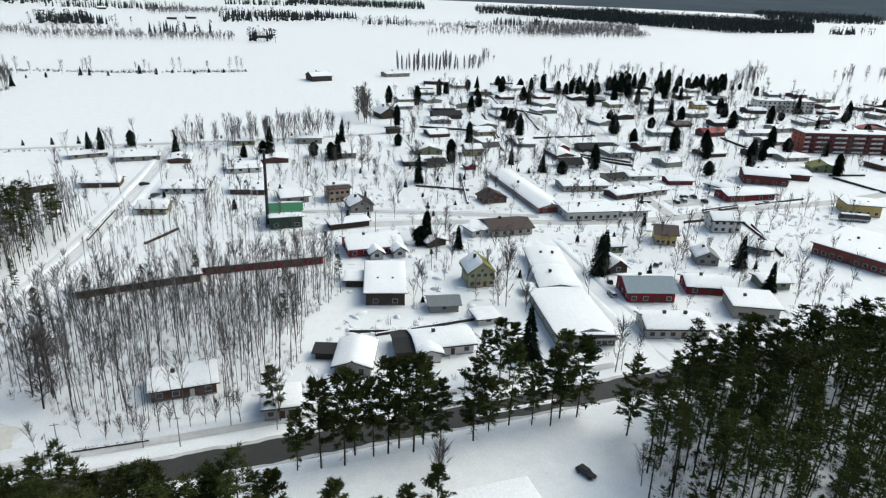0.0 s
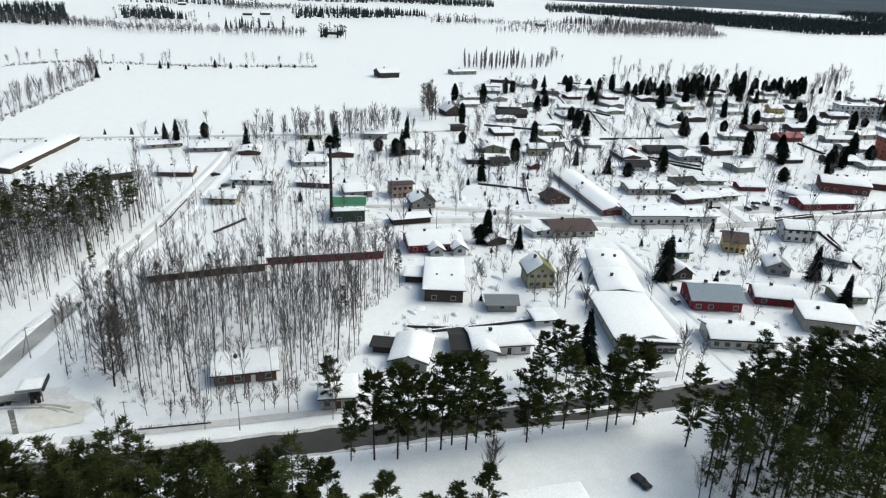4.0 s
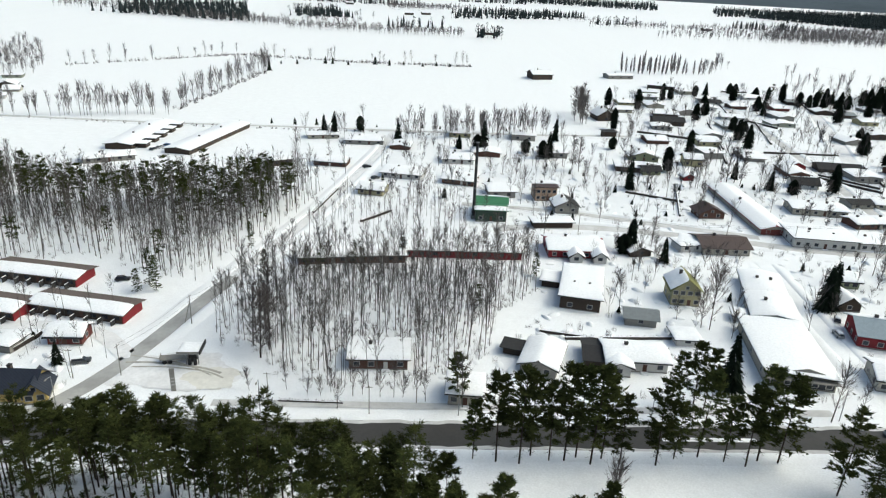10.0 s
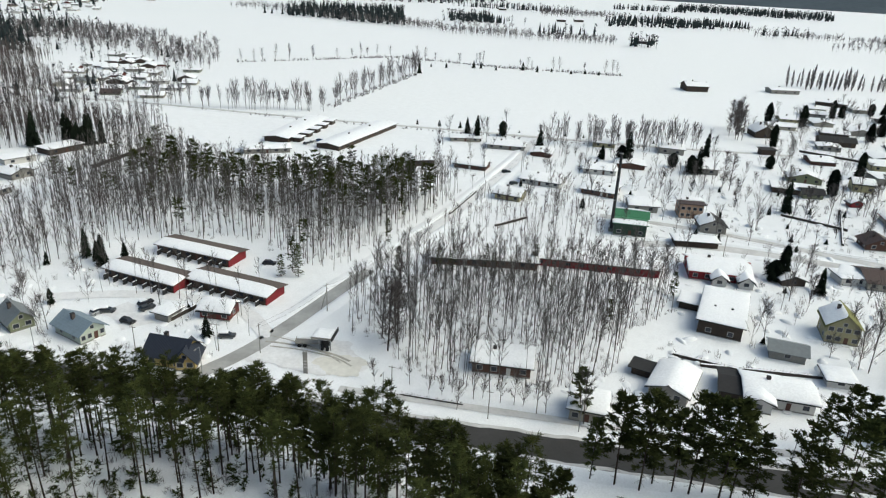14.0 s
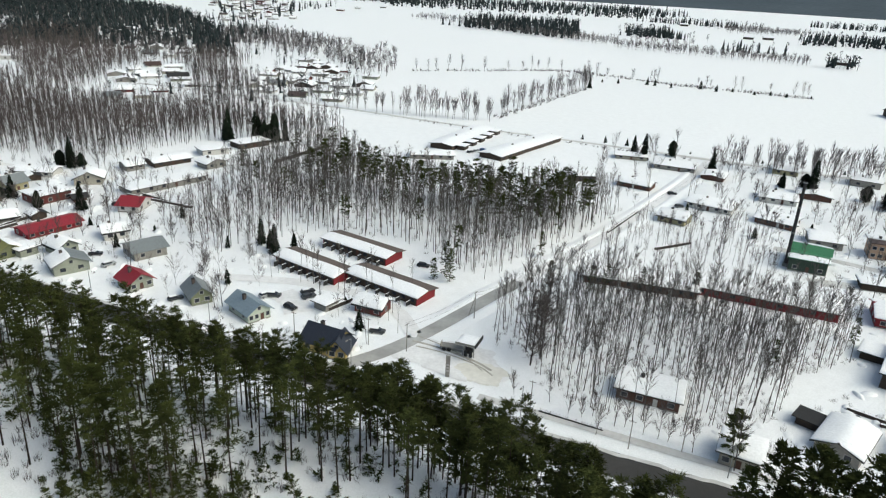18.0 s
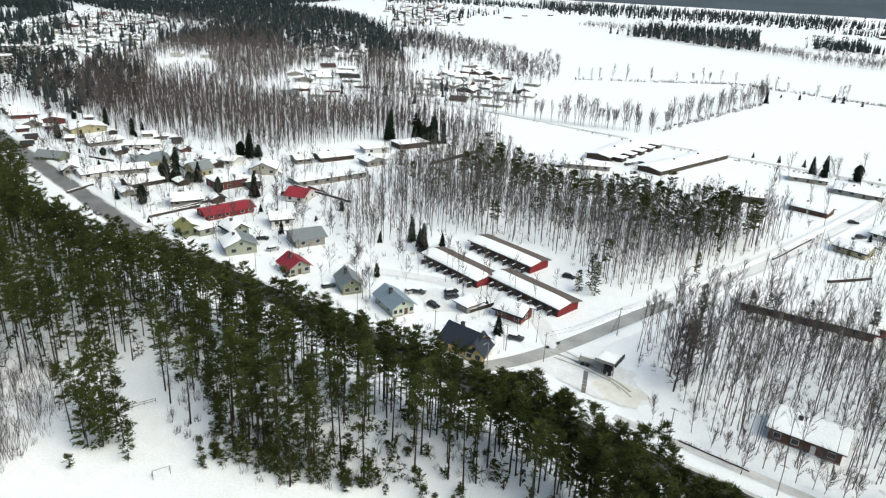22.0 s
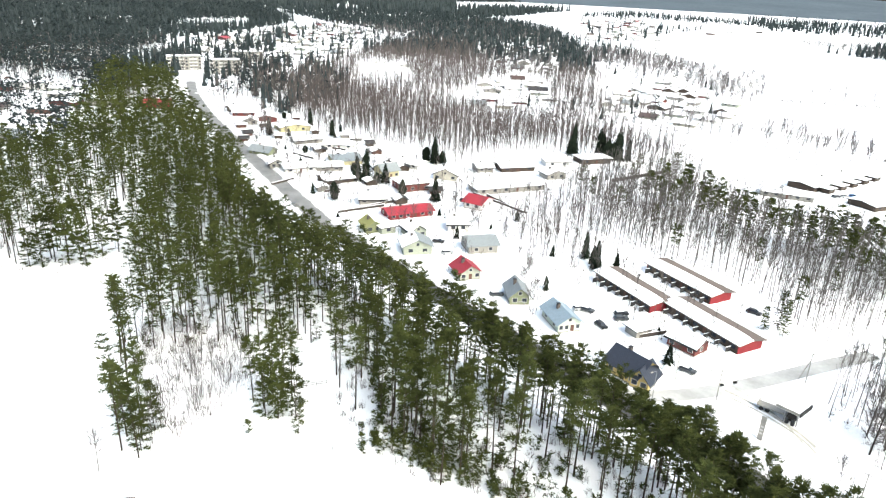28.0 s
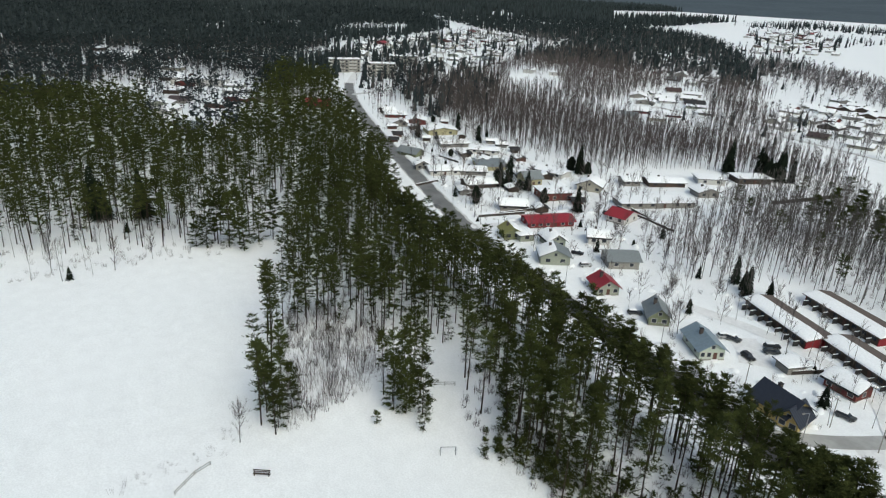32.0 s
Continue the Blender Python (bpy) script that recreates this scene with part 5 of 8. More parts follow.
def far_houses(poly, spacing, seed, turn, keep=0.8, margin=4.0, walls=WALLS, low=0.0):
    """Rows of houses in snowy yards."""
    r = random.Random(seed)
    for x, y in scatter(poly, spacing, seed, margin, keep=keep):
        if taken(x, y, 4 if low else 9):
            continue
        wall = r.choice(walls)
        roof = r.choice(["gx", "gx", "gx", "gy", "fl"])
        L, W, h = r.uniform(11, 18) - 5 * low, r.uniform(10, 14), r.choice([1.9, 2.1, 2.3, 2.8]) - low
        bare = r.random() < 0.1
        cover = r.choice(["dark", "brownmetal", "greymetal", "redmetal"]) if bare else "dark"
        words = {"white": "white", "beige": "beige", "brown": "brown", "redbrown": "red-brown", "greywood": "grey", "yellow": "pale yellow", "darkbrown": "dark wooden", "red": "red", "greenwhite": "grey-green", "cream": "cream"}[wall]
        house(float(x), float(y), turn + r.choice([0, 0, 90]) + r.uniform(-9, 9), L, W, h, r.uniform(0.7, 1.6) + 1.6 * low if roof != "fl" else 0.4, roof, wall, cover, "00" if bare else "11",
              r.choice([2, 2, 3]), r.choice([0, 1, 1]), 1, words + (" house with a bare metal roof in a snowy yard" if bare else " house with a snow-covered roof in a snowy yard"), "houses of the town")


TOWN = [(95, 330), (110, 300), (190, 285), (235, 275), (330, 255), (380, 240), (470, 330), (560, 430), (520, 500), (400, 545), (300, 560), (215, 580), (170, 545), (125, 480), (110, 400)]
house(373, 446, -8.0, 10.0, 9.0, 4.2, 2.2, "gx", "oldyellow", "dark", "11", 3, 1, 1, "bright yellow house with a snow roof")
far_houses(TOWN, 23, 21, -3, 0.85)
far_houses([(20, 320), (105, 325), (105, 390), (30, 390), (-20, 380)], 21, 22, -4, 0.8)
far_houses([(30, 255), (48, 255), (48, 300), (30, 300)], 14, 23, 0, 0.6)
VILLAGE = [(-394, 322), (-345, 367), (-400, 430), (-443, 475), (-505, 484), (-445, 392)]
VILLAGE_OPEN = [(-388, 300), (-322, 352), (-345, 370), (-400, 430), (-443, 475), (-505, 490), (-452, 392)]
SHORE_HOUSES = [(-355, 440), (-323, 418), (-275, 385), (-248, 400), (-262, 430), (-279, 512), (-347, 561), (-400, 600), (-395, 491)]
SNOW_GLADE = [(-620, 372), (-597, 421), (-484, 352), (-506, 313)]
FAR_TOWN = [(-725, 250), (-915, 306), (-1193, 662), (-1000, 640), (-853, 504), (-618, 335), (-690, 310)]
BACK_HOUSES = [(-793, 696), (-803, 824), (-640, 700), (-501, 568), (-480, 500), (-586, 500)]
BAY_HOUSES = [(-1211, 1369), (-1303, 1709), (-900, 1290), (-740, 1043), (-738, 880)]
distant_houses("snow-roofed houses and farms beyond the white field")
far_houses(VILLAGE, 15, 25, 48, 0.95, 2.0, PALE, 0.5)
far_houses(SHORE_HOUSES, 16, 24, 20, 0.92, 2.0, PALE, 0.5)
far_houses([(-345, 130), (-365, 200), (-440, 195), (-430, 160)], 20, 26, 75, 0.6)
far_houses([(-225, 145), (-270, 150), (-345, 165), (-345, 195), (-280, 205), (-225, 200)], 15, 27, 75, 0.8, 1.0)
far_houses(FAR_TOWN, 23, 28, 40, 0.85, 4.0, PALE, 0.5)
far_houses(BACK_HOUSES, 30, 29, 30, 0.75, 4.0, PALE, 0.5)
far_houses(BAY_HOUSES, 38, 41, 20, 0.8, 4.0, PALE, 0.5)
far_houses([(-620, 400), (-597, 425), (-570, 410), (-590, 385)], 20, 43, 40, 0.9)
far_houses([(-830, 1180), (-860, 1230), (-910, 1530), (-840, 1800), (-800, 1800), (-860, 1520)], 60, 44, 20, 0.7)
far_houses([(-574, 36), (-578, 115), (-510, 122), (-470, 92), (-372, 68), (-359, 62), (-344, 40), (-421, 24)], 26, 40, 60, 0.85)
far_houses([(-470, -100), (-480, 60), (-480, 120), (-600, 110), (-850, 180), (-850, -150)], 36, 30, 50, 0.5)
distant_houses("snow-roofed houses at the far side of town")

# ---- woods ----
BIRCHES = [(-46, 150), (-52, 165), (-38, 197), (36, 206), (40, 188), (24, 170), (20, 148), (2, 134), (-18, 133), (-30, 138)]
MIXED = [(-64, 186), (-42, 258), (-38, 282), (-63, 284), (-100, 268), (-140, 268), (-170, 285), (-190, 305), (-200, 285), (-195, 215), (-150, 203), (-126, 198), (-100, 205), (-78, 192)]
WEST_WOOD = [(-440, 205), (-345, 205), (-272, 228), (-254, 280), (-214, 318), (-208, 345), (-300, 335), (-350, 312), (-420, 300), (-480, 260)]
WEST_WOOD_FAR = [(-700, 460), (-800, 600), (-516, 560), (-430, 545), (-420, 480), (-345, 440), (-318, 405), (-300, 372), (-340, 345), (-420, 310), (-470, 200), (-530, 230), (-600, 330)]
THIN = [birch_arrays(106 + i, h, c, r, 12, 130, 0.04, 0.08, 1.2) for i, (h, c, r) in enumerate([(16, 0.42, 1.3), (17, 0.48, 1.2), (14, 0.38, 1.3), (18, 0.5, 1.1)])]
wood("birch_tree", BIRCHES, 3.1, 31, 150, "birch_wood", "thin bare birch wood in deep snow", (0, 150), (), 1.5, 0.92, group="birches north of the road", leaf=BIRCHTWIG)
wood("birch_tree", MIXED, 3.3, 32, 0, "birch_wood_north", "thin bare birch wood in deep snow", (-90, 200), (), 1.5, 0.9, size=1.0, leaf=BIRCHTWIG, protos=THIN)
wood("birch_tree", [(-153.8, 158.6), (-140.6, 169.9), (-129.4, 194.3), (-135.2, 217.5), (-189.8, 200.5)], 4.0, 42, 0, "birch_wood_row", "thin bare birch wood behind the terraces", (-120, 200), (), 1.5, 0.85, size=0.9, leaf=TWIGWOOD, protos=THIN)
wood("birch_tree", [(-46, 235), (-36, 225), (20, 225), (26, 240), (15, 275), (-30, 268)], 4.4, 33, 0, "birch_scrub", "young bare birches in a snowy clearing", (0, 230), (), 1.5, 0.75, size=0.65, leaf=TWIGWOOD)
def streak_arrays(seed, h, r, n=34):
    """A slender bare tree: one stem and fine upright twigs."""
    rng = np.random.default_rng(seed)
    u = rng.random(n)
    z = h * (0.3 + 0.6 * u)
    q, a = r * (0.25 + 0.5 * np.sin(np.pi * u)), rng.random(n) * 6.2832
    b = np.stack([np.cos(a) * q * 0.25, np.sin(a) * q * 0.25, z], 1)
    t = np.stack([np.cos(a) * q * 1.2, np.sin(a) * q * 1.2, np.minimum(z + h * rng.uniform(0.08, 0.26, n), h)], 1) + rng.normal(size=(n, 3)) * 0.15
    return tube_arrays([(0, 0, -0.4), (rng.normal() * 0.2, rng.normal() * 0.2, h * 0.55), (rng.normal() * 0.3, rng.normal() * 0.3, h)], [0.13, 0.09, 0.02], 3), slivers(b, t, rng.uniform(0.5, 1.3, n) * 0.088, rng)


BROWN = [streak_arrays(155 + i, h, r) for i, (h, r) in enumerate([(15, 1.5), (17, 1.3), (13, 1.6), (16, 1.8), (11, 1.2)])]
WEST_YARDS = [(-574, 36), (-578, 115), (-510, 122), (-470, 92), (-372, 68), (-359, 62), (-344, 40), (-421, 24)]
BELT_PINE = [pine_arrays(165 + i, h, c, r, 30, 12, 0.95, 0.24, 6) for i, (h, c, r) in enumerate([(16, 0.5, 2.6), (17.5, 0.55, 2.4), (15, 0.45, 2.7), (18, 0.58, 2.3)])]
LIGHT_PINE = [pine_arrays(160 + i, h, c, 2.4, 16, 6, 1.3, 0.4, 4) for i, (h, c) in enumerate([(17, 0.4), (19, 0.45), (16, 0.3), (18, 0.5)])]
wood("birch_tree", WEST_WOOD, 3.3, 34, 0, "birch_wood_west", "brown bare birch wood on snow", (-300, 230), (), 2, 0.95, leaf=TWIGWOOD, protos=BROWN)
wood("birch_tree", WEST_WOOD_FAR, 4.7, 35, 0, "birch_wood_far", "brown bare birch wood on snow", (-300, 230), [VILLAGE_OPEN, SNOW_GLADE, BACK_HOUSES], 2, 0.92, leaf=TWIGWOOD, protos=BROWN)
wood("pine_tree", [(-62, 228), (-46, 252), (-48, 276), (-66, 280), (-112, 262), (-165, 266), (-172, 240), (-112, 240)], 5.0, 36, 12, "pine_belt", "dark pines among bare birches", (-60, 260), (), 1.0, 0.85, size=0.92, leaf=NEEDLEWOOD, protos=BELT_PINE)
wood("pine_tree", MIXED, 16, 37, 0, "scattered_pines", "single pines among bare birches", (-60, 260), (), 1.0, 0.6, size=0.85, leaf=NEEDLEWOOD, protos=BELT_PINE)
wood("pine_tree", [(-236, -60), (-231, 12), (-229, 47), (-266, 60), (-325, 112), (-345, 126), (-352, 90), (-330, 40), (-320, -60)], 5.3, 38, 0, "pine_wood_far", "dark pine forest on snow", (0, 0), (), 2, 0.9, leaf=NEEDLEWOOD)
wood("pine_tree", [(-320, -60), (-330, 40), (-352, 90), (-345, 126), (-400, 139), (-470, 150), (-560, 172), (-610, 150), (-480, 60), (-520, -80), (-300, -140)], 4.9, 45, 0, "pine_wood_far", "dark pine forest on snow", (0, 0), [WEST_YARDS, [(-480, 120), (-440, 108), (-440, 130), (-475, 141)]], 2, 0.9, leaf=NEEDLEWOOD, protos=LIGHT_PINE)
wood("birch_tree", [(-228, -45), (-222, 40), (-205, 52), (-236, 58), (-242, 44), (-246, -45)], 6, 39, 0, "birch_edge", "bare birches along the edge of the snowfield", (0, 0), (), 2, 0.6, size=0.7, leaf=TWIGWOOD)


def spire_arrays(seed, h, r, sides=4):
    """A far conifer: two ragged cones."""
    rng = np.random.default_rng(seed)
    v, f = [], []
    for z0, z1, k in ((0.06, 0.62, 1.0), (0.42, 1.02, 0.66)):
        n = len(v)
        for i in range(sides):
            a = 6.2832 * (i + rng.uniform(-0.3, 0.3)) / sides
            q = r * k * rng.uniform(0.7, 1.2)
            v.append((q * math.cos(a), q * math.sin(a), h * (z0 + rng.uniform(-0.05, 0.05))))
        v.append((rng.normal() * 0.1, rng.normal() * 0.1, h * z1))
        f += [(n + i, n + (i + 1) % sides, n + sides) for i in range(sides)]
    trunk = (np.array([(-0.2, 0, -0.5), (0.2, 0, -0.5), (0, 0, h * 0.4)]), np.array([(0, 1, 2)]))
    return trunk, (np.array(v), np.array(f))


def puff_arrays(seed, h, r, n=26):
    """A far bare tree: a loose brush of twigs."""
    rng = np.random.default_rng(seed)
    z = rng.uniform(0.25, 0.8, n) * h
    b = np.stack([rng.normal(size=n) * r * 0.25, rng.normal(size=n) * r * 0.25, z], 1)
    t = b + np.stack([rng.normal(size=n) * r * 0.6, rng.normal(size=n) * r * 0.6, rng.uniform(0.15, 0.35, n) * h], 1)
    return tube_arrays([(0, 0, -0.5), (0, 0, h * 0.6)], [0.16, 0.08], 3), slivers(b, t, np.full(n, 0.2), rng)


def tuft_arrays(seed, h, r, n=20):
    """A far pine: a loose rounded crown of needle pads on a bare stem."""
    rng = np.random.default_rng(seed)
    u = rng.random(n)
    a, q = rng.random(n) * 6.2832, np.sqrt(rng.random(n)) * r * np.sin(np.pi * np.clip(0.12 + 0.8 * u, 0, 1))
    c = np.stack([np.cos(a) * q, np.sin(a) * q, h * (0.36 + 0.62 * u)], 1)
    return tube_arrays([(0, 0, -0.5), (0, 0, h * 0.8)], [0.2, 0.1], 3), flakes(c, rng.uniform(1.6, 3.0, n), rng)


TUFTS = [tuft_arrays(175 + i, h, 2.6) for i, h in enumerate([17, 19, 15, 18])]
SPIRES = [spire_arrays(170 + i, h, r, 5) for i, (h, r) in enumerate([(15, 2.6), (17, 2.8), (12, 2.5), (16, 3.0)])]
PUFFS = [puff_arrays(180 + i, h, 2.6, 20) for i, h in enumerate([11, 13, 9])]


def far_wood(poly, spacing, seed, name="far_forest", kind="spire", keep=0.9, size=1.0, clear=()):
    places = scatter(poly, spacing, seed, 3.0, clear, keep)
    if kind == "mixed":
        stand("pine_tree", places, name, "dark distant forest of pines and spruces", seed, size, HAZED_FARWOOD, HAZED_FARWOOD, SPIRES + TUFTS[:3])
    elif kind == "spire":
        stand("pine_tree", places, name, "dark distant conifer forest", seed, size, HAZED_FARWOOD, HAZED_FARWOOD, SPIRES)
    else:
        stand("birch_tree", places, name, "distant grey-brown bare woodland", seed, size, HAZED_FARBIRCH, HAZED_FARBIRCH, PUFFS)


# north shore, beyond the white field and lake
far_wood([(-184, 1031), (61, 1003), (71, 1060), (-136, 1090), (-195, 1080)], 6.5, 51, kind="puff", keep=0.75)
far_wood([(-508, 1223), (-252, 1100), (-300, 1300), (-343, 1498), (-559, 1472)], 9, 52, kind="mixed", keep=0.55)
far_wood([(-508, 1223), (-252, 1092), (-200, 1080), (-190, 1130), (-480, 1290)], 7, 318, kind="puff", keep=0.7)
far_wood([(-191, 1257), (-133, 1300), (-160, 1420), (-244, 1400)], 9, 66, kind="mixed", keep=0.8)
far_wood([(-60, 1605), (69, 1650), (85, 1760), (-76, 1760)], 9, 67, kind="puff", keep=0.9)
far_wood([(61, 1380), (279, 1465), (290, 1540), (80, 1500)], 9, 68, kind="mixed", keep=0.55)
far_wood([(74, 990), (119, 991), (125, 1050), (80, 1050)], 8, 69, kind="mixed", keep=0.5)
far_wood([(314, 1317), (446, 1312), (480, 1390), (330, 1390)], 9, 53, kind="puff", keep=0.5)
far_wood([(540, 1125), (785, 1102), (960, 1380), (900, 1450), (660, 1330)], 8.0, 54, kind="puff", keep=0.75, size=1.1)
far_wood([(372, 1127), (545, 1430), (652, 1450), (900, 1500), (800, 1250), (691, 1129), (556, 1139)], 11, 70, kind="puff", keep=0.5)
far_wood([(874, 1911), (944, 1749), (1013, 1528), (1094, 1400), (1138, 1272), (1400, 1306), (1700, 1600), (1600, 1800), (1250, 1980)], 9, 55, kind="mixed", keep=0.97, size=1.1)
far_wood([(793, 1902), (1376, 2010), (1500, 2300), (900, 2200)], 12, 56, kind="mixed", keep=0.95)
far_wood([(307, 2234), (693, 2072), (760, 2350), (340, 2450)], 13, 57, kind="mixed", keep=0.95, size=1.1)
far_wood([(1760, 1780), (2167, 1741), (2700, 2250), (2300, 2500)], 15, 71, kind="mixed", keep=0.9, size=1.1)
far_wood([(2391, 3108), (3300, 3200), (2800, 3900), (1300, 3700), (1200, 3300)], 26, 72, kind="mixed", keep=0.9, size=1.4)
far_wood([(-900, 1700), (-300, 1900), (-200, 2300), (-400, 2500), (-1300, 2300)], 18, 58, kind="mixed", keep=0.7, size=1.2)
far_wood([(-1380, 1500), (-1330, 1760), (-900, 1900), (-940, 2000), (-1600, 2050)], 14, 59, kind="mixed", keep=0.6)
far_wood([(-860, 1190), (-900, 1420), (-960, 1560), (-1010, 1420), (-960, 1250)], 16, 60, kind="mixed", keep=0.35)
far_wood([(-640, 1300), (-420, 1260), (-380, 1330), (-640, 1400)], 9, 73, kind="puff", keep=0.6)
for k, (x, y, r, kind) in enumerate([(-217.9, 1113.7, 40, "puff"), (-164.4, 1300.3, 50, "mixed"), (-138.6, 1823.3, 90, "mixed"), (12.3, 1740.1, 80, "puff"), (150.6, 1575.1, 60, "mixed"), (275.3, 1573.4, 70, "spire"), (328.3, 1477.1, 35, "puff"), (389.2, 1391.6, 40, "mixed"), (435.3, 1369.9, 30, "puff"),
                                     (501.4, 1322.4, 40, "puff"), (713.2, 1442.5, 60, "mixed"), (737.7, 1219.7, 40, "puff"), (780.1, 1148.7, 35, "puff"), (1482.5, 1284.3, 50, "mixed"), (-431.9, 1201.0, 60, "mixed"), (-317.8, 1153.3, 50, "puff"), (-133.9, 1178.2, 40, "puff"), (-5.2, 1138.8, 40, "mixed"), (220.8, 2151.1, 80, "mixed")]):
    far_wood([(x + r * math.cos(a * 0.7854) * (1.5 + 0.4 * math.sin(3 * a + k)), y + r * 0.5 * math.sin(a * 0.7854)) for a in range(8)], 8.5, 300 + k, kind=kind, keep=0.6)
for x, y, turn in [(9.2, 1478.7, 10), (96.3, 1067.3, -8), (-171.4, 1758.6, 5), (1482.8, 1316.7, 0), (539.8, 1344.2, 12), (-26.0, 1456.6, 0), (105.6, 1080.5, 5)]:
    house(x, y, turn, 18, 12, 3.4, 2.2, "gx", "darkbrown", "dark", "11", 2, 0, 1, "dark farm building with a snowy roof across the fields")
distant_houses("dark farm buildings across the fields")
# the wooded west
CLEARINGS = [WEST_YARDS, VILLAGE, SNOW_GLADE, BAY_HOUSES, FAR_TOWN, [(-1115, 137), (-1124, 187), (-1240, 207), (-1204, 149)], [(-1174, 226), (-1192, 323), (-1330, 360), (-1275, 246)], [(-1061, 305), (-1080, 461), (-1289, 549), (-1263, 426)], [(-1633, 931), (-1673, 1058), (-1890, 1114), (-1844, 993)],
             [(-719, 183), (-595, 205), (-553, 271), (-828, 502), (-1080, 600), (-1060, 461), (-931, 299)], [(-470, -20), (-455, 15), (-560, 40), (-600, 10)], [(-500, 60), (-470, 118), (-607, 107), (-640, 60)], [(-700, 0), (-730, 40), (-830, 50), (-800, 0)], [(-1500, 200), (-1520, 330), (-1640, 360), (-1600, 220)]]
far_wood([(-860, -380), (-850, 290), (-1000, 400), (-1200, 600), (-1600, 700), (-1700, -300)], 7.6, 61, kind="mixed", keep=0.97, size=1.1, clear=CLEARINGS)
stand("pine_tree", scatter([(-480, -160), (-485, 20), (-480, 110), (-560, 150), (-720, 180), (-850, 290), (-860, -380)], 5.6, 77, 3.0, CLEARINGS, 0.95), "far_pines", "dark pines among houses at the edge of town", 77, 0.95, BARK, HAZED_FARWOOD, TUFTS)
stand("pine_tree", scatter(WEST_YARDS, 6.6, 78, 2.0, (), 0.85), "far_pines", "dark pines among houses at the edge of town", 78, 0.9, BARK, HAZED_FARWOOD, TUFTS)
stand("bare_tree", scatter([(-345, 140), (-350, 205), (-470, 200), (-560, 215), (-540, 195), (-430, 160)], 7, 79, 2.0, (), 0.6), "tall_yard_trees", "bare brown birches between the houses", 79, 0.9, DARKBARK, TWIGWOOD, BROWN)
stand("pine_tree", scatter([(-470, 175), (-520, 200), (-640, 250), (-680, 300), (-560, 300), (-480, 230)], 9, 80, 2.0, (), 0.7), "far_pines", "dark pines along the road out of town", 80, 0.8, BARK, HAZED_FARWOOD, TUFTS)
stand("bare_tree", scatter([(-470, 175), (-520, 200), (-640, 250), (-680, 300), (-560, 300), (-480, 230)], 7, 82, 2.0, (), 0.7), "tall_yard_trees", "bare brown birches between the houses", 82, 0.9, DARKBARK, TWIGWOOD, BROWN)
far_wood([(-500, -160), (-505, 20), (-470, 140), (-560, 150), (-720, 180), (-900, 300), (-900, -100), (-700, -200)], 11, 74, kind="puff", keep=0.6, clear=CLEARINGS)
far_wood([(-720, 440), (-560, 560), (-460, 560), (-700, 800), (-950, 1000), (-1250, 1100), (-1500, 720), (-1180, 660), (-900, 670)], 8.5, 62, kind="mixed", keep=0.85, clear=CLEARINGS)
far_wood([(-720, 440), (-560, 560), (-460, 560), (-700, 800), (-950, 1000), (-1150, 1000), (-1100, 660), (-900, 600)], 10, 75, kind="puff", keep=0.7, clear=CLEARINGS)
far_wood([(-560, 215), (-600, 240), (-830, 400), (-1050, 520), (-1000, 380), (-720, 200), (-600, 190)], 10, 76, kind="mixed", keep=0.75)
far_wood([(-700, 420), (-560, 330), (-440, 360), (-450, 520), (-600, 640), (-800, 640)], 8, 63, kind="puff", keep=0.6, clear=[VILLAGE, SNOW_GLADE])
far_wood([(-1600, 700), (-1300, 1150), (-1700, 1900), (-3000, 2600), (-3400, 800), (-3300, -800), (-1700, -700)], 15, 64, keep=0.97, size=1.5, clear=CLEARINGS + [[(-1670, 1352), (-1665, 1880), (-2427, 2727), (-2220, 1792)]])
far_wood([(-345, 640), (-280, 560), (-330, 540), (-440, 600), (-520, 690), (-430, 720)], 9, 65, kind="puff", keep=0.7)


far_wood([(-677, 782), (-620, 822), (-443, 748), (-436, 735), (-459, 675), (-550, 643)], 6.5, 311, kind="puff", keep=0.85)
far_wood([(-677, 782), (-620, 822), (-550, 790), (-560, 660)], 13, 312, kind="mixed", keep=0.5)
far_wood([(-366, 561), (-407, 653), (-406, 760), (-360, 720), (-299, 578)], 9, 313, kind="puff", keep=0.6)
far_wood([(-638, 288), (-634, 343), (-520, 310), (-430, 250), (-400, 222), (-419, 192), (-534, 212)], 7.5, 314, kind="mixed", keep=0.75, size=0.85, clear=[SNOW_GLADE])
far_wood([(-470, 160), (-560, 195), (-640, 215), (-640, 230), (-560, 212), (-470, 180)], 8, 315, kind="mixed", keep=0.6, size=0.85)
far_wood([(-560, 172), (-610, 150), (-720, 180), (-720, 235), (-620, 200)], 7, 316, kind="mixed", keep=0.85, size=0.9)
stand("pine_tree", scatter(BAY_HOUSES, 30, 317, 2.0, (), 0.8), "yard_conifers", "dark conifers between far houses", 317, 1.0, HAZED_FARWOOD, HAZED_FARWOOD, SPIRES[:2] + TUFTS)


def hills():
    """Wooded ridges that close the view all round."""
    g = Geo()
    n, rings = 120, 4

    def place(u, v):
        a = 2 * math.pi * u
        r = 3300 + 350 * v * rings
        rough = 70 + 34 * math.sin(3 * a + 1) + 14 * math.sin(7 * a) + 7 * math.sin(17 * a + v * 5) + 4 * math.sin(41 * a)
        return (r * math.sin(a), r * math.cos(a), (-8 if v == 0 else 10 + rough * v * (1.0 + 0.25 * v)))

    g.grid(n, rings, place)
    return tagged(g.obj("backdrop_hills", HAZED_HILLWOOD, smooth=True), "low forested hills on the horizon", "hills", kind="structure")


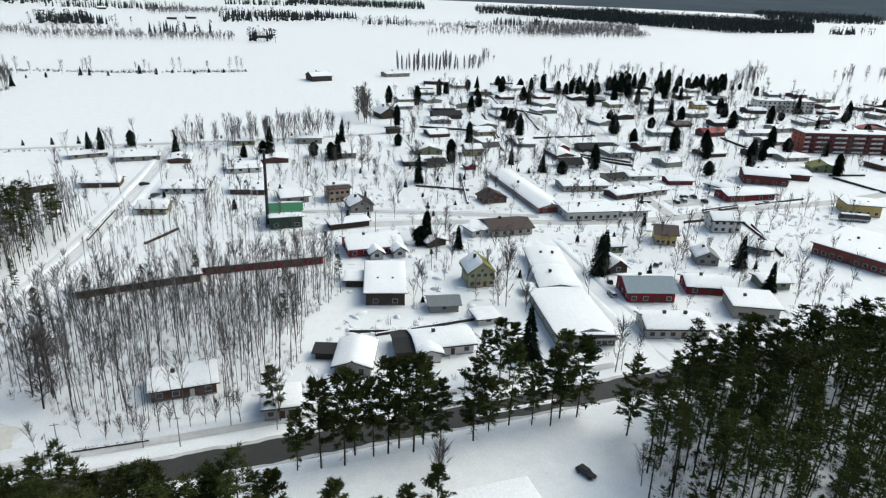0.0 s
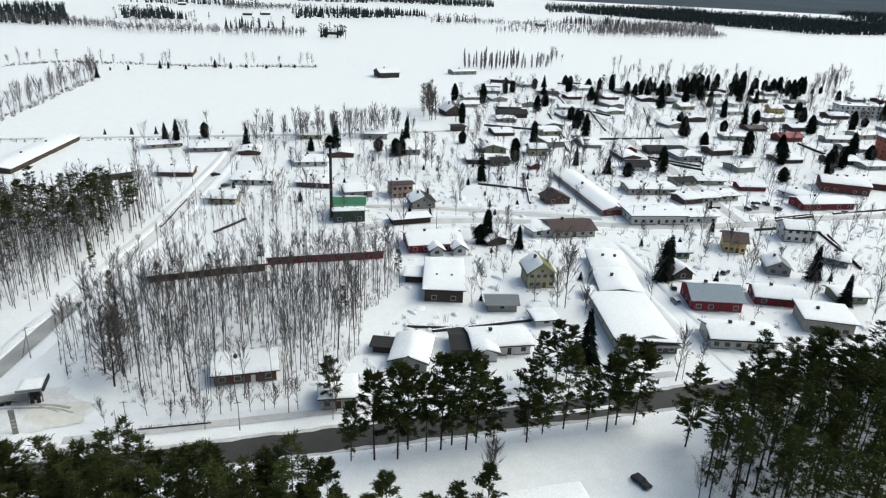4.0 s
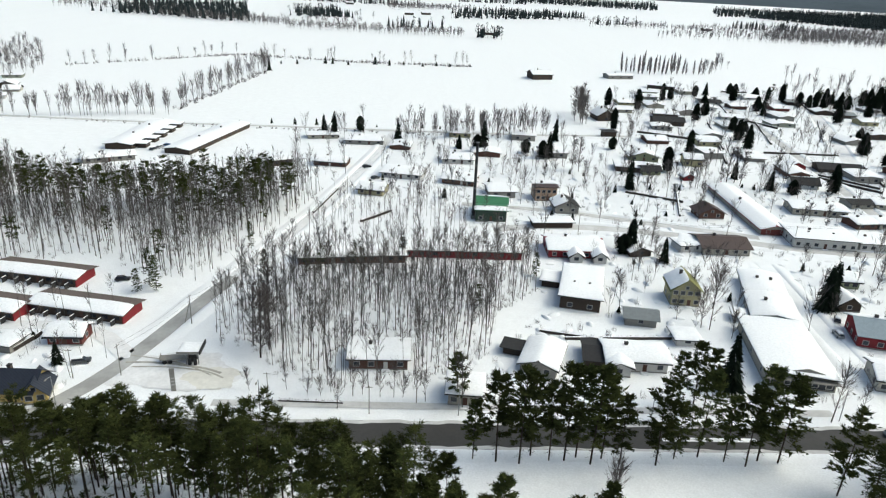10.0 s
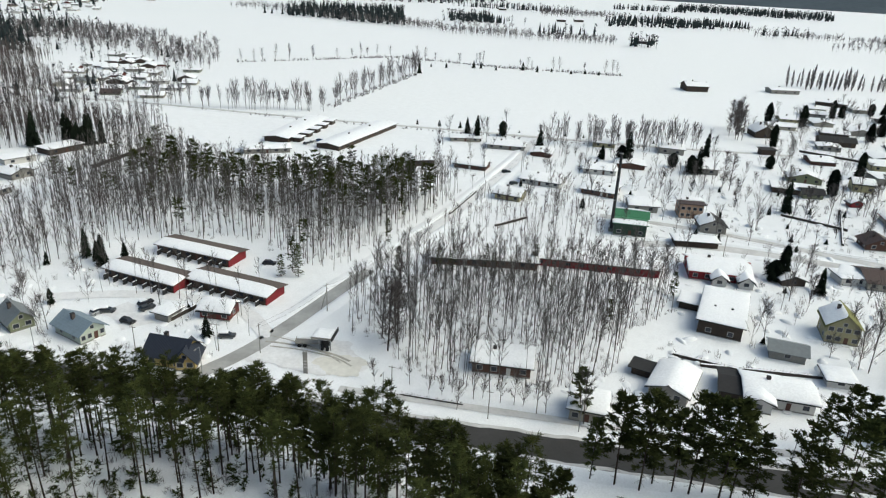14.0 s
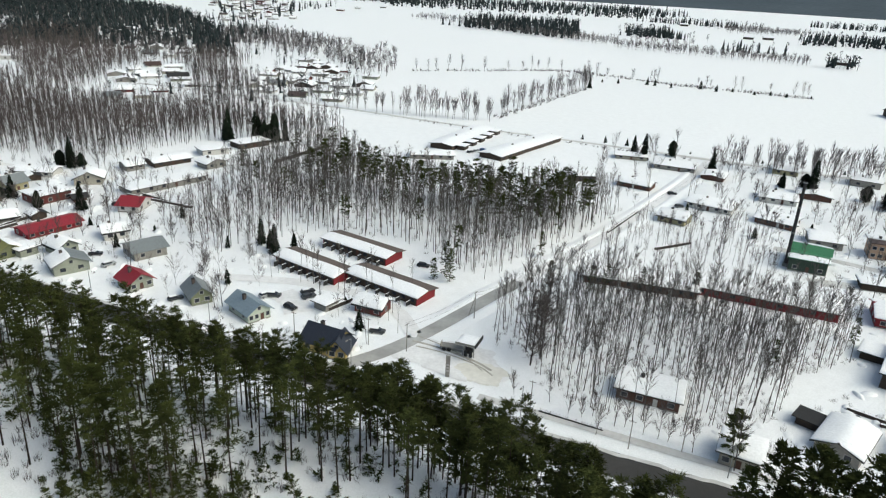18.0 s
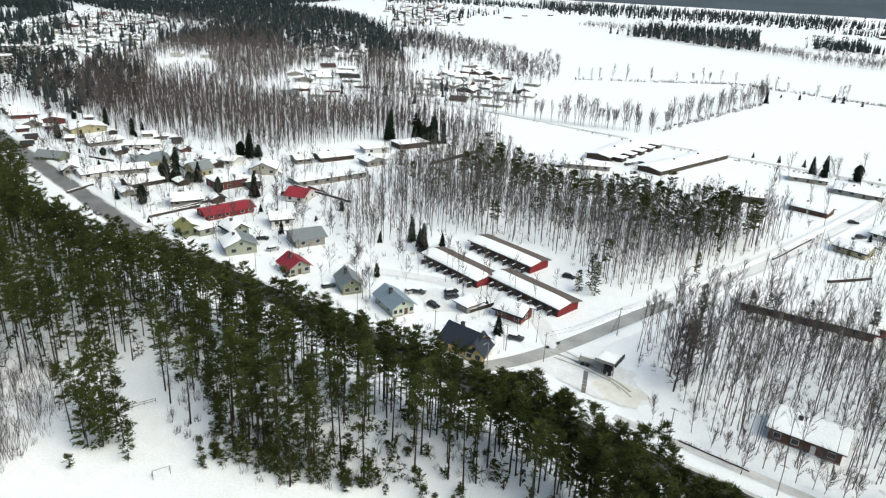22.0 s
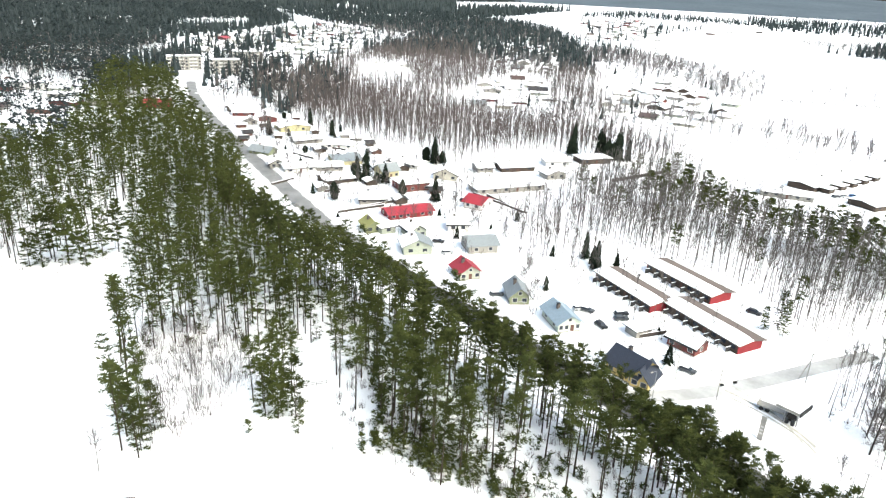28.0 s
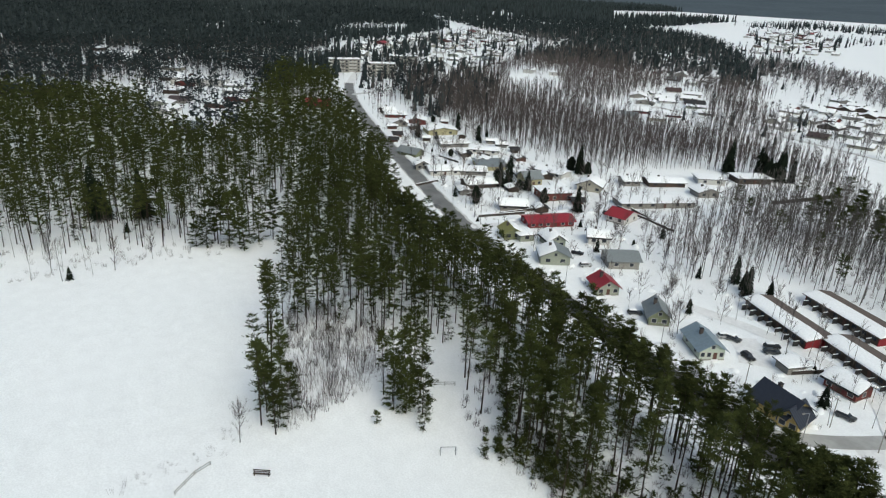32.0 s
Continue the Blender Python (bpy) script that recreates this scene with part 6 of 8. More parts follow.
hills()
for x, y in scatter([(330, 560), (430, 575), (500, 560), (480, 530), (340, 540)], 11, 91, 1.0, keep=0.8):
    tree("round_spruce", float(x), float(y), 1.1, group="garden trees")

# field trees and rows
def row(kind, a, b, n, seed, jitter=1.5, size=1.0, group=""):
    r = random.Random(seed)
    if kind == "field_tree":
        places = np.array([(a[0] + (b[0] - a[0]) * (i + r.random()) / n + r.uniform(-jitter, jitter), a[1] + (b[1] - a[1]) * (i + r.random()) / n + r.uniform(-jitter, jitter)) for i in range(n)])
        stand(kind, places, "tree_row", "row of leafless grey trees along the white field", seed, size)
        return
    for i in range(n):
        k = (i + 0.5) / n
        tree(kind, a[0] + (b[0] - a[0]) * k + r.uniform(-jitter, jitter), a[1] + (b[1] - a[1]) * k + r.uniform(-jitter, jitter), size * r.uniform(0.75, 1.15), group=group)


row("poplar", (203, 700), (274, 726), 15, 1, 0.5, 1.0, "avenue of trees by the lake")
row("poplar", (215, 688), (300, 712), 14, 10, 1.5, 0.95, "avenue of trees by the lake")
row("field_tree", (285, 700), (345, 790), 16, 11, 8, 1.0)
row("field_tree", (304, 571), (430, 600), 20, 12, 10, 1.1)
row("field_tree", (500, 540), (585, 600), 22, 13, 10, 1.2)
row("field_tree", (353, 665), (480, 600), 16, 14, 10, 1.1)
row("larch", (104, 437), (114, 482), 9, 15, 2.5, 1.25, "tall brown trees beside the field")
row("field_tree", (-10, 385), (34, 390), 20, 16, 5, 1.0)
row("field_tree", (640, 560), (760, 580), 18, 17, 12, 1.2)
row("field_tree", (-300, 603), (-178, 720), 14, 2, 5, 0.9, "trees along the field edge")
row("field_tree", (-150, 690), (55, 696), 16, 3, 10, 0.9, "trees along the field edge")
row("young_spruce", (-130, 668), (56, 696), 12, 4, 6, 1.6, "trees along the field edge")
row("field_tree", (-131, 612), (-150, 440), 38, 5, 4, 1.15, "trees along the field edge")
row("field_tree", (-150, 425), (-210, 410), 34, 6, 5, 1.15, "trees along the field edge")
row("field_tree", (-128, 606), (-134, 632), 12, 18, 5, 1.15, "trees along the field edge")
row("field_tree", (-215, 412), (-330, 402), 46, 7, 8, 1.05, "trees along the field edge")
row("field_tree", (20, 392), (80, 398), 44, 8, 8, 1.05, "birches by the field road")
row("young_spruce", (-90, 408), (60, 408), 12, 9, 1.5, 0.9, "small trees along the field road")
for x, y, k, s in [(-127, 618, "spruce_tree", 0.8), (59, 357, "round_spruce", 1.0), (66, 346, "round_spruce", 1.0), (70, 348, "spruce_tree", 0.9), (80, 386, "spruce_tree", 0.8), (33, 357, "round_spruce", 1.0), (36, 354, "spruce_tree", 1.0), (24, 361, "spruce_tree", 0.8),
                   (-9, 371, "spruce_tree", 0.7), (-31, 395, "round_spruce", 0.9), (-44, 378, "spruce_tree", 0.9), (-50, 384, "spruce_tree", 0.7), (97, 295, "spruce_tree", 0.9), (125, 328, "round_spruce", 1.0), (73, 219, "round_spruce", 1.05), (76, 221, "round_spruce", 0.9),
                   (85, 212, "spruce_tree", 0.75), (121.5, 178, "spruce_tree", 1.15), (124, 180, "spruce_tree", 1.0), (164, 301, "spruce_tree", 1.0), (263, 326, "round_spruce", 1.2), (168, 152, "spruce_tree", 0.75), (172, 170, "spruce_tree", 0.8)]:
    tree(k, x, y, s)
for x, y, k, s in [(-225, 301, "spruce_tree", 1.1), (-229, 304, "spruce_tree", 1.2), (-233, 302, "spruce_tree", 1.1), (-222, 305, "spruce_tree", 1.0), (-236, 298, "spruce_tree", 0.9), (-246, 288, "spruce_tree", 1.0), (-250, 290, "spruce_tree", 0.8), (-217, 172, "spruce_tree", 0.85),
                   (-259, 160, "spruce_tree", 1.2), (-257, 163, "spruce_tree", 0.9), (-267, 209, "spruce_tree", 0.75), (-270, 212, "spruce_tree", 0.8), (-272, 208, "round_spruce", 0.8), (-265, 213, "round_spruce", 0.75), (-226, 298, "round_spruce", 1.0), (-231, 299, "round_spruce", 1.05), (-238, 303, "round_spruce", 0.9), (-131, 173, "spruce_tree", 0.6), (-135, 176, "spruce_tree", 0.7), (-127, 178, "spruce_tree", 0.55), (-140, 178, "spruce_tree", 0.6),
                   (-75, 184, "skirted_pine", 0.75), (-72, 181, "skirted_pine", 0.65), (-77, 180, "skirted_pine", 0.6), (-252, 166, "round_spruce", 0.6), (-92, 153, "young_spruce", 1.0), (28, 250, "bare_tree", 0.7)]:
    tree(k, x, y, s)
# garden trees among the houses
for k, n, seed, s in [("garden_birch", 31, 71, 0.95), ("spruce_tree", 75, 72, 0.95), ("bare_tree", 36, 73, 0.85), ("round_spruce", 32, 74, 1.0)]:
    for x, y in scatter(TOWN, n, seed, 1.0, keep=0.9):
        tree(k, float(x), float(y), s, group="garden trees")
for k, n, seed, s in [("garden_birch", 21, 76, 0.75), ("bare_tree", 26, 77, 0.65), ("young_spruce", 18, 78, 0.9), ("larch", 24, 79, 0.7)]:
    for x, y in scatter([(44, 205), (60, 160), (100, 160), (180, 150), (185, 285), (20, 385), (-20, 300), (10, 280)], n, seed, 1.0, keep=0.7):
        tree(k, float(x), float(y), s, group="garden trees")
for k, n, seed, s in [("bare_tree", 17, 81, 0.7), ("young_spruce", 20, 82, 1.0), ("garden_birch", 20, 83, 0.7)]:
    for x, y in scatter([(-85, 135), (-85, 165), (-140, 180), (-330, 215), (-420, 190), (-330, 140), (-200, 125)], n, seed, 1.0, keep=0.7):
        tree(k, float(x), float(y), s, group="garden trees")

for x, y, s in [(-111.0, 158.7, 0.80), (-109.6, 160.3, 0.75), (-107.1, 159.6, 0.80), (-98.2, 159.0, 0.85), (-93.4, 154.9, 0.90), (-89.8, 161.9, 0.75), (-89.5, 163.7, 0.80), (-75.7, 136.3, 0.70), (-78.0, 146.7, 0.60), (-77.6, 154.1, 0.85), (-71.2, 144.8, 0.60), (-76.6, 149.8, 0.70), (-120.5, 157.3, 0.60), (-78.7, 168.8, 0.70)]:
    tree("birch_tree", x, y, s, group="birches by the terraces")
tree("young_spruce", -81.0, 141.6, 1.3)

# sheds, hedges and dark trees between the houses along the road out of town
yard_rng = random.Random(505)
for x, y in scatter([(-215, 140), (-225, 205), (-300, 205), (-400, 195), (-395, 158), (-330, 142), (-270, 132)], 13, 501, 1.0, keep=0.75):
    if taken(x, y, 2.5):
        continue
    wall = yard_rng.choice(["darkbrown", "greywood", "darkbrown", "brown"])
    house(float(x), float(y), yard_rng.choice([60, 70, 160]) + yard_rng.uniform(-10, 10), yard_rng.uniform(3.5, 6), yard_rng.uniform(3.5, 5), 1.9, yard_rng.uniform(0.5, 1.2), yard_rng.choice(["gx", "gy"]), wall, "dark", yard_rng.choice(["11", "11", "10", "01"]), 0, 0, 1, ("grey" if wall == "greywood" else "dark") + " wooden shed half buried in yard snow", "yard sheds")
for kind, gap, seed, size in (("round_spruce", 27, 502, 0.6), ("spruce_tree", 34, 503, 0.7), ("bare_tree", 17, 504, 0.75)):
    for x, y in scatter([(-210, 135), (-225, 205), (-300, 205), (-440, 200), (-430, 162), (-330, 142), (-270, 130)], gap, seed, 0.8, keep=0.8):
        tree(kind, float(x), float(y), size, group="garden trees")
for x, y, s in [(-22, 130, 0.50), (-19, 130, 0.56), (-17, 132, 0.62), (-12, 130, 0.68), (-10, 131, 0.50), (-6, 130, 0.56), (-3, 130, 0.62), (-1, 130, 0.68), (2, 131, 0.50), (4, 129, 0.56), (-35, 132, 0.62), (-32, 143, 0.68), (-27, 133, 0.50), (-15, 126, 0.56)]:
    tree("garden_birch", x, y, s, group="young birches along the footpath")

for x, y in [(-32, 196), (-28, 198), (-18, 202), (-15, 200), (-3, 209), (39, 198), (-44, 193), (-53, 215), (19, 175)]:
    tree("skirted_pine", x, y, 0.55, group="small pines in the birch wood")

# ---- apartment blocks ----
def apartment(x, y, rot, L, W, floors, wall, front, label, balconies=True):
    """A block of flats with rows of windows and balconies on its long front."""
    m = pose(x, y, 0, 0, 0, rot)
    h = floors * 2.8 + 0.6
    ob = empty("apartment_block", m, label, "building")
    for k in range(4):
        q = m @ Vector((L * (k + 0.5) / 4, W / 2, 0))
        TAKEN.append((q.x, q.y, W * 0.8))
    Geo().box(0, 0, -0.4, L, W, h).obj("wall", MAT[wall], ob)
    Geo().box(0.8, -0.12, 0.4, L - 0.8, -0.002, h - 0.2).obj("front_panel", MAT[front], ob)
    Geo().box(-0.4, -0.4, h, L + 0.4, W + 0.4, h + 0.35).obj("roof", MAT["dark"], ob)
    snow_cover(L, W, h, 0.2, "fl", "11", 0.3, 5).obj("roof_snow", ROOF_SNOW, ob, "thick white snow", smooth=True)
    n = int(L / 3.6)
    for f in range(floors):
        for i in range(n):
            px = L * (i + 0.5) / n
            window_part(ob, pose(px, -0.13, 1.2 + f * 2.8), 1.5, 1.4, 1)
            if balconies and i % 3 != 1:
                b = Geo().box(px - 1.6, -1.5, 0.9 + f * 2.8, px + 1.6, -0.13, 1.02 + f * 2.8).obj("balcony", MAT["white"], ob)
                Geo().box(px - 1.6, -1.5, 1.02 + f * 2.8, px + 1.6, -1.42, 1.95 + f * 2.8).obj("railing", MAT["white"], b)
        for i in range(2):
            window_part(ob, pose(-0.01, W * (0.3 + 0.4 * i), 1.2 + f * 2.8, 0, 0, -90), 1.2, 1.3, 1)
    for i in range(3):
        px = L * (0.2 + 0.3 * i)
        Geo().box(px - 0.9, W * 0.45, h + 0.3, px + 0.9, W * 0.65, h + 1.5).obj("vent", MAT["greywood"], ob)
    return ob


apartment(340.5, 308.2, -17.1, 56, 13, 4, "redconcrete", "redbrown", "four-storey apartment block with red ends and white balconies")
apartment(-640, 196, 82, 30, 12, 4, "white", "greywood", "pale four-storey apartment block at the end of the road")
apartment(-606, 222, 75, 26, 12, 4, "white", "greywood", "pale four-storey apartment block among trees")
apartment(-690, 276, 70, 30, 12, 3, "white", "greywood", "pale three-storey apartment block among trees")
apartment(420, 430, -17, 46, 12, 3, "white", "white", "white three-storey apartment block in the snow", False)
house(-585, 52, 62, 42, 14, 4.5, 0.5, "fl", "white", "dark", "11", 4, 0, 1, "long white hall with a flat snow roof in the forest")
house(-492, 98, 60, 24, 14, 4.0, 0.5, "fl", "greywood", "dark", "11", 4, 0, 1, "grey school building with a flat snow roof")
house(-470, 128, 65, 16, 10, 3.4, 2.0, "gx", "red", "redmetal", "00", 3, 1, 1, "red house with a red roof beside the road")
house(-456, -30, 70, 22, 11, 4.0, 0.6, "fl", "white", "dark", "11", 3, 0, 1, "white building with a snow roof in the forest")

distant_houses("pale flat-roofed halls in the far forest")


# ---- fuel station by the side road ----
def fuel_canopy():
    ob = empty("fuel_canopy", pose(-53, 140, 0, 0, 0, 2), "small fuel station canopy on posts under thick snow", "canopy")
    Geo().box(0, 0, 4.2, 5.2, 5.0, 4.6).obj("canopy_deck", MAT["white"], ob)
    Geo().box(-0.05, -0.05, 4.3, 5.25, 0.05, 4.85).obj("fascia", MAT["greywood"], ob)
    Geo().box(5.1, -0.3, 4.2, 5.35, 5.3, 5.2).obj("fascia", MAT["dark"], ob, "dark raised fascia")
    Geo().grid(8, 8, lambda u, v: (0.05 + 5.0 * u, 0.1 + 4.85 * v, 4.62 + 0.4 * min(1, 8 * min(u, v, 1 - u, 1 - v)))).obj("canopy_snow", ROOF_SNOW, ob, "thick white snow", smooth=True)
    for px, py in ((1.2, 2.5), (4.0, 2.5)):
        Geo().tube((px, py, -0.3), (px, py, 4.2), 0.13, 0.13, 8).obj("post", STEEL, ob)
    TAKEN.append((-50.5, 142.5, 7))
    for k, px in enumerate((1.9, 3.2)):
        p = empty("fuel_pump", pose(-53 + px, 142.4, 0, 0, 0, 2), "dark upright fuel pump under the canopy", "fuel pump", "fuel pumps")
        Geo().box(-0.35, -0.25, 0, 0.35, 0.25, 1.7, 0.03).obj("cabinet", MAT["dark"], p)
        Geo().box(-0.28, -0.28, 1.1, 0.28, -0.25, 1.5).obj("display", GLASS, p)
        Geo().tube((0.36, 0, 1.4), (0.5, -0.1, 0.4), 0.03, 0.03, 5).obj("hose", MAT["dark"], p)
    Geo_sign = empty("price_sign", pose(-51.4, 131.8, 0, 0, 0, 8), "tall narrow grey and white fuel price sign", "sign")
    Geo().box(-0.5, -0.12, -0.2, 0.5, 0.12, 4.2).obj("panel", MAT["greywood"], Geo_sign)
    Geo().box(-0.52, -0.14, 4.2, 0.52, 0.14, 5.6).obj("head", MAT["greywood"], Geo_sign, "weathered grey sign head")
    for k in range(3):
        Geo().box(-0.36, -0.16, 1.4 + 0.8 * k, 0.36, -0.13, 1.8 + 0.8 * k).obj("price_bar", FRAME, Geo_sign)


fuel_canopy()


def truck(x, y, rot):
    """A dark flatbed lorry standing beneath the canopy."""
    ob = empty("truck", pose(x, y, 0.1, 0, 0, rot), "dark flatbed truck parked beside the fuel canopy", "truck")
    cab = Geo().add([(2.2, -1.1, 0.6), (4.2, -1.1, 0.6), (4.2, 1.1, 0.6), (2.2, 1.1, 0.6), (2.2, -1.0, 2.7), (3.7, -1.0, 2.7), (3.7, 1.0, 2.7), (2.2, 1.0, 2.7)],
                    [(3, 2, 1, 0), (4, 5, 6, 7), (0, 1, 5, 4), (1, 2, 6, 5), (2, 3, 7, 6), (3, 0, 4, 7)]).obj("cab", MAT["dark"], ob)
    Geo().add([(4.13, -0.9, 1.5), (4.13, 0.9, 1.5), (3.8, 0.85, 2.5), (3.8, -0.85, 2.5)], [(0, 1, 2, 3)]).obj("windscreen", GLASS, cab)
    Geo().box(-4.2, -1.15, 0.9, 2.1, 1.15, 1.2, 0.03).obj("flatbed", MAT["greywood"], ob)
    Geo().box(-4.2, -1.2, 1.2, -4.1, 1.2, 1.8).obj("tailboard", MAT["greywood"], ob)
    for dx in (-3.2, -1.9, 3.2):
        for dy in (-1.0, 1.0):
            w = Geo().tube((0, -0.15, 0), (0, 0.15, 0), 0.5, 0.5, 12).obj("wheel", TYRE, ob)
            w.location = (dx, dy, 0.45)

# ---- poles, lamps and the boiler chimney ----
def chimney_stack(x, y, h):
    ob = empty("chimney_stack", pose(x, y, 0), "tall slim dark steel chimney beside the boiler house", "chimney")
    Geo().box(-1.0, -1.0, -0.3, 1.0, 1.0, 1.0, 0.1).obj("base", MAT["greywood"], ob)
    Geo().tube((0, 0, 1.0), (0, 0, h), 0.62, 0.48, 12).obj("flue", MAT["dark"], ob)
    for z in (h * 0.4, h * 0.7, h - 0.4):
        Geo().tube((0, 0, z), (0, 0, z + 0.25), 0.68, 0.68, 12).obj("ring", STEEL, ob)


chimney_stack(23.5, 251.5, 29.8)
LAMP, POLE = {}, {}


def street_lamp(x, y, rot, h=8.0):
    if not LAMP:
        LAMP["pole"] = Geo().tube((0, 0, -0.3), (0, 0, h), 0.11, 0.07, 7).mesh("pole", STEEL)
        LAMP["arm"] = Geo().tube((0, 0, h - 0.05), (1.7, 0, h + 0.35), 0.05, 0.04, 5).mesh("arm", STEEL)
        LAMP["lamp_head"] = Geo().box(1.5, -0.16, h + 0.25, 2.3, 0.16, h + 0.42, 0.04).mesh("lamp_head", MAT["greywood"])
    ob = empty("street_lamp", pose(x, y, 0, 0, 0, rot), "grey steel street lamp beside the snowy road", "street lamp", "street lamps")
    for k, me in LAMP.items():
        p = new(k, me)
        p.parent = ob


def power_pole(x, y, rot=0, h=9.0, brace=False):
    if not POLE:
        POLE["pole"] = Geo().tube((0, 0, -0.3), (0, 0, 9), 0.14, 0.1, 7).mesh("pole", MAT["greywood"])
        POLE["crossarm"] = Geo().box(-0.9, -0.06, 8.5, 0.9, 0.06, 8.62).mesh("crossarm", MAT["greywood"])
    ob = empty("power_pole", pose(x, y, 0, 0, 0, rot) @ Matrix.Scale(h / 9, 4), "weathered wooden power pole standing in snow", "power pole", "power poles")
    for k, me in POLE.items():
        p = new(k, me)
        p.parent = ob
    if brace:
        Geo().tube((0, 2.2, -0.2), (0, 0, 7.2), 0.1, 0.09, 6).obj("brace", MAT["greywood"], ob)


for x in range(-330, 330, 42):
    y = float(np.interp(x, [-330, -290, -215, 0, 400], [137, 130, 122.5, 122.8, 122.8]))
    street_lamp(x + 5, y + 1.6, -90)
for p in [(-8, 123.6), (-30, 128), (2, 128.5), (-93, 130), (-75, 136), (26, 128.3), (58, 128.4), (120, 128)]:
    power_pole(*p, 0, 7.5)
for p in [(-65, 137.5), (-51, 176), (-44, 205), (-34, 240), (-27, 275), (-15, 320)]:
    power_pole(*p, 75, 8)
power_pole(-56.5, 162, 75, 8.5, True)
for k in range(9):
    power_pole(35 + 26 * k, 243 - 14 * math.sin(k * 0.5), 90, 8)
for k in range(7):
    power_pole(194 + 5 * k, 262 + 42 * k, 0, 8)
for k in range(6):
    power_pole(-216 - 20 * k, 126.5 + 4 * k, 80, 8)


def power_line(points, h):
    """Wires that sag from pole to pole."""
    ob = empty("power_line", pose(points[0][0], points[0][1], 0), "thin dark overhead wires between wooden poles", "power line")
    o = Vector((points[0][0], points[0][1], 0))
    for (x0, y0), (x1, y1) in zip(points[:-1], points[1:]):
        a, b = Vector((x0, y0, h)) - o, Vector((x1, y1, h)) - o
        side = (b - a).cross(Vector((0, 0, 1))).normalized() * 0.8
        for k in (-1, 1):
            g = Geo()
            q = [a.lerp(b, i / 6) + side * k - Vector((0, 0, 3.2 * (i / 6) * (1 - i / 6))) for i in range(7)]
            for p0, p1 in zip(q[:-1], q[1:]):
                g.tube(p0, p1, 0.022, 0.022, 4)
            g.obj("wire", MAT["dark"], ob)


power_line([(-65, 137.5), (-56.5, 162), (-51, 176), (-44, 205), (-34, 240), (-27, 275), (-15, 320)], 7.6)
power_line([(35 + 26 * k, 243 - 14 * math.sin(k * 0.5)) for k in range(9)], 7.6)
power_line([(194 + 5 * k, 262 + 42 * k) for k in range(7)], 7.6)
power_line([(-216 - 20 * k, 126.5 + 4 * k) for k in range(6)], 7.6)


# ---- cars ----
PAINT = {n: material(n + "_car_paint", c, rough=0.35, spread=0.1, bump=0) for n, c in {"black": (0.02, 0.02, 0.022), "dark_grey": (0.06, 0.065, 0.07), "silver": (0.35, 0.36, 0.37), "white": (0.7, 0.7, 0.7), "red": (0.25, 0.02, 0.02), "blue": (0.03, 0.1, 0.25)}.items()}
TYRE = material("tyre_rubber", (0.02, 0.02, 0.02), rough=0.9)
CARS = {}


def car(x, y, rot, colour="dark_grey", snowy=False):
    """A parked hatchback, its roof white where it stood out in the snow."""
    if not CARS:
        b = bmesh.new()
        bmesh.ops.create_cube(b, size=1)
        bmesh.ops.scale(b, vec=(4.3, 1.75, 0.62), verts=b.verts)
        bmesh.ops.translate(b, vec=(0, 0, 0.62), verts=b.verts)
        bmesh.ops.bevel(b, geom=b.edges[:], offset=0.16, segments=2, affect="EDGES")
        CARS["body"] = b
        c = Geo()
        c.add([(-1.9, -0.75, 0.9), (1.05, -0.75, 0.9), (1.05, 0.75, 0.9), (-1.9, 0.75, 0.9), (-1.55, -0.62, 1.42), (0.3, -0.62, 1.45), (0.3, 0.62, 1.45), (-1.55, 0.62, 1.42)],
              [(4, 5, 6, 7), (0, 1, 5, 4), (1, 2, 6, 5), (2, 3, 7, 6), (3, 0, 4, 7)])
        CARS["cabin"] = c.mesh("cabin", GLASS)
        CARS["wheel"] = Geo().tube((0, -0.1, 0), (0, 0.1, 0), 0.31, 0.31, 12).mesh("wheel", TYRE)
        CARS["rim"] = Geo().tube((0, -0.11, 0), (0, 0.11, 0), 0.19, 0.19, 8).mesh("rim", STEEL)
        CARS["lamp"] = Geo().box(-0.03, -0.18, -0.08, 0.03, 0.18, 0.08).mesh("headlight", FRAME)
    words = colour.replace("_", " ")
    ob = empty("car", pose(x, y, 0.05, 0, 0, rot), (words + " car with snow on its roof parked in the snow") if snowy else words + " car parked on packed snow", "car", "parked cars")
    if ("paint", colour) not in CARS:
        me = bpy.data.meshes.new("body")
        CARS["body"].to_mesh(me)
        me.materials.append(PAINT[colour])
        CARS["paint", colour] = me
        CARS["roof", colour] = Geo().box(-1.58, -0.65, 1.42, 0.34, 0.65, 1.5, 0.06).mesh("roof", PAINT[colour])
        CARS["snow"] = Geo().box(-1.7, -0.7, 1.46, 0.4, 0.7, 1.72, 0.16).mesh("snow_cap", ROOF_SNOW)
    for n, key in (("body", ("paint", colour)), ("cabin", "cabin"), ("snow_cap" if snowy else "roof", "snow" if snowy else ("roof", colour))):
        p = new(n, CARS[key])
        p.parent = ob
    for dx in (-1.35, 1.35):
        for dy in (-0.8, 0.8):
            w = new("wheel", CARS["wheel"])
            w.parent, w.location = ob, (dx, dy, 0.31)
            r = new("rim", CARS["rim"])
            r.parent = w
    for dy in (-0.6, 0.6):
        p = new("headlight", CARS["lamp"])
        p.parent, p.location = ob, (2.13, dy, 0.72)
    TAKEN.append((x, y, 2.5))


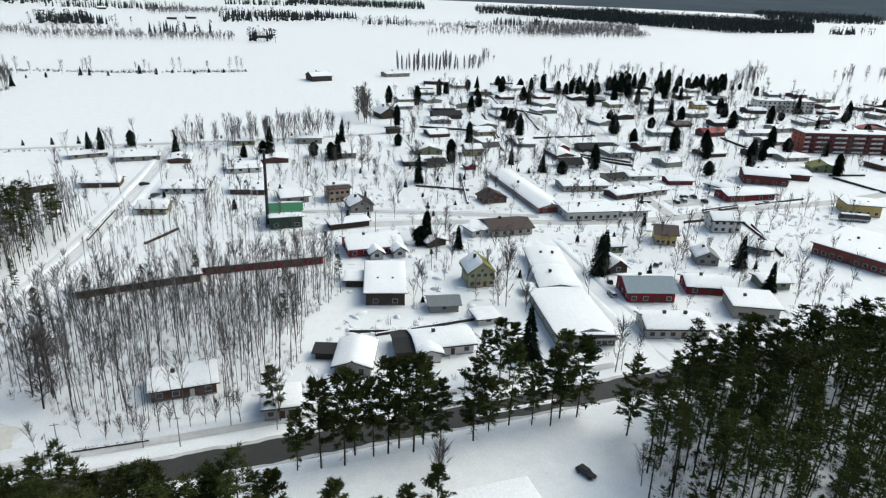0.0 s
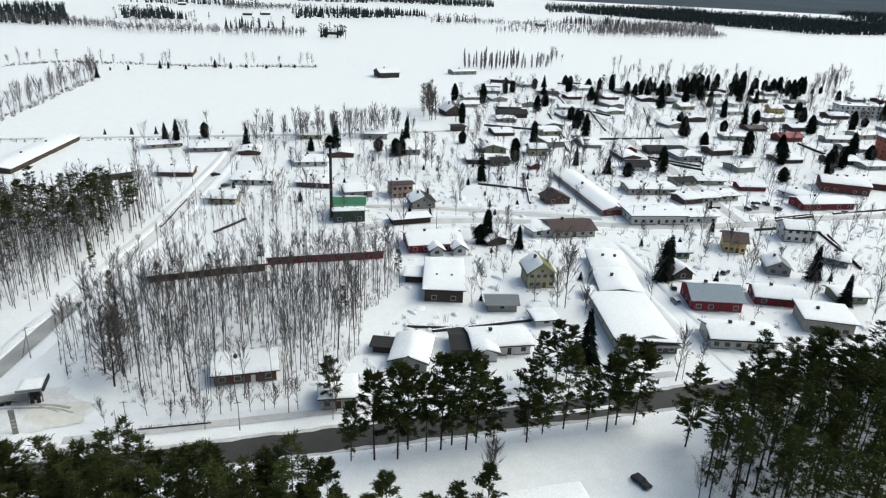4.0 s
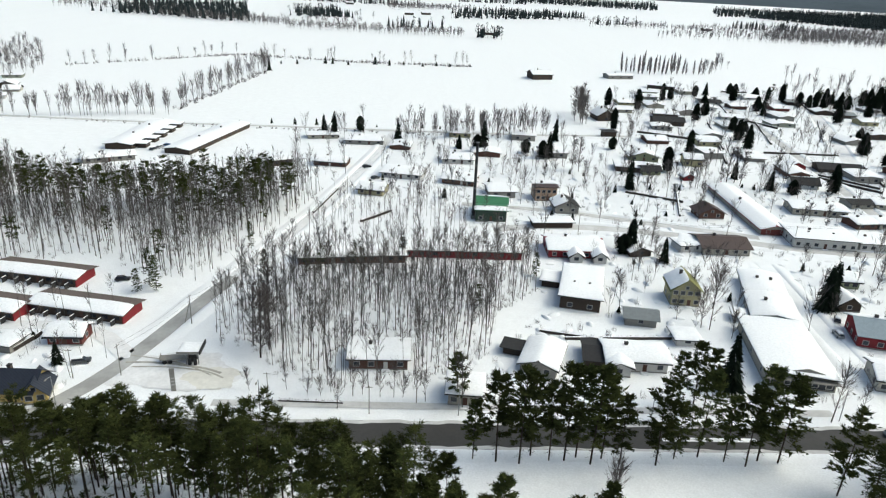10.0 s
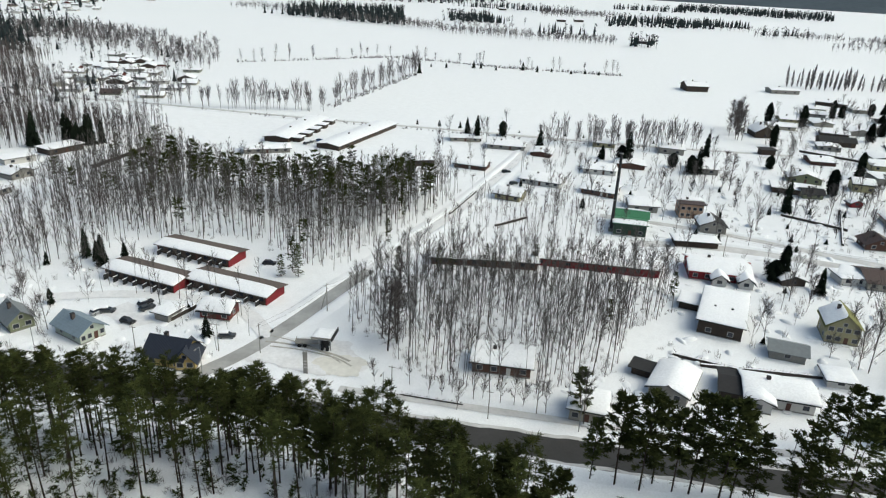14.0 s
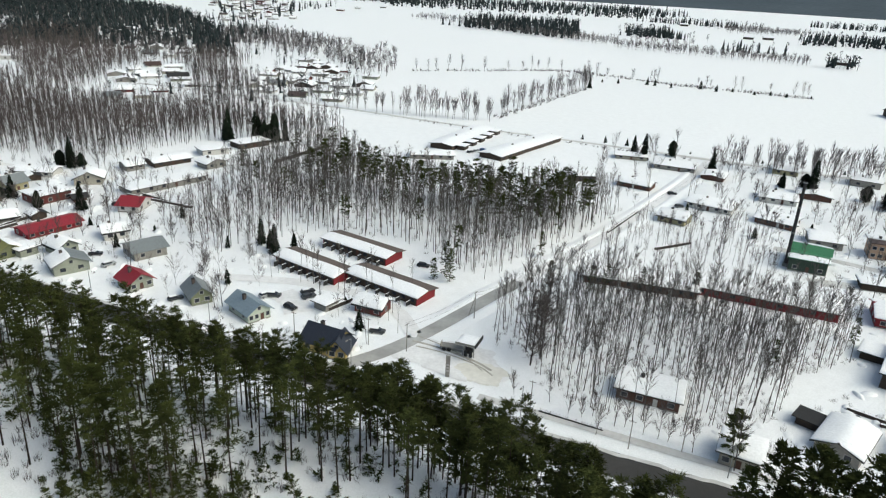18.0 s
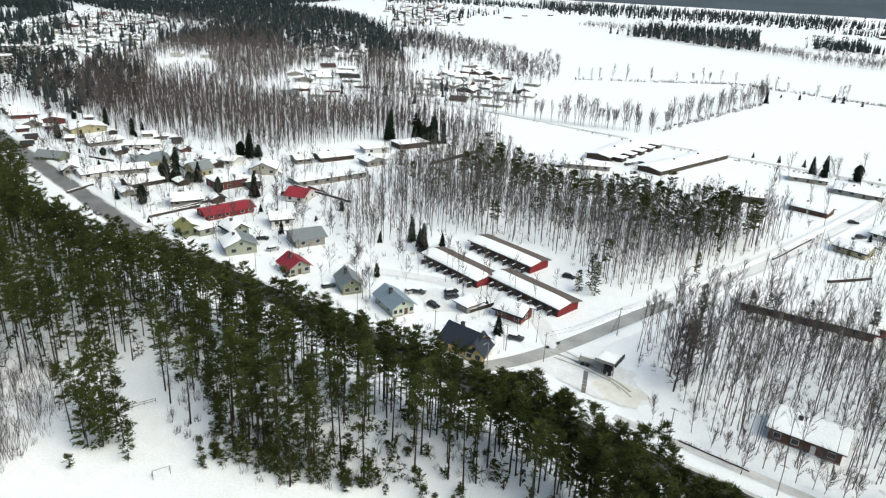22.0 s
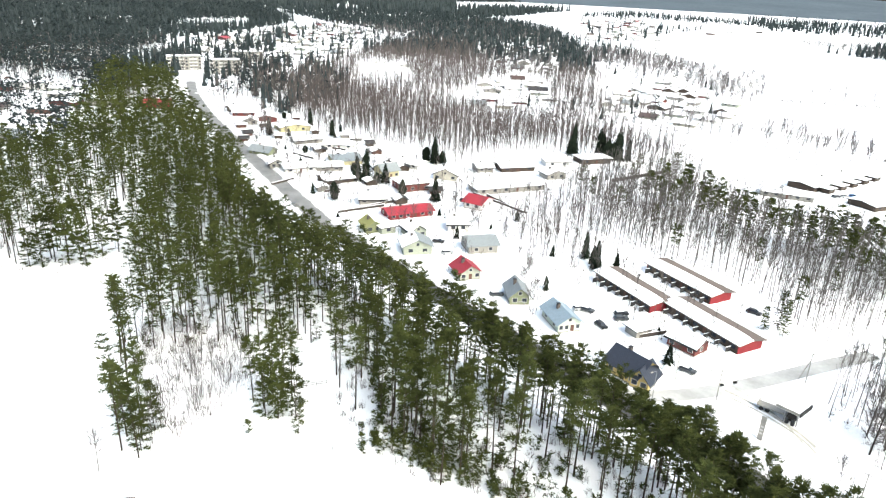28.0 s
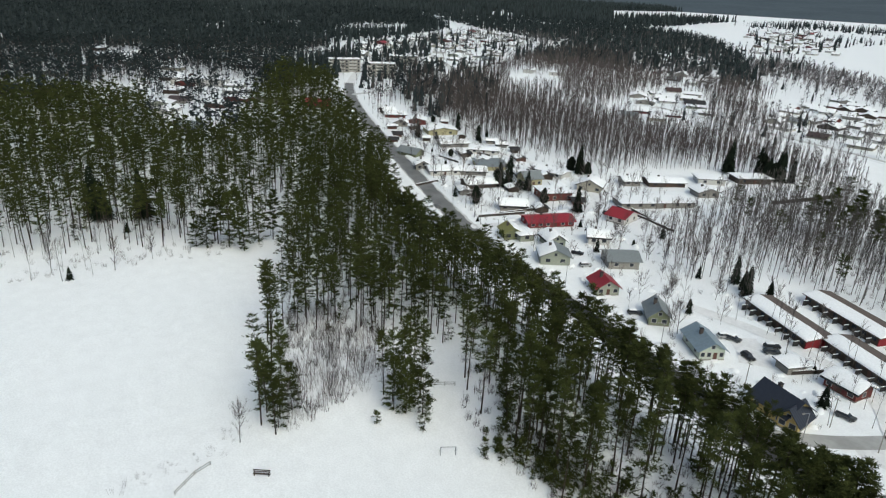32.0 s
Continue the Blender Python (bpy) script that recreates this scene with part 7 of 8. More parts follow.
car(66, 92.5, -72, "black")
car(104, 119.2, 0, "silver")
car(-240, 119.5, 172, "dark_grey")
for x, y, r, c, s in [(-103.5, 143, -10, "black", False), (-112, 147, 20, "dark_grey", True), (-114, 146, 70, "silver", True), (-103, 151, 60, "dark_grey", False), (-105, 153.5, 60, "black", True), (-84, 187.5, 10, "black", False),
                      (-76, 142.5, 15, "dark_grey", True), (208, 246, 5, "dark_grey", True), (199.5, 240, 80, "black", True), (212.5, 245, 80, "dark_grey", False), (213, 238, 80, "black", False), (204, 241, 80, "silver", True)]:
    car(x, y, r, c, s)
for x, y, r, c, s in [(122, 172, 60, "dark_grey", True), (125, 169, 20, "silver", True), (-246, 116.2 - 6, 5, "black", False), (117, 163, 85, "silver", True), (146, 180, 30, "dark_grey", True), (168, 185, 70, "black", True), (140, 243, 10, "red", False), (-178, 144, 40, "black", True),
                      (-210, 182, 10, "black", False), (-168, 140, 75, "silver", True), (-134, 132, 60, "dark_grey", True), (240, 229, 5, "silver", False), (-128, 338, 70, "dark_grey", True), (-126, 342, 70, "silver", True), (-124, 346, 70, "blue", False), (-22, 318, 20, "black", False), (-17, 300, 40, "dark_grey", False)]:
    car(x, y, r, c, s)


def bus(x, y, rot):
    ob = empty("bus", pose(x, y, 0.1, 0, 0, rot), "black and white bus parked beside the yellow depot", "bus")
    b = bmesh.new()
    bmesh.ops.create_cube(b, size=1)
    bmesh.ops.scale(b, vec=(12, 2.5, 2.7), verts=b.verts)
    bmesh.ops.translate(b, vec=(0, 0, 1.75), verts=b.verts)
    bmesh.ops.bevel(b, geom=b.edges[:], offset=0.2, segments=2, affect="EDGES")
    me = bpy.data.meshes.new("body")
    b.to_mesh(me)
    b.free()
    me.materials.append(PAINT["black"])
    p = new("body", me)
    p.parent = ob
    Geo().box(-5.8, -1.27, 0.6, 5.8, -1.24, 1.4).obj("side_panel", FRAME, ob, "white side panel")
    Geo().box(-5.6, -1.1, 3.1, 5.6, 1.1, 3.3, 0.1).obj("roof_snow", ROOF_SNOW, ob)
    for k in range(6):
        Geo().box(-5.5 + 1.9 * k, -1.28, 1.7, -3.8 + 1.9 * k, -1.24, 2.7).obj("window", GLASS, ob)
    for dx in (-3.8, 3.6):
        for dy in (-1.1, 1.1):
            w = Geo().tube((0, -0.15, 0), (0, 0.15, 0), 0.48, 0.48, 12).obj("wheel", TYRE, ob)
            w.location = (dx, dy, 0.4)


bus(259.1, 200.1, -30)
truck(-54.0, 144.0, 12)


# ---- hedges and fences ----
def hedge(x0, y0, x1, y1, h=1.2, w=1.0, label="dark clipped hedge capped with snow"):
    a, b = Vector((x0, y0, 0)), Vector((x1, y1, 0))
    L = (b - a).length
    ob = empty("hedge", pose(x0, y0, 0, 0, 0, math.degrees(math.atan2(y1 - y0, x1 - x0))), label, "hedge")
    n = max(2, int(L / 0.22))
    rng = np.random.default_rng(int(abs(x0 * 3 + y0)))
    base = np.stack([rng.random(n * 5) * L, rng.uniform(-w / 2, w / 2, n * 5), rng.uniform(0, h * 0.7, n * 5)], 1)
    v, f = slivers(base, base + rng.normal(size=base.shape) * (0.3, 0.25, 0.15) + (0, 0, 0.35), np.full(len(base), 0.09), rng)
    p = new("foliage", tri_mesh("foliage", v, f, [HEDGE]))
    p.parent = ob
    Geo().box(0, -w / 2 + 0.1, -0.2, L, w / 2 - 0.1, h * 0.8, 0.08).obj("core", HEDGE, ob)
    Geo().grid(max(3, int(L / 2)), 3, lambda u, t: (L * u, (t - 0.5) * w * 0.6, h * 0.82 + 0.12 * math.sin(3.14 * t) + 0.05 * math.sin(L * u * 1.7))).obj("snow_cap", ROOF_SNOW, ob, smooth=True)


hedge(121.8, 305.5, 107.5, 259.6)
hedge(136.6, 417.3, 169.8, 399.4, 1.6, 1.4)
hedge(202.8, 329.4, 221.2, 307.7)
hedge(232.9, 228.5, 262.5, 230.3)
hedge(310.4, 257.3, 312.9, 228.9)
hedge(312.1, 261.4, 332.3, 257.0)
hedge(201.5, 224.7, 221.9, 227.0)
hedge(472.3, 467.7, 455.3, 417.4, 1.6)
hedge(237.8, 442.8, 218.9, 480.1, 1.5)
hedge(183.5, 411.3, 163.2, 346.6, 1.3)
hedge(184.9, 216.0, 212.7, 216.6)
hedge(210.6, 206.2, 196.4, 175.2, 1.4)
hedge(93.9, 290.6, 115.5, 278.3)
hedge(196, 455, 175, 379, 1.3, 1.1)
hedge(200, 324, 218, 301, 1.3, 1.1)
hedge(238, 348, 226, 312, 1.3, 1.1)
hedge(230, 457, 211, 396, 1.3, 1.1)
hedge(196, 374, 238, 372, 1.3, 1.1)
hedge(243, 561, 219, 471, 1.3, 1.1)
hedge(281, 472, 249, 407, 1.3, 1.1)
hedge(291, 386, 285, 353, 1.3, 1.1)
hedge(163, 246, 188, 243, 1.3, 1.1)
hedge(211, 215, 201, 185, 1.3, 1.1)
hedge(203, 227, 223, 229, 1.3, 1.1)
hedge(306, 540, 296, 508, 1.3, 1.1)
hedge(262, 593, 285, 594, 1.3, 1.1)
hedge(319, 352, 312, 304, 1.3, 1.1)
hedge(-224.1, 130.2, -222.3, 150.2)
hedge(-224, 132, -225, 156, 1.2, 0.9)
hedge(-251, 139, -250, 146, 1.2, 0.9)
hedge(-217, 193, -185, 194, 1.2, 0.9)
hedge(-317, 157, -303, 161, 1.2, 0.9)
hedge(-327, 176, -311, 184, 1.2, 0.9)
hedge(-305, 142, -288, 140, 1.2, 0.9)
hedge(-242, 156, -231, 157, 1.2, 0.9)
hedge(-211.9, 196.4, -186.3, 193.4, 1.3)
hedge(-216.6, 196.6, -217.6, 216.1, 1.2)
hedge(-198.9, 265.0, -196.9, 304.7, 2.0, 1.6)
hedge(-271.2, 123.9, -274.6, 136.3)
hedge(-93.8, 146.8, -91.3, 155.3, 1.3)
hedge(-19.1, 242.8, -8.1, 256.0)
hedge(-37.7, 251.5, -31.6, 284.1, 0.8)
hedge(34.6, 161.9, 50.6, 157.8, 1.0)
hedge(40.8, 158.2, 70.5, 159.6, 0.9)


def rail_fence(x0, y0, x1, y1, label="low weathered wooden railing in the snow", step=2.0, h=1.1):
    L = math.hypot(x1 - x0, y1 - y0)
    ob = empty("fence", pose(x0, y0, 0, 0, 0, math.degrees(math.atan2(y1 - y0, x1 - x0))), label, "fence")
    n = max(2, int(L / step) + 1)
    me = Geo().box(-0.05, -0.05, -0.2, 0.05, 0.05, h).mesh("post", MAT["greywood"])
    for i in range(n):
        p = new("post", me)
        p.parent, p.location = ob, (L * i / (n - 1), 0, 0)
    for z in (0.45, h - 0.15):
        Geo().box(0, -0.03, z, L, 0.03, z + 0.1).obj("rail", MAT["greywood"], ob)


rail_fence(-122.0, 61.0, -119.7, 67.5)
rail_fence(-106.3, 5.9, -110.4, 9.7)
rail_fence(-110.4, 9.7, -112.1, 12.7)
hedge(-28.1, 128.4, -13.9, 127.9, 0.5, 0.5, "low dark clipped hedge along the footpath")


def bench():
    ob = empty("bench", pose(-106.3, 19.3, 0, 0, 0, 62), "dark wooden bench standing alone on the snow", "bench")
    for z, y in ((0.5, 0.0), (0.85, 0.25), (1.15, 0.3)):
        Geo().box(0, y, z, 3.2, y + (0.4 if z < 0.6 else 0.06), z + (0.07 if z < 0.6 else 0.2)).obj("seat" if z < 0.6 else "back_slat", MAT["darkbrown"], ob)
    for x in (0.2, 2.9):
        Geo().box(x, 0.0, -0.1, x + 0.1, 0.42, 0.5).obj("leg", MAT["darkbrown"], ob)
        Geo().box(x, 0.32, 0.5, x + 0.1, 0.4, 1.35).obj("back_post", MAT["darkbrown"], ob)


bench()


def goal():
    ob = empty("goal", pose(-98.6, 53.8, 0, 0, 0, 70), "white tubular goal frame half sunk in snow", "goal")
    for a, b, n in (((0, 0, -0.1), (0, 0, 1.9), "post"), ((3, 0, -0.1), (3, 0, 1.9), "post"), ((0, 0, 1.9), (3, 0, 1.9), "crossbar"), ((0, 0, 1.9), (0, 1.2, 0.05), "stay"), ((3, 0, 1.9), (3, 1.2, 0.05), "stay")):
        Geo().tube(a, b, 0.07, 0.07, 6).obj(n, STEEL, ob)


goal()


# ---- partition screens of the terraced houses ----
def screens(x, y, rot, L, n):
    """Dark screens standing out from the front of a terrace, each a thing of its own against the wall."""
    m = pose(x, y, 0, 0, 0, rot)
    me = Geo().box(-0.06, -2.4, -0.3, 0.06, -0.7, 1.6).mesh("board", MAT["dark"])
    cap = Geo().box(-0.12, -2.45, 1.6, 0.12, -0.65, 1.72, 0.05).mesh("snow_cap", ROOF_SNOW)
    for i in range(n):
        ob = empty("privacy_screen", m @ pose(L * (i + 0.5) / n, 0, 0), "dark board screen between terrace yards", "screen", "terrace screens")
        for name, mesh in (("board", me), ("snow_cap", cap)):
            p = new(name, mesh)
            p.parent = ob


screens(-99.9, 166.9, -12.1, 26.8, 7)
screens(-126.2, 167.2, -12.8, 25.6, 7)
screens(-121.8, 187.6, -11.2, 27.4, 7)

# tall bare trees and dark firs that stand out among the houses
for x, y in [(106.0, 438.9), (109.7, 438.3), (76.9, 324.7), (79.6, 322.0), (147.5, 309.9), (152.0, 311.3), (152.6, 306.6), (99.1, 307.2), (492.5, 514.6), (480.0, 509.5), (-35.5, 146.2), (-34.2, 150.1), (-38.7, 152.8), (-34.7, 151.5), (-37.4, 164.2)]:
    tree("larch", x, y, 1.15)
row("round_spruce", (268, 592), (301, 524), 8, 91, 6, 0.9, "conifer belt behind the town")
row("round_spruce", (301, 524), (391, 529), 18, 92, 8, 0.95, "conifer belt behind the town")
row("field_tree", (310, 535), (540, 550), 26, 93, 9, 0.9, "bare trees behind the town")
row("round_spruce", (391, 529), (510, 533), 8, 94, 8, 0.9, "conifer belt behind the town")
row("broad_pine", (290, 560), (420, 534), 12, 96, 9, 0.72, "conifer belt behind the town")
row("young_pine", (-60, 82), (-98, 65), 24, 95, 3.2, 0.65, "young pines at the edge of the wood")
row("young_pine", (-30, 80), (-62, 83), 16, 96, 3.0, 0.6, "young pines at the edge of the wood")


# small bare garden trees in the yards
SMALL = [birch_arrays(190 + i, h, 0.15, r, 10, 80, 0.03, 0.06, 1.1) for i, (h, r) in enumerate([(6, 1.7), (8, 1.8), (5, 1.5), (10, 1.6)])]
stand("bare_tree", scatter(TOWN, 13, 231, 0.5, keep=0.6), "yard_trees", "small bare trees in the snowy yards", 231, 1.0, DARKBARK, TWIGWOOD, SMALL)
stand("bare_tree", scatter([(20, 385), (-60, 390), (-60, 310), (-20, 260), (45, 215), (60, 150), (100, 135), (180, 130), (260, 200), (240, 290), (100, 310)], 11, 232, 0.5, keep=0.6), "yard_trees", "small bare trees in the snowy yards", 232, 1.0, DARKBARK, TWIGWOOD, SMALL)
stand("bare_tree", scatter([(-85, 140), (-85, 165), (-140, 185), (-250, 240), (-430, 205), (-430, 165), (-330, 140), (-200, 125)], 7, 233, 0.5, keep=0.65), "yard_trees", "small bare trees in the snowy yards", 233, 1.0, DARKBARK, TWIGWOOD, SMALL)
stand("bare_tree", scatter([(-260, 380), (-290, 510), (-400, 480), (-440, 360), (-340, 330)], 8, 234, 0.5, keep=0.7), "yard_trees", "small bare trees in the snowy yards", 234, 1.1, DARKBARK, TWIGWOOD, SMALL)
stand("pine_tree", scatter([(-560, 190), (-720, 190), (-1150, 620), (-950, 670), (-720, 440), (-570, 300)], 12, 235, 1, keep=0.75), "yard_conifers", "dark conifers between far houses", 235, 0.8, HAZED_FARWOOD, HAZED_FARWOOD, SPIRES[:2] + TUFTS)
stand("pine_tree", scatter([(-260, 380), (-290, 510), (-450, 560), (-900, 990), (-800, 1000), (-340, 650), (-400, 480), (-440, 360), (-340, 330)], 16, 236, 1, keep=0.7), "yard_conifers", "dark conifers between far houses", 236, 0.7, HAZED_FARWOOD, HAZED_FARWOOD, SPIRES[:1] + TUFTS)
TALL = [birch_arrays(195 + i, h, 0.2, r, 14, 150, 0.045, 0.09, 1.4) for i, (h, r) in enumerate([(12, 2.2), (14, 2.0), (10, 2.4), (15, 1.8)])]
for poly, gap, seed in [(TOWN, 19, 251), ([(20, 385), (-60, 390), (-60, 310), (-20, 260), (45, 215), (60, 150), (100, 135), (180, 130), (260, 200), (240, 290), (100, 310)], 15, 252), ([(-85, 150), (-140, 185), (-250, 240), (-430, 205), (-430, 165), (-330, 145), (-200, 130)], 13, 253), ([(-250, 380), (-290, 530), (-440, 500), (-440, 360), (-340, 330)], 19, 254), ([(-560, 190), (-720, 190), (-1150, 620), (-950, 670), (-720, 440), (-570, 300)], 24, 255)]:
    stand("bare_tree", scatter(poly, gap, seed, 0.5, keep=0.75), "tall_yard_trees", "tall bare grey birches between the houses", seed, 1.0, BIRCHBARK, TWIG, TALL)

# ---- snow heaps, shrubs and undergrowth ----
def heaps(poly, spacing, seed, keep=0.5):
    rng = np.random.default_rng(seed)
    V, F, k = [], [], 0
    for x, y in scatter(poly, spacing, seed, 0.3, keep=keep):
        rx, ry, h, a = rng.uniform(0.7, 2.6), rng.uniform(0.6, 1.4), rng.uniform(0.3, 1.0), rng.random() * 3.14
        n = 8
        for ring, (q, z) in enumerate(((1.0, -0.2), (0.72, 0.55), (0.3, 0.95))):
            for i in range(n):
                t = 6.2832 * i / n
                w = rng.uniform(0.85, 1.15)
                px, py = rx * q * w * math.cos(t), ry * q * w * math.sin(t)
                V.append((x + px * math.cos(a) - py * math.sin(a), y + px * math.sin(a) + py * math.cos(a), h * z))
        V.append((x, y, h))
        for r in range(2):
            for i in range(n):
                p, q2 = k + r * n + i, k + r * n + (i + 1) % n
                F += [(p, q2, q2 + n), (p, q2 + n, p + n)]
        F += [(k + 2 * n + i, k + 2 * n + (i + 1) % n, k + 3 * n) for i in range(n)]
        k += 3 * n + 1
    me = tri_mesh("snow_heaps", np.array(V), np.array(F), [SNOW])
    me.polygons.foreach_set("use_smooth", [True] * len(me.polygons))
    return tagged(new("snow_heaps", me), "shovelled heaps and drifts of snow", "snow", kind="stuff")


NEAR_TOWN = [(0, 135), (40, 128), (180, 126), (260, 200), (260, 290), (100, 310), (20, 330), (-30, 300), (20, 240), (45, 210), (30, 160)]
heaps(NEAR_TOWN, 6.5, 201, 0.6)
heaps([(-72, 124), (-85, 165), (-140, 180), (-230, 215), (-320, 200), (-330, 140), (-200, 124)], 6.5, 202, 0.6)


def shrubs(poly, spacing, seed, name="shrubs", label="bare shrubs poking through the snow", keep=0.6, size=1.0, mat=None, width=0.04, clear=()):
    rng = np.random.default_rng(seed)
    protos = [bush_arrays(seed + i, h, r, 26, width * 0.7) for i, (h, r) in enumerate([(1.7, 0.8), (2.6, 1.0), (1.1, 0.9)])]
    nothing = (np.zeros((3, 3)), np.array([[0, 1, 2]]))
    return stand("birch_tree", scatter(poly, spacing, seed, 0.3, keep=keep, clear=clear), name, label, seed, size, TWIGWOOD, mat or TWIGWOOD, [(p, nothing) for p in protos], "shrubs")


shrubs(NEAR_TOWN, 4.8, 211)
shrubs(TOWN, 9.0, 212)
shrubs([(-72, 124), (-85, 165), (-140, 180), (-230, 215), (-420, 200), (-420, 150), (-200, 124)], 4.6, 213)
shrubs(BIRCHES, 2.0, 214, "undergrowth", "thin bare undergrowth in the birch wood", 0.8, 0.8)
shrubs(MIXED, 4.0, 215, "undergrowth", "thin bare undergrowth in the wood", 0.7)
shrubs(PINES_SOUTH, 3.0, 216, "undergrowth", "grey-green undergrowth beneath the pines", 0.7, 1.1, NEEDLEWOOD, 0.055, [GLADE])
shrubs(EDGE_SOUTH, 2.6, 224, "undergrowth", "grey-green undergrowth beneath the pines", 0.7, 1.1, NEEDLEWOOD, 0.06)
EDGE_STRIP = [(-101.4, 63.5), (-95.9, 60.4), (-83.7, 66.1), (-72.0, 72.1), (-66.0, 74.7), (-69.2, 78.1), (-87.3, 74.5)]
stand("young_pine", scatter(EDGE_STRIP, 2.6, 225, 0.2, (), 0.75), "young_pines", "thicket of young pines at the foot of the wood", 225, 0.62, BARK, NEEDLEWOOD)
LOW_PINE = [pine_arrays(260 + i, h, 0.08, r, 12, 9, 0.6, 0.17, 0) for i, (h, r) in enumerate([(2.2, 1.0), (3.4, 1.2), (1.5, 0.9), (5.0, 1.3)])]
for poly, gap, seed in [(PINES_SOUTH, 4.8, 261), (EDGE_SOUTH, 3.2, 262), (PINES_WEST, 5.4, 263), (PINES_EAST, 4.6, 264)]:
    stand("young_pine", scatter(poly, gap, seed, 0.2, [GLADE, [(-140, 30), (-128, 40), (-128, 66), (-150, 58), (-158, 42)]], 0.75), "low_pines", "low young pines and snowed-in branches beneath the wood", seed, 1.0, BARK, NEEDLEWOOD, LOW_PINE)
shrubs(PINES_WEST, 3.2, 217, "undergrowth", "grey-green undergrowth beneath the pines", 0.5, 1.2, None, 0.03, [GLADE])
shrubs(PINES_EAST, 3.2, 218, "undergrowth", "grey-green undergrowth beneath the pines", 0.8, 1.1, NEEDLEWOOD, 0.06)
shrubs([(-140, 26), (-116, 30), (-124, 44), (-126, 66), (-150, 58), (-160, 40)], 2.4, 219, "thicket", "pale bare thicket at the edge of the snowfield", 0.6, 1.5, None, 0.022)
THICKET = [(-176, 44), (-150, 61), (-130, 56), (-124, 42), (-117, 30), (-128, 24), (-140, 32)]
shrubs(THICKET, 3.2, 271, "thicket", "tall pale bare thicket at the edge of the snowfield", 0.75, 2.4, None, 0.03)
BRUSH = [birch_arrays(275 + i, h, 0.2, r, 10, 90, 0.03, 0.05, 1.3) for i, (h, r) in enumerate([(7, 1.2), (9, 1.3), (5.5, 1.1)])]
stand("birch_tree", scatter(THICKET, 4.2, 272, 0.3, (), 0.7), "thicket_birches", "slender bare saplings at the edge of the snowfield", 272, 1.0, BIRCHBARK, BIRCHTWIG, BRUSH)
wood("young_pine", PINES_SOUTH, 8.5, 221, 25, "young_pines", "young pines under the tall wood", (-80, 70), [GLADE], 1.0, 0.8, size=0.8, leaf=NEEDLEWOOD)
wood("young_pine", PINES_EAST, 9, 222, 10, "young_pines", "young pines under the tall wood", (90, 90), (), 1.0, 0.7, size=0.8, leaf=NEEDLEWOOD)
# trees along the edge of the snowfield in the south-west
for x, y, k, s in [(-263, -2, "spruce_tree", 1.35), (-267, -5, "spruce_tree", 1.2), (-252, 15, "skirted_pine", 1.25), (-261, 11, "spruce_tree", 1.2), (-224, 28, "skirted_pine", 1.15), (-223, 35, "skirted_pine", 1.3), (-218, 39, "skirted_pine", 1.25), (-224, 45, "skirted_pine", 1.2), (-226, 25, "skirted_pine", 1.0), (-231, 22, "pine_tree", 0.95), (-230, 15, "pine_tree", 0.9), (-227, 32, "broad_pine", 0.95), (-245, -11, "young_pine", 1.0),
                   (-247, 5, "young_spruce", 1.2), (-225, 50, "broad_pine", 0.95), (-226, 39, "broad_pine", 0.9), (-211, -12, "young_spruce", 0.9), (-218, -17, "garden_birch", 0.75), (-211, -14, "birch_tree", 0.7), (-220, -8, "birch_tree", 0.75), (-212, -6, "birch_tree", 0.65), (-214, 0, "garden_birch", 0.8), (-220, 11, "garden_birch", 0.6), (-218, -14, "birch_tree", 0.75), (-214, -22, "birch_tree", 0.75), (-240, -10, "birch_tree", 0.7)]:
    tree(k, x, y, s, group="trees along the snowfield")
for x, y, k, s in [(-117, 19, "garden_birch", 0.7), (-140, 44, "birch_tree", 0.8), (-137, 52, "birch_tree", 0.9), (-133, 46, "birch_tree", 0.8), (-145, 48, "birch_tree", 0.9)]:
    tree(k, x, y, s)

shrubs([(-212, -60), (-217, 48), (-226, 56), (-232, 50), (-230, -60)], 1.9, 226, "thicket", "pale bare thicket at the edge of the snowfield", 0.22, 1.1, None, 0.03)
shrubs([(-236, -60), (-240, 44), (-330, 108), (-430, 115), (-430, -60)], 4.5, 227, "undergrowth", "grey undergrowth beneath the far pines", 0.4, 1.0, None, 0.045)
shrubs([(-109, -6), (-112, 9), (-114, 17), (-124, 24), (-130, 22), (-118, 14), (-114, 0), (-112, -6)], 1.6, 228, "thicket", "dry weeds along the edge of the frozen lake", 0.6, 0.6, None, 0.02)
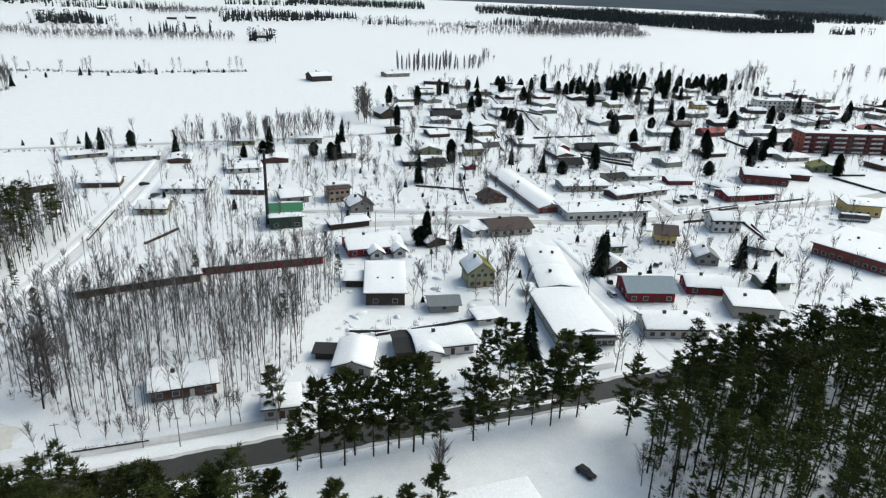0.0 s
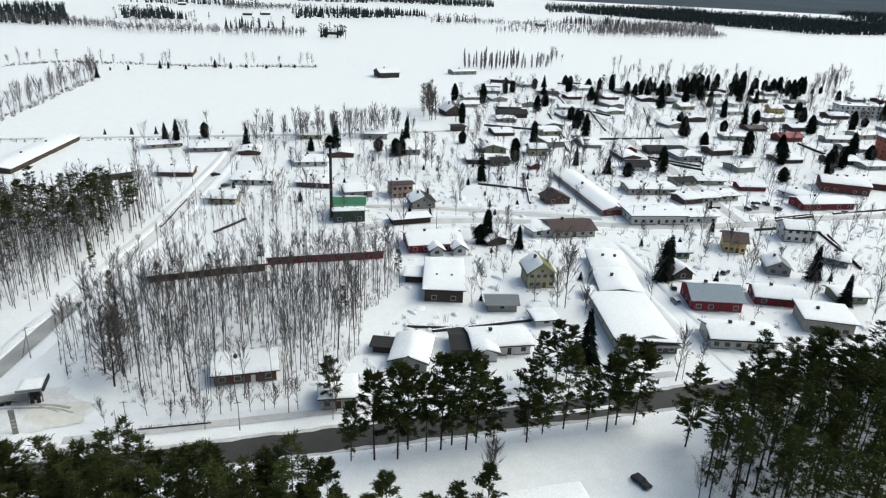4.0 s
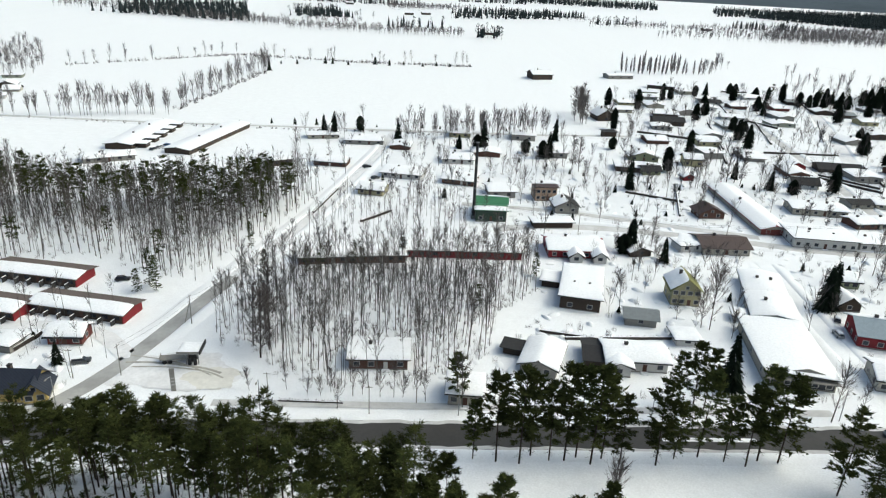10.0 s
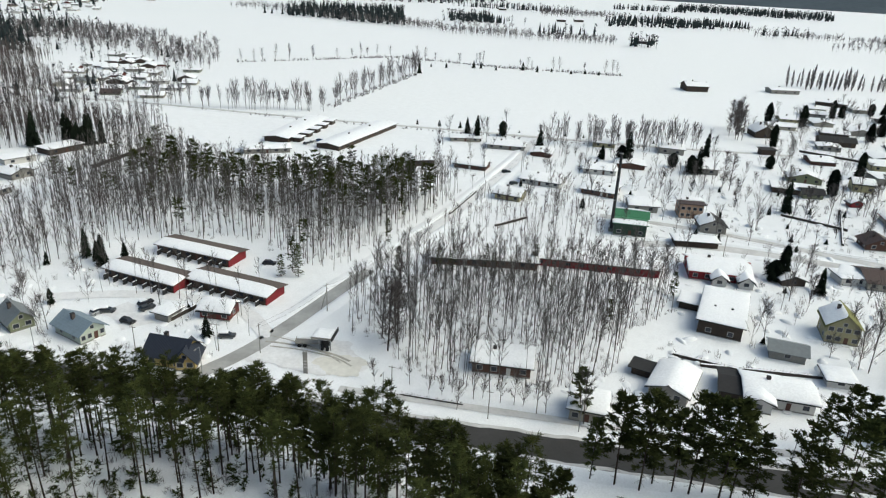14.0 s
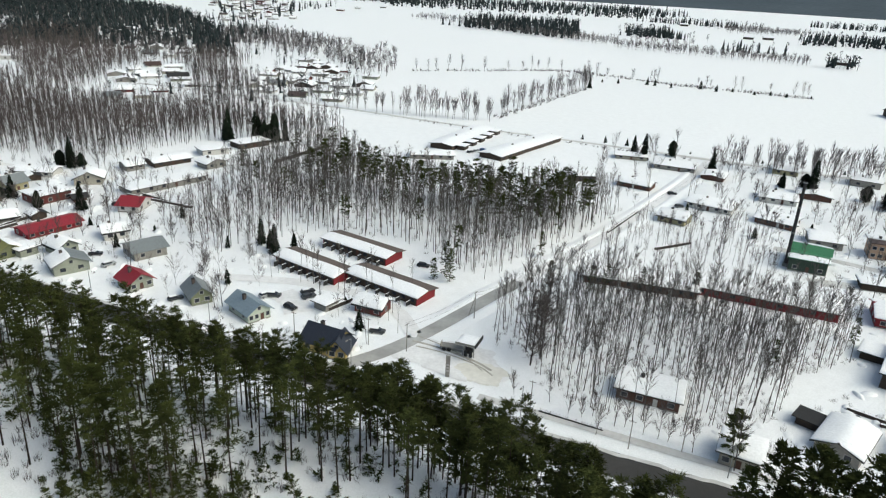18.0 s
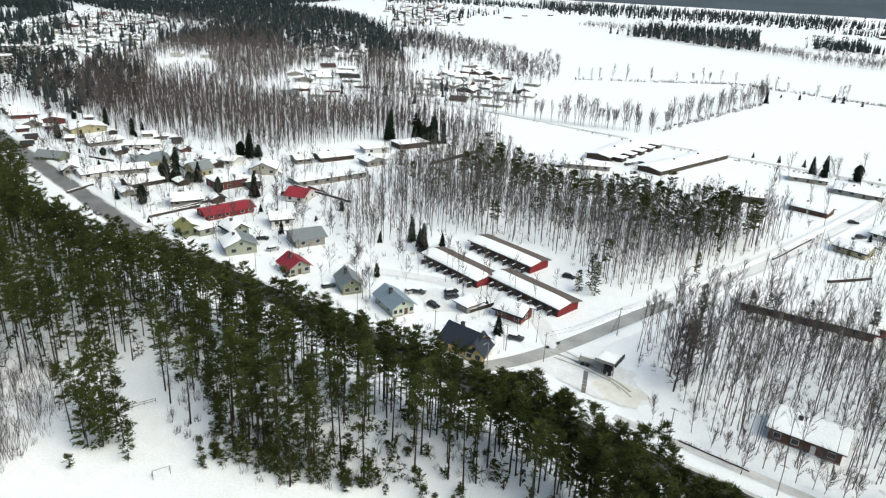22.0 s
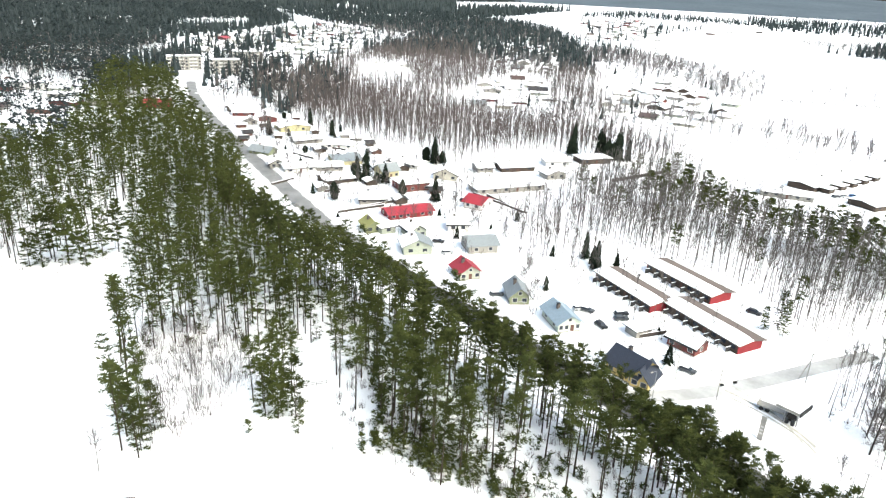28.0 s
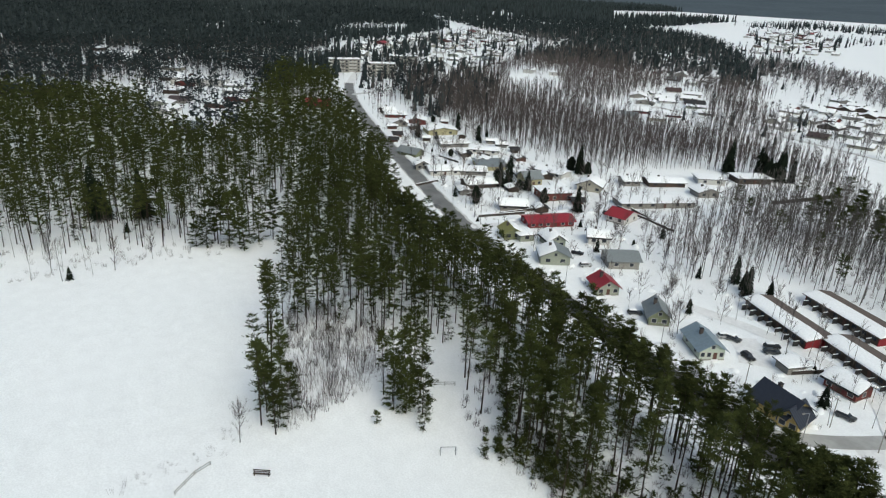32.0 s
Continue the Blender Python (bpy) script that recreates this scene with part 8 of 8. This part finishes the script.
# tyre tracks on the sanded forecourt
for k, pts in enumerate([[(-66, 143), (-60, 143.2), (-54, 142.4), (-47, 141), (-43, 139)], [(-66, 146), (-60, 145), (-55, 143.6), (-50, 141.4), (-45, 138)], [(-64, 141), (-57, 141.4), (-51, 140.6), (-46, 139.6), (-42, 137)]]):
    ribbon("tyre_track", smoothed(pts, 1.2), (0.4, 0.22, 0.28)[k], 0.085 + 0.006 * k, WETSAND, "dark wet tyre track in sanded snow", "tyre track")
tree("bare_tree", 38.8, 100.9, 0.95, 1)
tree("garden_birch", 74.5, 86.4, 0.75, 0)
ribbon("ski_track", smoothed([(473, 820), (514, 749), (531, 689), (549, 648)], 12.0), 0.9, 0.25, PACKED, "thin straight snowmobile track across the frozen lake", "track")
# snow island between the lanes
Geo().grid(16, 4, lambda u, v: (53 + 20 * u, 116.4 + 1.3 * v, 0.06 + 0.3 * math.sin(3.1416 * v) * min(1, 6 * min(u, 1 - u)))).obj("traffic_island", SNOW, smooth=True)
tagged(bpy.data.objects["traffic_island"], "narrow snow-covered island between the lanes", "traffic island", kind="structure")

# hedgerows along the field edges
shrubs([(-300, 600), (-298, 606), (-178, 724), (-60, 699), (56, 699), (56, 692), (-60, 692), (-176, 716)], 2.3, 241, "hedgerow", "low bare scrub along the field edge", 0.6, 1.1, None, 0.1)
shrubs([(-126, 610), (-133, 612), (-152, 440), (-146, 436)], 2.2, 242, "hedgerow", "low bare scrub along the field ditch", 0.5, 1.0, None, 0.09)
shrubs([(-420, 390), (-250, 400), (-150, 392), (60, 391), (60, 395), (-150, 396), (-250, 404), (-420, 394)], 2.4, 243, "hedgerow", "low bare scrub along the field road", 0.6, 0.8, None, 0.1)

# the hall's small gable over its front and the brick end of the terrace
Geo().add([(4.0, 0.6, 3.9), (14.0, 0.6, 3.9), (9.0, 0.6, 5.2), (4.0, 0.9, 3.9), (14.0, 0.9, 3.9), (9.0, 0.9, 5.2)], [(0, 1, 2), (5, 4, 3), (0, 2, 5, 3), (2, 1, 4, 5), (0, 3, 4, 1)]).obj("gable", MAT["greywood"], hall, "low grey triangular gable")
Geo().box(0.3, -0.06, 0.5, 15.3, -0.003, 2.7).obj("shop_window", GLASS, hall, "dark band of shop windows")
Geo().box(-0.3, -1.6, 2.75, 15.9, -0.01, 3.0).obj("awning", MAT["greywood"], hall, "grey canopy over the shop front")
Geo().box(0.05, -0.06, -0.2, 10.9, -0.003, 2.3).obj("end_panel", MAT["brick"], terrace, "red brick end wall")
